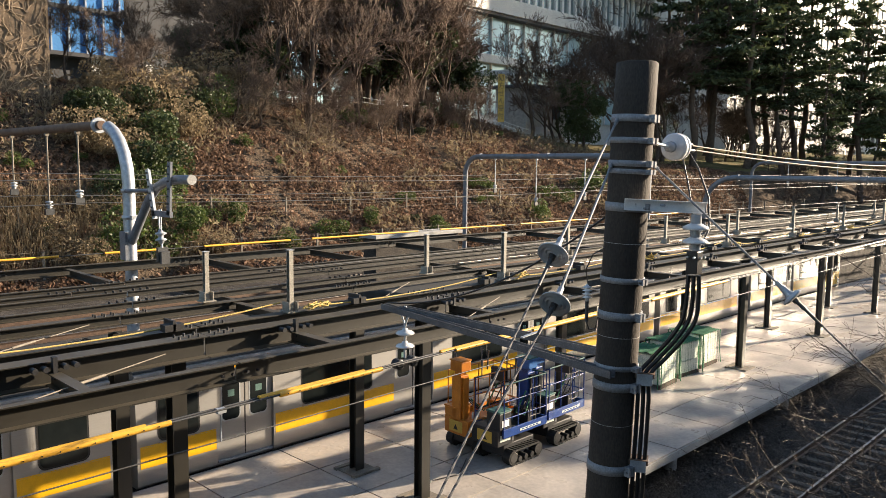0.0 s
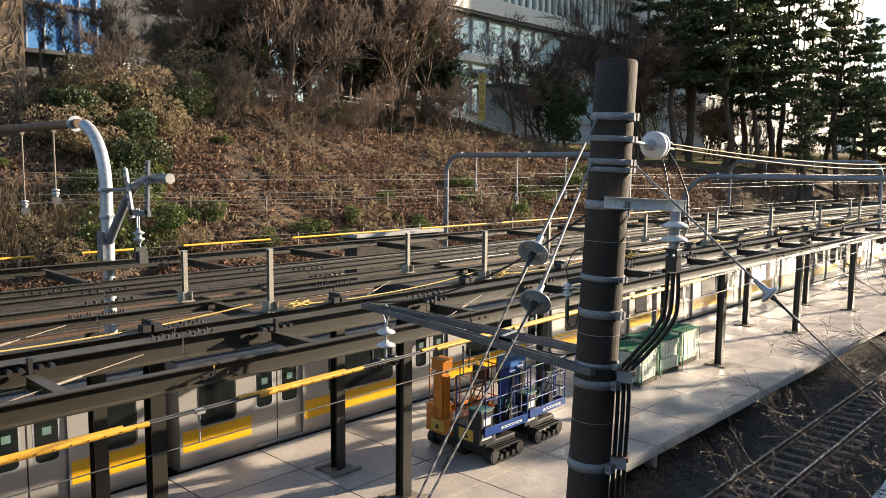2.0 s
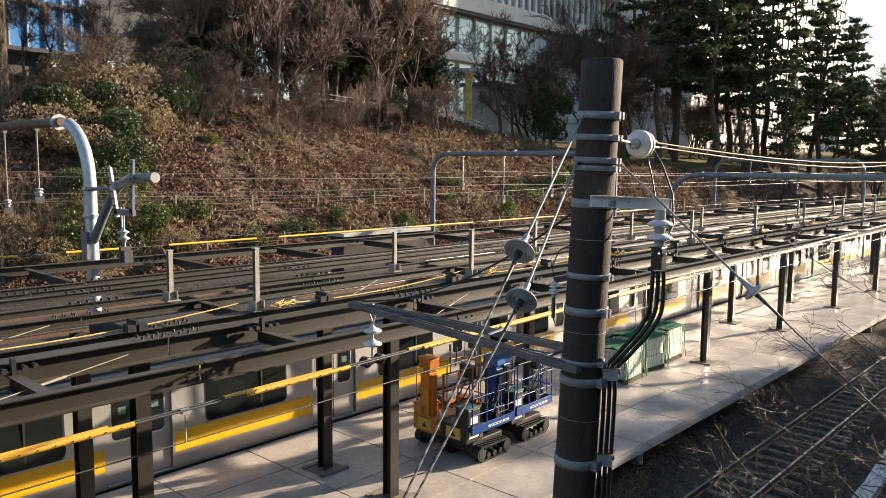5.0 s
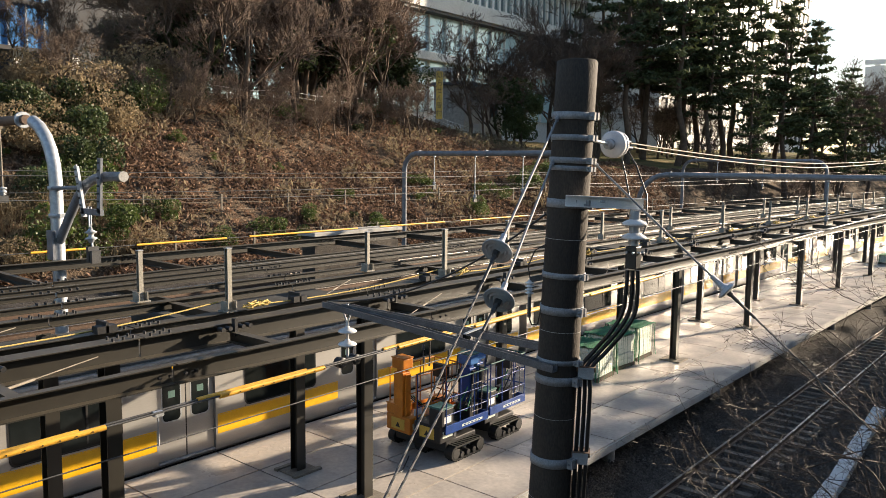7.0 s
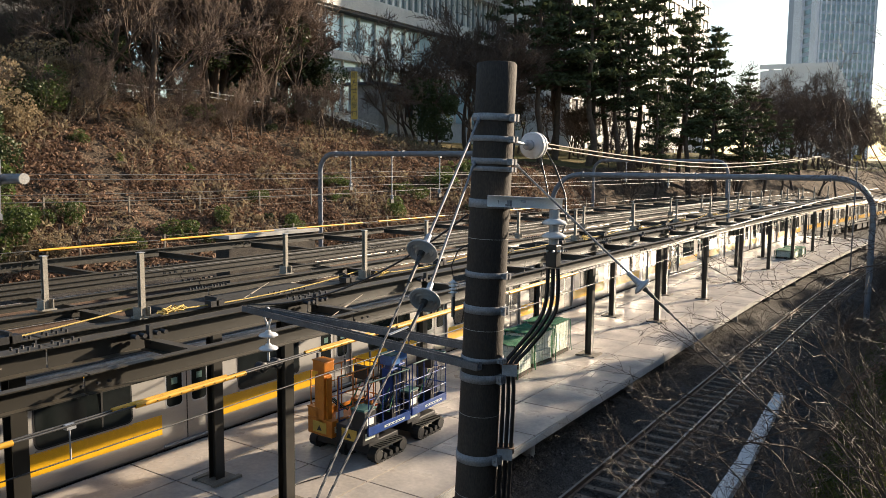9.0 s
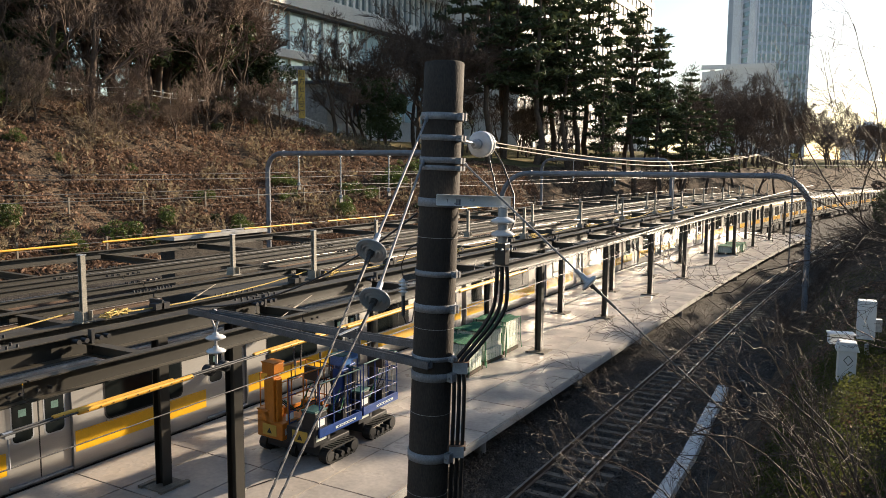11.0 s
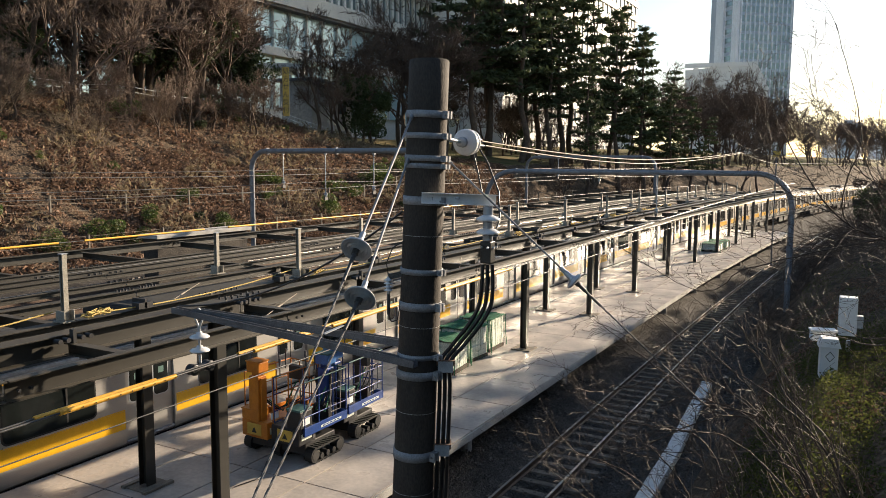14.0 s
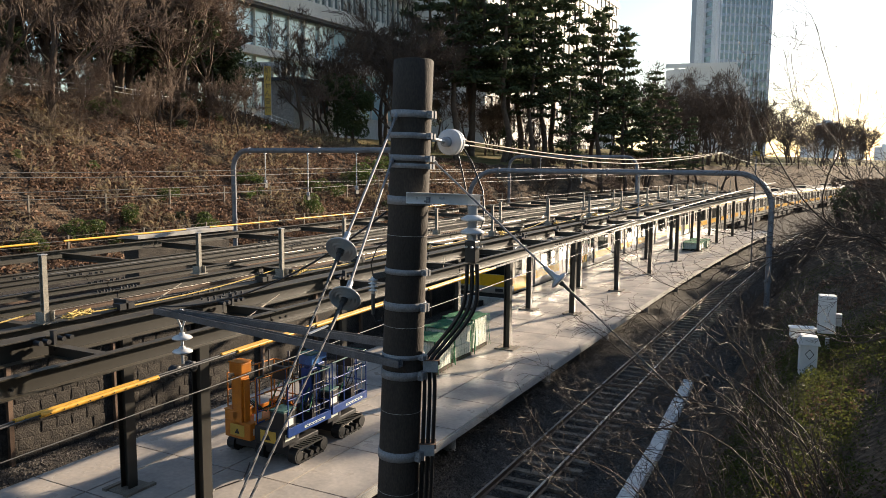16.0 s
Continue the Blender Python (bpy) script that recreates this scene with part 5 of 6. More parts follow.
def buildings():
    a = thing("office_building", "office block with glass painted as reflected blue sky above a dark base", "building", "buildings")
    part("wing", MB().box(-88, -72.6, 31.1, 47, 8, 24), "facade_dark", a, "dark side wing")
    part("base", MB().box(-88, -73, 14, 38, 8, 15.5), "facade_dark", a, "dark recessed base")
    for y in (18, 23, 28, 33):
        part("pillar", MB().box(-73, -72.4, y, y + .8, 8, 15.5), "facade", a)
    storeys(a, -71.8, 14, 31, 15.5, 33, 4.0, 1.5, "glass_blue", "facade_dark", .35)
    b = thing("glass_building", "long white building with bands of pale glass", "building", "buildings")
    part("wall", MB().box(-90, -73.2, 72, 128, 9, 44), "facade", b)
    for z0, z1, out in ((20.6, 21.7, .3), (27.4, 29.5, .9), (35.0, 36.4, .4)):
        part("floor_band", MB().box(-73.3, -72 + out, 71.5, 128.3, z0, z1), "facade", b)
    # the band's shadow line, drawn as a dark box
    part("shadow_strip", MB().box(-73.2, -71.4, 71.6, 128.2, 27.0, 27.37), "facade_dark", b, "dark strip painted as the shadow under the band")
    for z0, z1, bay, fin in ((13.5, 20.6, 3.6, .14), (21.7, 24.4, 3.6, .12), (24.46, 27.0, 3.6, .12), (29.5, 35.0, 1.7, .5), (36.4, 43.0, 1.7, .5)):
        y = 72.0
        while y < 127:
            part("pane", MB().box(-73.15, -72.9, y + fin / 2, y + bay - fin / 2, z0, z1), "glass_pale" if z1 < 30 else "glass_grey", b)
            part("mullion", MB().box(-73.1, -72.5, y - fin / 2, y + fin / 2, z0, z1), "facade", b)
            y += bay
    part("transom", MB().box(-73.1, -72.7, 72, 128, 24.38, 24.48), "galv", b)
    c = thing("apartment_building", "sunlit white building with a grid of balconies", "building", "buildings")
    storeys(c, -56, 122, 205, 7, 50, 3.6, 3.4, "facade_dark", "facade", 1.35, fin=.9)
    t = thing("office_tower", "tall grey blue office tower with a window grid", "building", "buildings", m=pose(-46, 335, 0, 0, 0, 38) @ Matrix.Diagonal((.86, .86, 1, 1)))
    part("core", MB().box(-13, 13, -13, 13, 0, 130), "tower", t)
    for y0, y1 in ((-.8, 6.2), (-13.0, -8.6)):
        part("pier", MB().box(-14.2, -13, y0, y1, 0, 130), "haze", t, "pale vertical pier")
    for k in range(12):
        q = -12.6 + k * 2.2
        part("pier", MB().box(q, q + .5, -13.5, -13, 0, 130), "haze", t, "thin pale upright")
    for i in range(34):
        z = 12 + i * 3.5
        part("window", MB().box(-13.1, -13, -8.3, -1.1, z, z + 1.9), "glass_grey", t, "band of grey windows")
        for k in range(11):
            q = -12.0 + k * 2.2
            part("window", MB().box(q, q + 1.5, -13.1, -13.0, z, z + 2.3), "glass_grey", t)
    w = thing("white_hall", "white windowless hall with a sloped roof edge", "building", "buildings", m=pose(-41.5, 262, -2.5, 0, 0, 12) @ Matrix.Diagonal((.8, 1, 1, 1)))
    part("hall", MB().add([(-17, -9, 5), (12, -9, 5), (12, 9, 5), (-17, 9, 5), (-17, -9, 38), (9, -9, 39.5), (9, 9, 39.5), (-17, 9, 38), (13.5, -9, 32), (13.5, 9, 32)], [(0, 3, 2, 1), (0, 1, 8, 5, 4), (1, 2, 9, 8), (5, 8, 9, 6), (4, 5, 6, 7), (2, 3, 7, 6, 9), (3, 0, 4, 7)]), "white", w)
    part("roof_edge", MB().box(-17.2, 9.2, -9.3, -8.9, 38.6, 40.0), "white", w)
    for k in range(5):
        part("vent_house", MB().box(-14 + k * 4.5, -12 + k * 4.5, -3, 3, 38, 40.6), "facade", w)
    rng = random.Random(8)
    for i in range(11):
        y = 800 + rng.uniform(0, 200)
        x = -40 + i * 22 + rng.uniform(-5, 5)
        h = rng.uniform(22, 46)
        s = thing("city_block", "hazy grey city block on the skyline", "building", "skyline", m=pose(x, y, 0, 0, 0, rng.uniform(-20, 20)))
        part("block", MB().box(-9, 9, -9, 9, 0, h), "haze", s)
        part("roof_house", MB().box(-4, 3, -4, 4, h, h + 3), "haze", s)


buildings()


def kiosk():
    """Small pale hut on the slope top with an upright yellow notice board."""
    x, y = -51.0, 66.0
    z = ground_z(x, y) + 1.0
    k = thing("kiosk", "small pale hut with a flat blue grey roof", "hut", m=pose(x, y, z, 0, 0, 8) @ Matrix.Diagonal((1.25, 1.25, 1.25, 1)))
    part("wall", MB().box(-3, 0, -2.2, 4.6, -1.2, 4.0), "facade", k, bevel=.02)
    part("plinth", MB().box(-3.02, .06, -2.25, 4.65, -1.2, .15), "concrete", k)
    # shade beneath the roof edge, drawn as a dark strip
    part("eaves_shade", MB().box(.0, .3, -2.3, 4.7, 3.6, 3.75), "facade_dark", k, "dark strip painted as the shade below the eaves")
    part("roof", MB().box(-3.3, .5, -2.6, 5.0, 4.0, 4.22), "galv_blue", k, "blue grey roof sheet")
    part("door", MB().box(.0, .05, .4, 1.4, 0.05, 2.3), "white", k)
    part("window", MB().box(.0, .05, 2.2, 3.6, 1.6, 2.7), "glass_grey", k)
    part("downpipe", MB().rod((.08, -1.2, 0), (.08, -1.2, 4.0), .06), "galv", k)
    part("fan_unit", MB().box(.05, .5, -.6, .1, .1, .8), "white", k, bevel=.03)
    b = thing("notice_board", "tall narrow yellow notice board with dark lettering", "sign", m=pose(-46.6, 54.6, ground_z(-46.6, 54.6) - .1, 0, 0, -35))
    part("board", MB().box(-.03, .03, -.3, .3, .7, 5.0), "sign", b)
    part("post", MB().rod((-.06, -.3, 0), (-.06, -.3, 4.9), .04).rod((-.06, .3, 0), (-.06, .3, 4.9), .04), "galv", b)
    for i, sign in enumerate("\u51e6\u65b9\u305b\u3093\u53d7\u4ed8"):
        cu = bpy.data.curves.new("lettering", "FONT")
        cu.body, cu.size, cu.extrude, cu.align_x, cu.align_y = sign, .62, .004, "CENTER", "CENTER"
        tmp = new("lettering", cu)
        me = bpy.data.meshes.new_from_object(tmp.evaluated_get(bpy.context.evaluated_depsgraph_get()))
        bpy.data.objects.remove(tmp)
        part("lettering", me, "black", b, "dark painted character").matrix_basis = pose(.038, 0, 4.62 - i * .68, 90, 0, 90)
    part("stay", MB().rod((0, -.5, 0), (0, -.42, 2.0), .05), "white", b)
    en = thing("entrance_canopy", "white entrance roof slab on posts before a glazed lobby", "canopy", m=pose(-58.5, 66.5, 9.4, 0, 0, 35))
    part("roof_slab", MB().box(-3, 3.2, -1.2, 5.0, 6.9, 7.5), "facade", en, bevel=.05)
    part("lobby_wall", MB().box(-3, -2.8, -1.0, 4.8, 0, 6.9), "facade_dark", en, "dark lobby opening")
    for k in range(5):
        part("lobby_pane", MB().box(-2.6, -2.55, -1 + k * 1.15, -1 + k * 1.15 + 1.05, .4, 6.6), "glass_pale", en)
    for yy in (-1.0, 1.9, 4.6):
        part("post", MB().box(2.7, 2.95, yy, yy + .25, 0, 6.9), "white", en)
    for zz in (2.3, 3.2, 4.1):
        part("rail", MB().box(2.96, 3.06, -6.5, 4.8, zz, zz + .32), "white", en)
    r = thing("guard_rail", "white guard rail along the slope top", "railing")
    for i in range(16):
        yy = 30 + i * 2
        part("post", MB().rod((-46.8, yy, ground_z(-46.8, yy) - .1), (-46.8, yy, ground_z(-46.8, yy) + .9), .035), "white", r)
        for h in (.5, .85):
            part("rail", MB().rod((-46.8, yy, ground_z(-46.8, yy) + h), (-46.8, yy + 2, ground_z(-46.8, yy + 2) + h), .025), "white", r)
    v = thing("ivy_wall", "old wall overgrown with bare brown creepers", "wall", m=pose(-45.5, 9.5, 6.0))
    part("wall", MB().box(-6, 0, -14, 5.9, 0, 9.2), "creeper_wall", v)
    rng = random.Random(4)
    cr = MB()
    for _ in range(520):
        p = Vector((.04, rng.uniform(-8, 6), rng.uniform(0, 9)))
        q = [p]
        for _ in range(6):
            q.append(q[-1] + Vector((rng.uniform(-.01, .03), rng.gauss(0, .28), rng.uniform(0, .5))))
        cr.tube([(min(max(c.x, .03), .15), min(c.y, 5.8), min(c.z, 9.1)) for c in q], [.03, .028, .025, .02, .018, .014, .01], n=4, cap=False)
    part("creepers", cr, "twig_pale", v, "bare brown creeper stems")
    h = thing("relay_hut", "low trackside equipment hut with a pale flat roof", "hut", m=pose(-24.6, 20.5, UPPER) @ Matrix.Diagonal((1, .7, 1, 1)))
    part("wall", MB().box(-.3, .5, 0, 7.0, 0, 2.15), "wall_stone", h, "dark block wall")
    part("roof", MB().box(-.45, .65, -.2, 7.2, 2.15, 2.3), "concrete", h, "pale sheet roof", bevel=.02)


M["sign"] = material("yellow_sign", (0.62, 0.42, 0.08), (0.50, 0.33, 0.06), rough=0.5, speck=0.05)
kiosk()


def slope_fence(x, y0, y1, dz, label):
    f = thing("wire_fence", label, "fence", "slope fences")
    y, prev = y0, None
    while y < y1:
        b = Vector((x + bend(y), y, ground_z(x + bend(y), y)))
        part("post", MB().box(b.x - .04, b.x + .04, y - .04, y + .04, b.z - .2, b.z + 1.15), "fence", f)
        if prev is not None:
            for h in (.35, .72, 1.08):
                part("strand", MB().rod(prev + Vector((0, 0, h)), b + Vector((0, 0, h)), .009, n=4, cap=False), "fence", f)
        prev = b
        y += 4.4
    return f


slope_fence(-32.4, 6, 96, 0, "low wire fence with pale posts at the slope foot")
slope_fence(-35.2, 6, 60, 0, "upper wire fence with pale posts on the slope")


# ---------------------------------------------------------------- concrete pole and its fittings
POLE_TOP, POLE_LOW = Vector((-4.18, 7.0, 7.16)), Vector((-4.45, 6.84, -1.7))


def pole_at(z):
    return POLE_LOW.lerp(POLE_TOP, (z - POLE_LOW.z) / (POLE_TOP.z - POLE_LOW.z))


def disc(m, s=1.0):
    """Profile of a glazed suspension disc, rim down local z."""
    return MB().lathe([(0, .06 * s), (.035 * s, .06 * s), (.045 * s, .035 * s), (.10 * s, .022 * s), (.132 * s, 0), (.138 * s, -.012 * s), (.132 * s, -.024 * s), (.120 * s, .0), (.112 * s, -.034 * s), (.098 * s, .004 * s), (.088 * s, .004 * s), (.08 * s, -.04 * s), (.066 * s, .006 * s), (.056 * s, .006 * s), (.048 * s, -.042 * s), (.03 * s, -.006 * s), (0, -.02 * s)], m, 28)


def aim(p, way):
    return Matrix.Translation(p) @ Vector(way).to_track_quat("Z", "Y").to_matrix().to_4x4()


def concrete_pole():
    th = thing("concrete_pole", "tall weathered brown concrete pole with steel bands", "utility pole")
    segs = [pole_at(-1.7 + i * .55375) for i in range(17)]
    rs = [.240 - .032 * i / 16 for i in range(17)]
    part("shaft", MB().tube(segs + [segs[-1] + Vector((0, 0, .012))], rs + [.19], n=32), "pole", th)
    for z, h in ((6.61, .075), (6.39, .06), (6.16, .06), (6.08, .05), (5.72, .09), (4.97, .06), (4.6, .085), (4.06, .05), (3.86, .09), (2.97, .10), (1.6, .08)):
        c = pole_at(z)
        r = .240 - .032 * (z + 1.7) / 8.92
        axis = (POLE_TOP - POLE_LOW).normalized()
        m = aim(c, axis)
        bd = part("band", MB().lathe([(r + .001, -h / 2), (r + .012, -h / 2), (r + .012, h / 2), (r + .001, h / 2)], m, 32), "band", th)
        for a in (-125, 35):
            q = m @ pose(0, 0, 0, 0, 0, a)
            part("band_lug", MB().box(r, r + .07, -.045, -.015, -h / 2, h / 2, q).box(r, r + .07, .015, .045, -h / 2, h / 2, q).rod(q @ Vector((r + .035, -.07, 0)), q @ Vector((r + .035, .07, 0)), .011, n=6), "band", bd)
    for z in (4.38, 3.45, 2.55, 5.35):
        c = pole_at(z)
        r = .240 - .032 * (z + 1.7) / 8.92
        part("cast_ring", MB().lathe([(r - .002, -.004), (r + .0025, 0), (r - .002, .004)], aim(c, (POLE_TOP - POLE_LOW)), 32), "concrete", th, "pale casting line")
    # white channel bracket that reaches along the line
    ch = part("bracket_channel", MB().beam((-4.10, 6.73, 5.755), (-3.56, 7.37, 5.72), c_prof(.07, .115, .008)), "white", th, "white painted steel channel")
    part("bracket_bolts", MB().rod((-3.86, 7.0, 5.75), (-3.80, 6.96, 5.75), .014, n=6), "galv", ch)
    # arm of two angles reaching over the platform edge
    tip, foot = Vector((-8.05, 6.98, 4.17)), pole_at(4.02)
    part("arm", MB().beam(tip, foot + Vector((.12, -.25, 0)), [(-.045, -.04), (.045, -.04), (.045, .04), (.036, .04), (.036, -.03), (-.036, -.03), (-.036, .04), (-.045, .04)]), "arm_steel", th, "long galvanised angle arm")
    part("arm", MB().beam(tip + Vector((.35, .03, .01)), foot + Vector((-.05, .26, .06)), [(-.045, -.04), (.045, -.04), (.045, .04), (.036, .04), (.036, -.03), (-.036, -.03), (-.036, .04), (-.045, .04)]), "arm_steel", th, "long galvanised angle arm")
    line("slack_cable", "thin black cable slung from the pole to the arm", "cable", [pole_at(5.6) + Vector((-.2, -.1, 0)), tip + Vector((.1, 0, .06))], .012, "cable", sag=.28, steps=14)
    part("arm_tie", MB().beam(tip + Vector((2.6, -.16, 0)), tip + Vector((2.6, .2, .03)), r_prof(.04, .01)), "galv", th)
    return th


concrete_pole()


def stay(a, b, ground, label, mat="strand", size=1.15):
    """A guy: rod, disc insulator, and twisted strand to its anchor."""
    a, b, g = Vector(a), Vector(b), Vector(ground)
    w = (b - a).normalized()
    v = (g - b).normalized()
    th = thing("guy_wire", label, "guy wire", "guys of the pole")
    part("rod", MB().rod(a, b - w * .16, .012, n=8).rod(a, a + w * .07, .022, n=8), "band", th)
    part("insulator", disc(aim(b, -w), size), "porcelain_grey", th, "grooved grey disc insulator")
    part("cap", MB().lathe([(0, -.13), (.022, -.13), (.03, -.11), (.032, -.05), (.05, -.03), (.05, 0), (0, 0)], aim(b, w), 14).rod(b - w * .19, b - w * .11, .026, n=8), "galv", th, "cast cap")
    part("clevis", MB().rod(b, b + v * .07, .03, n=8).rod(b + v * .05, b + v * .16, .02, n=8).rod(b + v * .14, b + v * .38, .015, n=8), "wire", th)
    st = MB()
    p0, L = b + v * .38, (g - b).length - .38
    u = v.orthogonal().normalized()
    q = v.cross(u)
    for k in range(3):
        n = int(L / .035)
        st.tube([p0 + v * (L * i / n) + (u * math.cos(i * .75 + k * 2.094) + q * math.sin(i * .75 + k * 2.094)) * .0055 for i in range(n + 1)], .0048, n=4, cap=False)
    part("strand", st, mat, th, "twisted steel strand")
    return th


def along(a, b, z):
    a, b = Vector(a), Vector(b)
    return a + (b - a) * ((z - a.z) / (b.z - a.z))


B1, B2 = (-3.886, 5.27, 5.384), (-3.79, 5.18, 4.985)
stay((-4.26, 6.79, 6.60), B1, along(B1, (-3.62, 4.20, 4.53), -.3), "steel guy with a disc insulator, tied low", size=1.0)
stay((-4.31, 6.79, 6.15), B2, along(B2, (-3.63, 4.41, 4.456), -.3), "steel guy with a disc insulator, tied low", size=1.0)
A3, E3 = (-4.02, 7.1, 6.15), (-2.73, 7.5, 4.91)
G3 = along(A3, E3, ground_z(1.6, 8.9))
stay(A3, E3, G3, "side stay with a bell insulator to the bank", "strand", .75)


def shed_stack(p, way, n, r, step, mat="porcelain"):
    """A stack of porcelain sheds from p along way."""
    prof = [(0, 0), (.35 * r, 0)]
    for i in range(n):
        z = .03 + i * step
        prof += [(.42 * r, z), (r, z + step * .30), (r * 1.02, z + step * .42), (.5 * r, z + step * .66)]
    prof += [(.4 * r, .03 + n * step), (0, .05 + n * step)]
    return MB().lathe(prof, aim(p, way), 22)


def pole_fittings():
    # strain insulator and its twin line
    s = thing("strain_insulator", "large white porcelain strain insulator on the pole", "insulator")
    c = Vector((-4.10, 7.70, 6.345))
    part("drum", MB().lathe([(0, -.12), (.05, -.12), (.055, -.075), (.125, -.07), (.146, -.05), (.150, -.005), (.128, .0), (.128, .01), (.150, .015), (.146, .07), (.11, .085), (.05, .09), (0, .09)], aim(c, (-.05, 1, .02)), 30), "porcelain", s)
    part("cap", MB().lathe([(0, -.19), (.03, -.19), (.055, -.16), (.06, -.10), (0, -.10)], aim(c, (-.05, 1, .02)), 16), "porcelain_grey", s)
    part("link", MB().rod((-4.06, 7.18, 6.37), c + Vector((.01, -.18, 0)), .017, n=8), "galv", s)
    part("fitting", MB().rod(c + Vector((0, .09, 0)), c + Vector((-.02, .26, .0)), .02).box(-4.17, -4.05, 7.86, 7.94, 6.30, 6.40).rod(c + Vector((-.05, .2, .04)), c + Vector((-.03, .42, .035)), .022, n=8).rod(c + Vector((.05, .16, -.03)), c + Vector((.05, .32, -.035)), .02, n=8), "wire", s, "dark clamp fittings")
    for k, dz in ((0, .03), (1, -.03)):
        pts = [(-4.14 + .1 * k, 8.05, 6.345 + dz), (-4.3 + .06 * k, 16.5, 6.17 + dz * 1.4), (-4.15 + .05 * k, 28.6, 6.56 - .02 * k), (-3.9, 37, 6.20), (1.5, 100, 6.6)]
        line("feeder_wire", "thick pale feeder wire running along the line", "wire", pts, .010, "copper", sag=.05, group="feeder wires", steps=10)
    # cable head on the bracket, with three black cables
    h = thing("cable_termination", "white porcelain cable head with a dark terminal box", "insulator")
    top = Vector((-3.62, 7.28, 5.66))
    part("stem", MB().rod(top, top - Vector((0, 0, .36)), .055, n=14), "porcelain_grey", h)
    for dz in (.12, .26):
        part("shed", MB().lathe([(.05, .03), (.075, .02), (.125, -.005), (.132, -.025), (.12, -.035), (.05, -.03)], aim(top - Vector((0, 0, dz)), (0, 0, 1)), 24), "porcelain", h, "white porcelain shed")
    part("terminal_box", MB().box(top.x - .06, top.x + .06, top.y - .06, top.y + .06, top.z - .60, top.z - .37), "cable", h, bevel=.008)
    part("terminal_bolts", MB().rod((top.x + .07, top.y - .04, top.z - .43), (top.x + .1, top.y - .04, top.z - .43), .012, n=6).rod((top.x + .07, top.y + .04, top.z - .43), (top.x + .1, top.y + .04, top.z - .43), .012, n=6).rod((top.x - .03, top.y - .07, top.z - .43), (top.x - .03, top.y - .1, top.z - .43), .012, n=6).rod((top.x + .04, top.y - .07, top.z - .43), (top.x + .04, top.y - .1, top.z - .43), .012, n=6), "galv", h)
    for k in range(3):
        o = (k - 1) * .055
        side = Vector((.86, .51, 0))
        lo = pole_at(3.9) + side * (.29 + o) + Vector((.03, -.05, 0))
        pts = [Vector((top.x + o * .8, top.y + o * .5, 5.04)), Vector((top.x + o * .9, top.y + o * .6, 4.80)), Vector((top.x - .03 + o, top.y + o * .6, 4.58)), Vector((top.x - .14 + o, top.y - .05 + o * .6, 4.36)), Vector((top.x - .30 + o, top.y - .10 + o * .6, 4.14)), lo + Vector((0, 0, .05)), lo - Vector((0, 0, .4)), pole_at(1.0) + side * (.31 + o), pole_at(-1.5) + side * (.32 + o)]
        sm = []
        for i in range(len(pts) - 1):
            p0, p1, p2, p3 = pts[max(i - 1, 0)], pts[i], pts[i + 1], pts[min(i + 2, len(pts) - 1)]
            for j in range(5):
                u = j / 5
                sm.append(.5 * ((2 * p1) + (p2 - p0) * u + (2 * p0 - 5 * p1 + 4 * p2 - p3) * u * u + (3 * p1 - p0 - 3 * p2 + p3) * u ** 3))
        line("power_cable", "thick black cable curving down the pole", "cable", sm + [pts[-1]], .022, "cable", n=10, group="pole cables", steps=1)
    for z in (3.98, 3.05):
        b = thing("cable_bracket", "small rusty steel cable bracket on the pole", "bracket", "cable brackets")
        p = pole_at(z)
        part("plate", MB().box(.18, .40, -.09, .09, -.025, .025, Matrix.Translation(p) @ pose(0, 0, 0, 0, 0, 28)), "rusty", b)
        part("clip", MB().box(.22, .38, -.10, -.06, -.10, .02, Matrix.Translation(p) @ pose(0, 0, 0, 0, 0, 28)), "galv", b)
    # jumpers from the strain insulator
    line("jumper_cable", "dark jumper wire hanging from the strain insulator", "cable", [(-4.12, 7.98, 6.34), (-3.93, 7.9, 6.12), (-3.72, 7.75, 5.8), (-3.62, 7.58, 5.5), (-3.60, 7.40, 5.36)], .011, "cable", n=6, group="jumpers", steps=3)
    line("jumper_cable", "dark jumper wire hanging from the strain insulator", "cable", [(-4.11, 7.86, 6.28), (-4.0, 7.8, 6.0), (-3.86, 7.66, 5.7), (-3.75, 7.5, 5.45), (-3.70, 7.35, 5.3)], .010, "cable", n=6, group="jumpers", steps=3)
    # small arrester on the near side
    r = thing("surge_arrester", "small white ribbed arrester on a side bracket", "insulator")
    part("ribs", shed_stack(Vector((-4.53, 6.75, 4.72)), (0, 0, 1), 4, .052, .036), "porcelain", r)
    part("bracket", MB().beam((-4.53, 6.75, 4.905), pole_at(4.95) + Vector((-.1, -.1, 0)), r_prof(.03, .06)), "wire", r)
    part("stem", MB().rod((-4.53, 6.75, 4.72), (-4.53, 6.75, 4.50), .02), "wire", r)
    line("jumper_cable", "thin black lead looping beside the pole", "cable", [(-4.53, 6.75, 4.5), (-4.5, 6.76, 4.42), (-4.44, 6.78, 4.44), (-4.40, 6.78, 4.62)], .007, "cable", n=5, group="jumpers", steps=3)
    line("jumper_cable", "thin black lead looping beside the pole", "cable", [(-4.53, 6.75, 4.92), (-4.55, 6.74, 5.05), (-4.48, 6.76, 5.22), (-4.3, 6.8, 5.33)], .007, "cable", n=5, group="jumpers", steps=3)
    # hanging insulators under the arm
    i = thing("hanging_insulator", "white disc insulator string hanging from the arm", "insulator")
    p = Vector((-7.62, 7.0, 4.12))
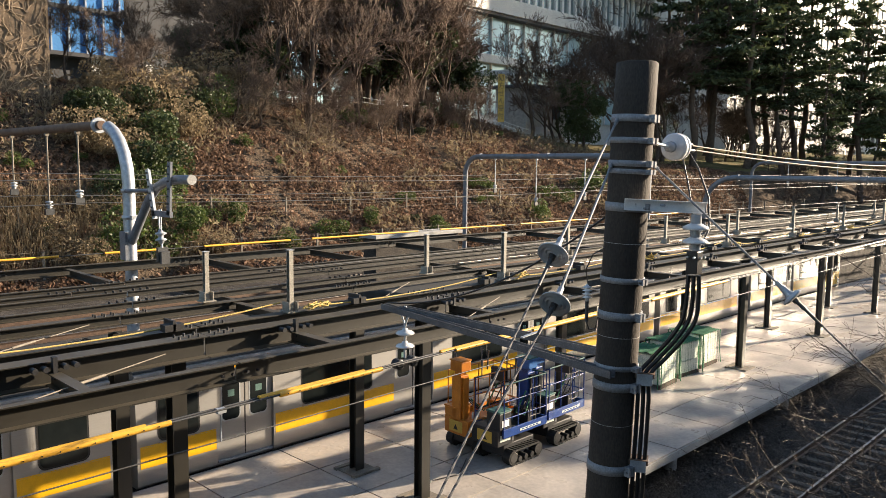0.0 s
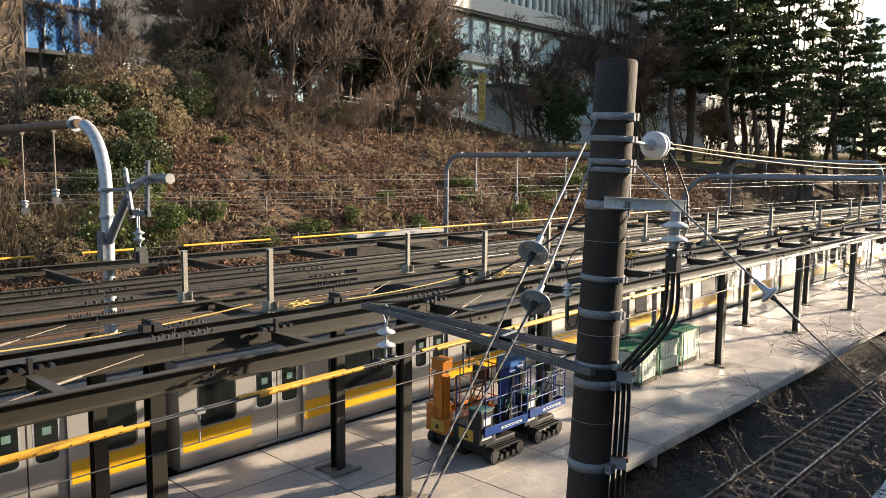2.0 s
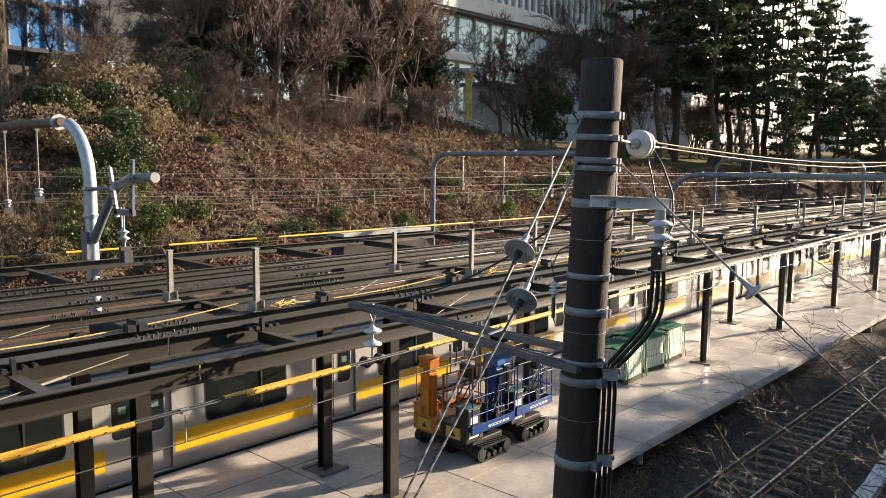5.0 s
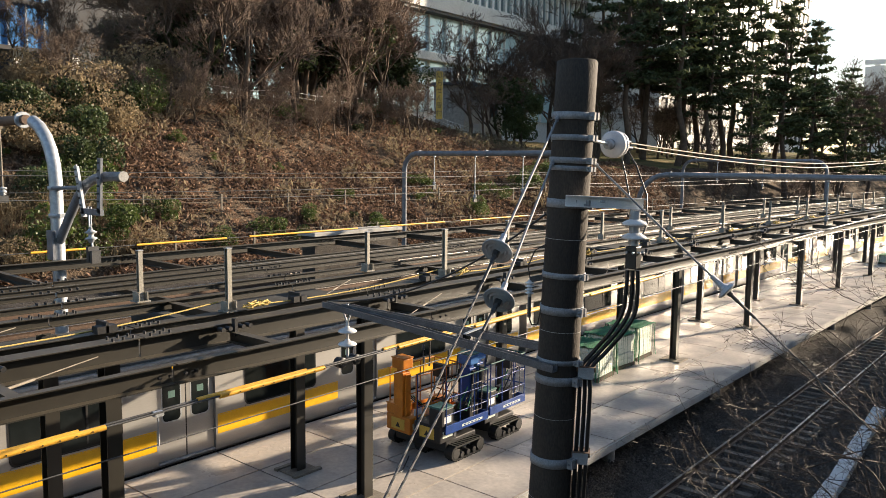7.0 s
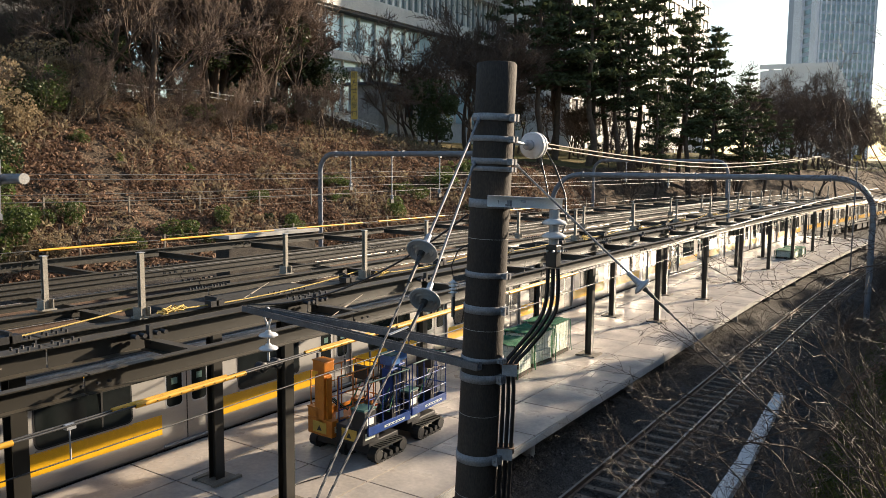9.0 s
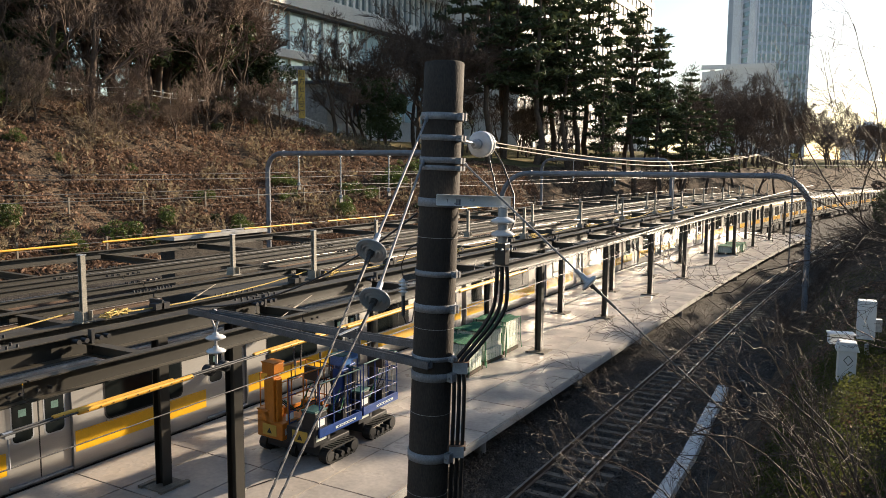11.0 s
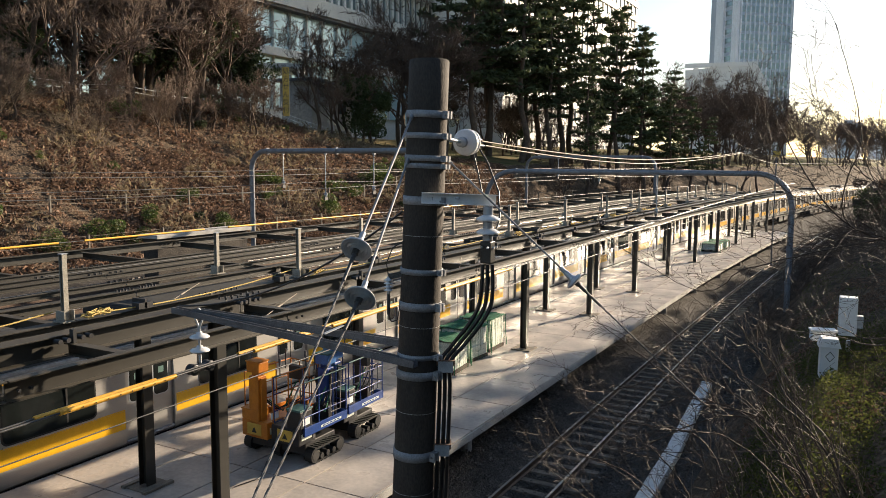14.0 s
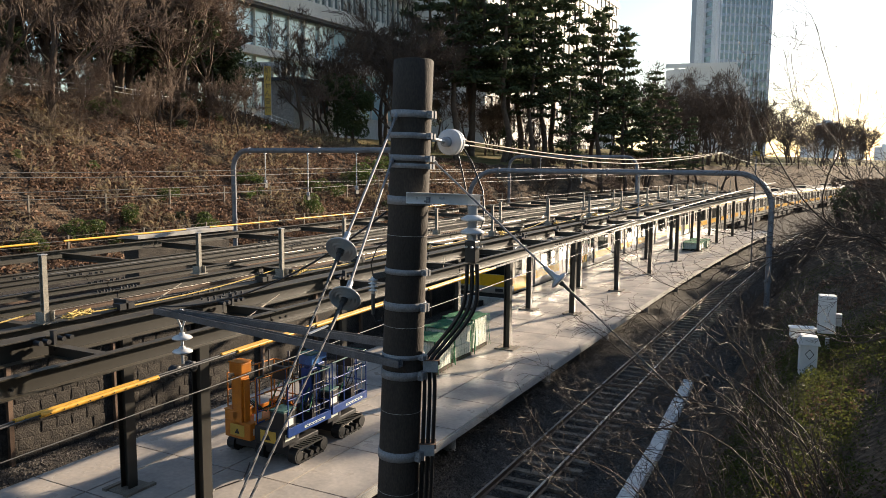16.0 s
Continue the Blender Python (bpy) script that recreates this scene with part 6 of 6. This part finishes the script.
    part("hook", MB().tube([p + Vector((0, 0, .1)), p + Vector((.05, .04, .02)), p + Vector((.02, 0, -.12)), p + Vector((0, 0, -.2))], .014, n=6).tube([p + Vector((0, 0, .1)), p + Vector((-.05, -.04, .02)), p + Vector((-.02, 0, -.12)), p + Vector((0, 0, -.2))], .014, n=6), "galv", i)
    for z in (-.26, -.44):
        part("disc", disc(aim(p + Vector((0, 0, z)), (0, 0, 1)), .95), "porcelain", i, "white porcelain disc")
    part("pin", MB().rod(p + Vector((0, 0, -.2)), p + Vector((0, 0, -.62)), .018), "galv", i)
    cl = part("clamp", MB().rod(p + Vector((0, -.16, -.68)), p + Vector((0, .16, -.68)), .05), "black", i, "dark twin wire clamp")
    for e in (-.13, .13):
        part("clamp_wheel", MB().lathe([(.025, -.05), (.07, -.06), (.075, -.03), (.055, 0), (.075, .03), (.07, .06), (.025, .05)], aim(p + Vector((0, e, -.68)), (1, 0, 0)), 16), "black", cl)


pole_fittings()


# ---------------------------------------------------------------- wires
def covered_wire(x, z, y0, y1, sleeves, label, r=.012, cover=.03, twin=.0, slope=0.0):
    for k in ((-1, 1) if twin else (0,)):
        w = line("overhead_wire", label, "wire", [(x + k * twin + bend(y), y, z + slope * (y - y0)) for y in np.linspace(y0, y1, 12)], r, "wire", group="overhead wires", steps=1)
        for a, b in sleeves:
            a2, b2 = a + .12 * k, b + .12 * k
            sl = MB().rod((x + k * twin + bend(a2), a2, z + slope * (a2 - y0)), (x + k * twin + bend(b2), b2, z + slope * (b2 - y0)), cover, n=10)
            pc = part("wire_cover", sl, "yellow_pvc", w, "yellow plastic wire cover")
            if y0 < 5 and a < 8 and x > -10:
                y = a2 + .1
                while y < b2:
                    part("rivet", rivet, "black", pc).matrix_basis = pose(x + k * twin + cover * .7, y, z + slope * (y - y0))
                    y += .16


rivet = MB().rod((0, 0, 0), (.014, 0, 0), .008, n=5).mesh("rivet")
covered_wire(-7.5, 3.36, -1.0, 76, [(-.8, 3.44), (4.77, 6.33), (7.72, 9.2), (9.5, 12.6), (13.2, 16.5)], "twin wire with yellow plastic covers beside the canopy", twin=.035, slope=.016)
for z in (3.03,):
    line("overhead_wire", "thin messenger wire beside the canopy", "wire", [(-7.5 + bend(y), y, z + .012 * y) for y in range(-2, 60, 5)], .008, "wire", group="overhead wires", steps=1)
hang = thing("wire_hanger", "small hanger clamp with a white cap", "clamp")
part("clamp", MB().box(-7.54, -7.46, 4.10, 4.20, 3.40, 3.45), "galv", hang)
part("hanger_rod", MB().rod((-7.5, 4.15, 3.38), (-7.5, 4.15, 3.07), .009), "galv", hang)
covered_wire(-19.5, 3.88, 2, 90, [(3.2, 6.6), (7.7, 9.3), (10.4, 13.2), (14.0, 18.5), (19.6, 23.2), (24.2, 29), (31, 38)], "wire with yellow covers above the upper tracks", r=.012, cover=.032)
covered_wire(-12.9, TOP + .42, 8.4, 76, [], "slack wire laid over the canopy frame", r=.012)
for x, z in ((-21.5, 5.05), (-21.6, 5.7), (-26, 5.1), (-26.1, 5.8), (-15.4, 4.6), (-6.4, 4.4)):
    if x < -20:
        line("overhead_wire", "thin overhead line above the upper tracks", "wire", [(x + bend(y), y, z) for y in (-10, 8.1, 33, 69, 100)], .012, "wire", sag=.12, group="overhead wires", steps=6)


def bracket_arm():
    """Slanted pipe arm clamped to the portal's leg, with two slotted angles that carry an insulator."""
    b = thing("pipe_bracket", "slanted pipe bracket with slotted steel angles on the portal leg", "bracket")
    y = 8.1
    elbow = [(-18.8, y, 4.2), (-18.3, y, 4.75), (-17.75, y, 5.3), (-17.35, y, 5.58), (-16.9, y, 5.72), (-16.3, y, 5.77), (-15.7, y, 5.78)]
    part("pipe", MB().tube(elbow, .105, n=14), "galv_blue", b)
    part("end_cap", MB().rod((-15.7, y, 5.78), (-15.66, y, 5.78), .112, n=14), "concrete", b, "pale round end cap")
    for z in (5.45, 4.8):
        part("clamp", MB().lathe([(.155, -.045), (.185, -.045), (.185, .045), (.155, .045)], pose(-18.9, y, z), 16).box(-18.75, -18.62, y - .06, y + .06, z - .045, z + .045), "galv", b)
    part("tie", MB().rod((-18.9, y - .12, 5.45), (-17.5, y - .12, 5.5), .045, n=8), "galv_blue", b)
    part("saddle", MB().box(-19.06, -18.74, y - .2, y - .14, 3.75, 4.45), "galv_blue", b)
    for x0, z0, x1, z1, mat in ((-17.4, 6.0, -17.1, 4.88, "galv"), (-16.28, 6.16, -16.38, 4.98, "galv_blue")):
        c = part("slotted_angle", MB().beam((x0, y - .16, z0), (x1, y - .16, z1), [(-.075, -.06), (.075, -.06), (.075, -.045), (-.06, -.045), (-.06, .06), (-.075, .06)], up=(0, 1, 0)), mat, b)
        for k in range(7):
            f = .08 + .14 * k
            p = Vector((x0, y - .225, z0)).lerp(Vector((x1, y - .225, z1)), f)
            part("bolt", MB().rod(p, p - Vector((0, .03, 0)), .022, n=6), "wire", c)
    part("cross_plate", MB().box(-17.2, -16.3, y - .22, y - .14, 4.93, 5.06), "galv_blue", b)
    i = thing("hanging_insulator", "grey insulator string under the pipe bracket", "insulator")
    q = Vector((-16.86, y - .18, 4.95))
    part("rod", MB().rod(q + Vector((-.06, 0, .15)), q + Vector((-.04, 0, -.35)), .018).rod(q + Vector((.06, 0, .15)), q + Vector((.04, 0, -.35)), .018).rod(q + Vector((0, 0, -.3)), q + Vector((.1, 0, -1.0)), .025), "galv", i)
    part("insulator_body", shed_stack(q - Vector((0, 0, .33)), (.1, 0, -1), 2, .13, .14), "porcelain_grey", i)
    part("wire_clamp", MB().box(q.x + .02, q.x + .12, q.y - .12, q.y + .12, q.z - 1.05, q.z - .72).box(q.x + .14, q.x + .24, q.y - .1, q.y + .1, q.z - 1.08, q.z - .8), "wire", i, "dark wire clamp")


bracket_arm()


# ---------------------------------------------------------------- work platforms, pallets, cabinets
def crawler(name, label, frame_mat, tower_mat, place, tower_side=1, height=1.0):
    """A small tracked lift: two crawler tracks, chassis, mast and guarded basket; it faces +y."""
    th = thing(name, label, "work platform", "tracked work platforms", m=place)
    for s in (-1, 1):
        L, r = .40, .15
        path = [(L * (1 if k < 9 else -1) + r * math.cos(a), .17 + r * math.sin(a)) for k, a in [(k, -math.pi / 2 + math.pi * k / 8) for k in range(9)] + [(k + 9, math.pi / 2 + math.pi * k / 8) for k in range(9)]]
        inner = [(y * .93, .17 + (z - .17) * .8) for y, z in path]
        n = len(path)
        x0, x1 = s * .42 - .10, s * .42 + .10
        vs = [(x, y, z) for x in (x0, x1) for y, z in path] + [(x, y, z) for x in (x0, x1) for y, z in inner]
        fs = [(i, (i + 1) % n, n + (i + 1) % n, n + i) for i in range(n)] + [(2 * n + i, 3 * n + i, 3 * n + (i + 1) % n, 2 * n + (i + 1) % n) for i in range(n)]
        fs += [(i, 2 * n + i, 2 * n + (i + 1) % n, (i + 1) % n) for i in range(n)] + [(n + i, n + (i + 1) % n, 3 * n + (i + 1) % n, 3 * n + i) for i in range(n)]
        belt = MB().add(vs, fs)
        tr = part("crawler_track", belt, "rubber", th, "black rubber crawler track")
        for k in range(9):
            y = -.40 + k * .1
            part("track_pad", MB().box(x0, x1, y - .025, y + .025, .318, .338), "rubber", tr)
            part("track_pad", MB().box(x0, x1, y - .025, y + .025, .0, .021), "rubber", tr)
        for y in (-.4, -.2, 0, .2, .4):
            part("roller", MB().rod((x0 + .02, y, .11 if abs(y) < .3 else .17), (x1 + .006, y, .11 if abs(y) < .3 else .17), .06 if abs(y) < .3 else .11, n=12), "under", tr)
    part("chassis", MB().box(-.32, .32, -.5, .5, .16, .42), "black", th, bevel=.02)
    dark = frame_mat != "orange"
    my = -.62 * tower_side
    part("battery_box", MB().box(-.36, .36, -.74, -.2, .42, .78), "black" if dark else "orange", th, bevel=.02)
    part("power_pack", MB().box(.05, .40, -.74, -.36, .78, 1.14) if dark else MB().box(-.36, .0, -.74, -.3, .78, .98), "black" if dark else "orange", th, bevel=.02)
    part("pack_lid", MB().box(.04, .41, -.75, -.35, 1.14, 1.18) if dark else MB().box(-.37, .01, -.75, -.29, .98, 1.01), "teal" if dark else "orange", th, bevel=.008)
    part("label_plate", MB().box(.401, .405, -.66, -.44, .84, .98), "white", th, "white rating plate")
    part("label_plate", MB().box(.361, .365, -.66, -.34, .52, .66), "wrap", th, "pale data plate")
    part("warning_plate", MB().box(-.2, .2, -.746, -.742, .48, .72), "sign", th, "yellow warning plate")
    part("warning_mark", MB().add([(-.07, -.748, .53), (.07, -.748, .53), (0, -.748, .65)], [(0, 1, 2)]), "black", th, "black triangle mark")
    part("basket_floor", MB().box(-.40, .40, -.62, .80, .60, .66), "black" if dark else frame_mat, th, bevel=.006)
    for x0, x1, y0, y1 in ((-.42, .42, .78, .82), (.38, .42, -.62, .78), (-.42, -.38, -.62, .78)):
        part("toe_board", MB().box(x0, x1, y0, y1, .60, .78), frame_mat, th, bevel=.004)
    part("name_strip", MB().box(.421, .424, -.1, .6, .655, .705), "wrap", th, "pale strip with a line of writing")
    for k in range(5):
        part("writing", MB().box(.4245, .426, -.04 + k * .12, .04 + k * .12, .668, .692), "blue", th, "small blue bar of writing")
    part("mast", MB().box(-.13, .13, my - .12, my + .12, .42, 1.72 * height), tower_mat, th, bevel=.015)
    part("mast_inner", MB().box(-.09, .09, my - .08, my + .08, 1.72 * height, 1.86 * height), tower_mat, th, bevel=.01)
    part("mast_head", MB().box(-.17, .17, my - .15, my + .15, 1.80 * height, 2.02 * height), "blue_light" if dark else tower_mat, th, bevel=.02)
    part("head_cover", MB().box(-.18, .18, my - .16, my + .16, 2.02 * height, 2.045 * height), "teal" if dark else tower_mat, th)
    for x in (-.165, .165):
        part("mast_channel", MB().box(x - .022, x + .022, my - .07, my + .07, .5, 1.68 * height), "black" if dark else tower_mat, th)
    for k in range(6):
        part("mast_plate", MB().box(-.10, .02, my + .121, my + .125, .95 + k * .12, 1.03 + k * .12), "wrap" if k % 3 else "white", th, "small pale notice")
    for x in (-.4, .4):
        for y in (-.6, -.14, .33, .8):
            part("guard_post", MB().rod((x, y, .64), (x, y, 1.72 * height), .014, n=8), frame_mat, th)
        for z, mat in ((1.0, frame_mat), (1.36, frame_mat), (1.72, "teal" if dark else frame_mat)):
            part("guard_rail", MB().rod((x, -.6, z * height), (x, .8, z * height), .017 if z > 1.5 else .012, n=8), mat, th)
    for x in (-.14, .14):
        part("guard_post", MB().rod((x, .8, .64), (x, .8, 1.72 * height), .012, n=8), frame_mat, th)
    for z in (1.0, 1.36, 1.72):
        part("guard_rail", MB().rod((-.4, .8, z * height), (.4, .8, z * height), .016, n=8), "teal" if dark and z > 1.5 else frame_mat, th)
    part("gate_frame", MB().tube([(.43, .2, .9), (.43, .2, 1.5), (.43, .55, 1.5), (.43, .55, .9), (.43, .2, .9)], .012, n=6), "arm_steel", th, "small hinged gate frame")
    part("control_box", MB().box(-.3, .1, .62, .76, 1.32 * height, 1.62 * height), "black", th, bevel=.015)
    part("document_plate", MB().box(.03, .12, my + .121, my + .125, 1.2, 1.5), "white", th)
    for k in range(3):
        y = .15 + .22 * k
        part("hose", MB().tube([(.2 - .1 * k, -.5 * tower_side, 1.2 * height), (.3 - .1 * k, -.2 * tower_side, .9), (.25, y - .2, 1.0), (.36, y, 1.45 * height)], .014, n=6), "rubber" if k else "green_net", th, "looped hose")
    part("tool_box", MB().box(-.1, .3, .3, .6, .66, .98), "black" if frame_mat == "blue" else "orange", th, bevel=.015)
    part("vent_grille", MB().box(.361, .366, -.3, -.22, .48, .74), "arm_steel", th)
    for y in (-.42, .4):
        part("stack_light", MB().rod((-.38, y, 1.72 * height), (-.38, y, 2.0 * height), .012, n=6).rod((-.38, y, 1.95 * height), (-.38, y, 2.08 * height), .026, n=8), "arm_steel", th)
    part("aerial", MB().rod((.1, .1, 1.72 * height), (.12, .1, 2.15 * height), .018, n=6), "wire", th)
    return th


crawler("tracked_lift", "orange tracked personnel lift parked on the platform", "orange", "orange", pose(-10.98, 12.35, 0, 0, 0, -3), 1, 1.0)
crawler("tracked_lift", "blue tracked personnel lift with steel guard rails", "blue", "blue", pose(-10.2, 12.35, 0, 0, 0, 0), -1, 1.0)
crawler("tracked_lift", "blue and black tracked personnel lift with raised basket rails", "blue", "blue", pose(-10.3, 13.95, 0, 0, 0, 2), 1, 1.02)
line("power_lead", "thin black power lead lying on the deck", "cable", [(-10.6, 11.5, .02), (-10.4, 11.2, .015), (-10.15, 10.8, .015), (-10.3, 10.2, .015), (-10.1, 9.7, .015)], .012, "cable", group="leads", steps=4)


def net_pallet(place, sx, sy, h, seed):
    rng = random.Random(seed)
    th = thing("netted_pallet", "stack of pale panels under green netting on the deck", "pallet", "netted pallets", m=place)
    for k in range(3):
        part("runner", MB().box(-sx / 2 + .02 + k * (sx - .14) / 2, -sx / 2 + .12 + k * (sx - .14) / 2, -sy / 2, sy / 2, 0, .1), "bark", th)
    n = 5
    for k in range(n):
        o = rng.uniform(-.02, .02)
        part("panel", MB().box(-sx / 2 + .05 + o, sx / 2 - .05 + o, -sy / 2 + .05, sy / 2 - .05, .1 + k * (h - .12) / n + .008, .1 + (k + 1) * (h - .12) / n), "wrap", th, bevel=.006)
    # draped net: loose strands on the sides and a crumpled top
    net = MB()
    m = 14
    g = [[Vector(((i / m - .5) * (sx + .06), (j / m - .5) * (sy + .06), h + .02 + .08 * abs(noise.noise((i * .7, j * .6, seed)))))for j in range(m + 1)] for i in range(m + 1)]
    vs = [p for r in g for p in r]
    net.add(vs, [(i * (m + 1) + j, (i + 1) * (m + 1) + j, (i + 1) * (m + 1) + j + 1, i * (m + 1) + j + 1) for i in range(m) for j in range(m)], True)
    part("net_top", net, "green_net", th, "crumpled green net")
    side = MB()
    for k in range(40):
        u = k / 40 * 4
        e, f = int(u), u - int(u)
        c = [(-.5, -.5), (.5, -.5), (.5, .5), (-.5, .5), (-.5, -.5)]
        x = (c[e][0] + (c[e + 1][0] - c[e][0]) * f) * (sx + .05)
        y = (c[e][1] + (c[e + 1][1] - c[e][1]) * f) * (sy + .05)
        w = .005 if 0.10 < f < .90 else .028
        side.tube([(x, y, h + .03), (x * 1.02 + rng.gauss(0, .02), y * 1.02 + rng.gauss(0, .02), h * .5), (x * (1.03 + rng.random() * .06), y * (1.03 + rng.random() * .06), .02)], w * rng.uniform(.3, .9), n=4, cap=False)
    part("net_sides", side, "green_net", th, "hanging green net folds")
    return th


net_pallet(pose(-10.95, 19.7, 0, 0, 0, 4), 1.1, 1.15, .95, 1)
net_pallet(pose(-11.1, 21.25, 0, 0, 0, -3), 1.1, 1.2, 1.0, 2)
net_pallet(pose(-11.2, 22.75, 0, 0, 0, 2), 1.1, 1.2, 1.05, 3)
for k in range(2):
    net_pallet(pose(-10.4 + bend(58 + 2 * k), 57.5 + 2.2 * k, 0, 0, 0, 5 * k), 1.3, 1.5, .55, 10 + k)


def cabinets():
    a = thing("signal_cabinet", "white trackside signal cabinet with a hooded lid", "cabinet", "signal cabinets", m=pose(-.72, 19.0, ground_z(-.72, 19) - .05, 0, 0, 8) @ Matrix.Diagonal((.84, .84, 1, 1)))
    h = 2.28 - (ground_z(-.72, 19) - .05)
    part("case", MB().box(-.22, .22, -.2, .2, .0, h - .18), "white", a, bevel=.015)
    part("lid", MB().add([(-.28, -.26, h - .2), (.28, -.26, h - .2), (.28, .26, h - .2), (-.28, .26, h - .2), (-.2, -.24, h), (.2, -.24, h), (.2, .24, h), (-.2, .24, h)], [(0, 3, 2, 1), (4, 5, 6, 7), (0, 1, 5, 4), (1, 2, 6, 5), (2, 3, 7, 6), (3, 0, 4, 7)]), "white", a, "overhanging white lid", bevel=.01)
    f = thing("junction_box", "flat white junction box on a short post", "box", "signal cabinets", m=pose(-.86, 19.9, ground_z(-.86, 19.9), 0, 0, 14))
    hb = 2.28 - ground_z(-.86, 19.9)
    part("case", MB().box(-.3, .22, -.14, .14, hb - .26, hb - .03), "white", f, bevel=.015)
    part("hood", MB().box(-.33, .25, -.18, .16, hb - .03, hb + .01), "white", f, "flat hood", bevel=.008)
    part("post", MB().rod((0, 0, -.1), (0, 0, hb - .26), .05), "galv", f)
    em = MB()
    for k in range(4):
        q = pose(.02, -.203, h * .55, 0, 90 * k + 45, 0)
        em.box(.07, .085, -.004, .004, -.08, .08, q)
    part("emblem", em, "black", a, "small black diamond mark")
    b = thing("signal_cabinet", "taller white trackside box on a post behind the cabinet", "cabinet", "signal cabinets", m=pose(-.42, 21.2, ground_z(-.42, 21.2) - .05, 0, 0, 5))
    h = 2.9 - (ground_z(-.42, 21.2) - .05)
    part("case", MB().box(-.2, .2, -.18, .18, h - .95, h), "white", b, bevel=.02)
    part("post", MB().rod((.05, .05, 0), (.05, .05, h - 1.1), .05), "galv", b)
    part("side_box", MB().box(.2, .34, -.1, .1, h - .75, h - .45), "galv", b)
    c = thing("cable_trough", "pale concrete cable trough along the track", "cable trough")
    bends = [Vector((-4.0, 11.0, 0)), Vector((-4.2, 19.6, 0)), Vector((-4.35, 22.2, 0)), Vector((-4.6, 26.7, 0))]
    rng = random.Random(14)
    for p, q in zip(bends, bends[1:]):
        n = round((q - p).length / .62)
        turn = -math.degrees(math.atan2(q.x - p.x, q.y - p.y))
        for i in range(n):
            o = p.lerp(q, (i + .5) / n)
            h = (q - p).length / n / 2 - .008
            lid = part("trough_lid", MB().box(-.17, .17, -h, h, .0, .22), "trough", c)
            lid.matrix_basis = pose(o.x + rng.uniform(-.012, .012), o.y, BED + rng.uniform(-.006, .008), rng.uniform(-.5, .5), rng.uniform(-1, 1), turn + rng.uniform(-1, 1))
    l = thing("marker_lamp", "small black marker lamp at the trough end", "lamp", m=pose(-3.95, 26.3, BED))
    part("post", MB().rod((0, 0, -.05), (0, 0, .35), .04), "black", l)
    part("head", MB().rod((0, -.12, .45), (0, .12, .45), .13, n=14), "black", l)
    w = thing("warning_sign", "small orange sign on a pole over the far track", "sign")
    part("plate", MB().box(-6.4, -5.9, 59.9, 59.95, 6.75, 7.15), "sign", w)
    part("pole", MB().rod((-6.15, 60, -1.4), (-6.15, 60, 7.1), .05), "galv_blue", w)


M["trough"] = material("pale_concrete_lid", (0.74, 0.74, 0.72), (0.62, 0.62, 0.60), rough=0.85, vary=0.12)
cabinets()


# ---------------------------------------------------------------- what moves
def motions():
    for k, car in enumerate(cars):
        rows = []
        for t, gone in RUN:
            y = GAP0 + (1.5 - k) * CAR + gone
            a, b = y - 6.8, y + 6.8
            rows.append((t, pose(TRACK_X + (bend(a) + bend(b)) / 2, y, 0, 0, 0, -math.degrees(math.atan2(bend(b) - bend(a), b - a)))))
        walk(car, rows)


motions()
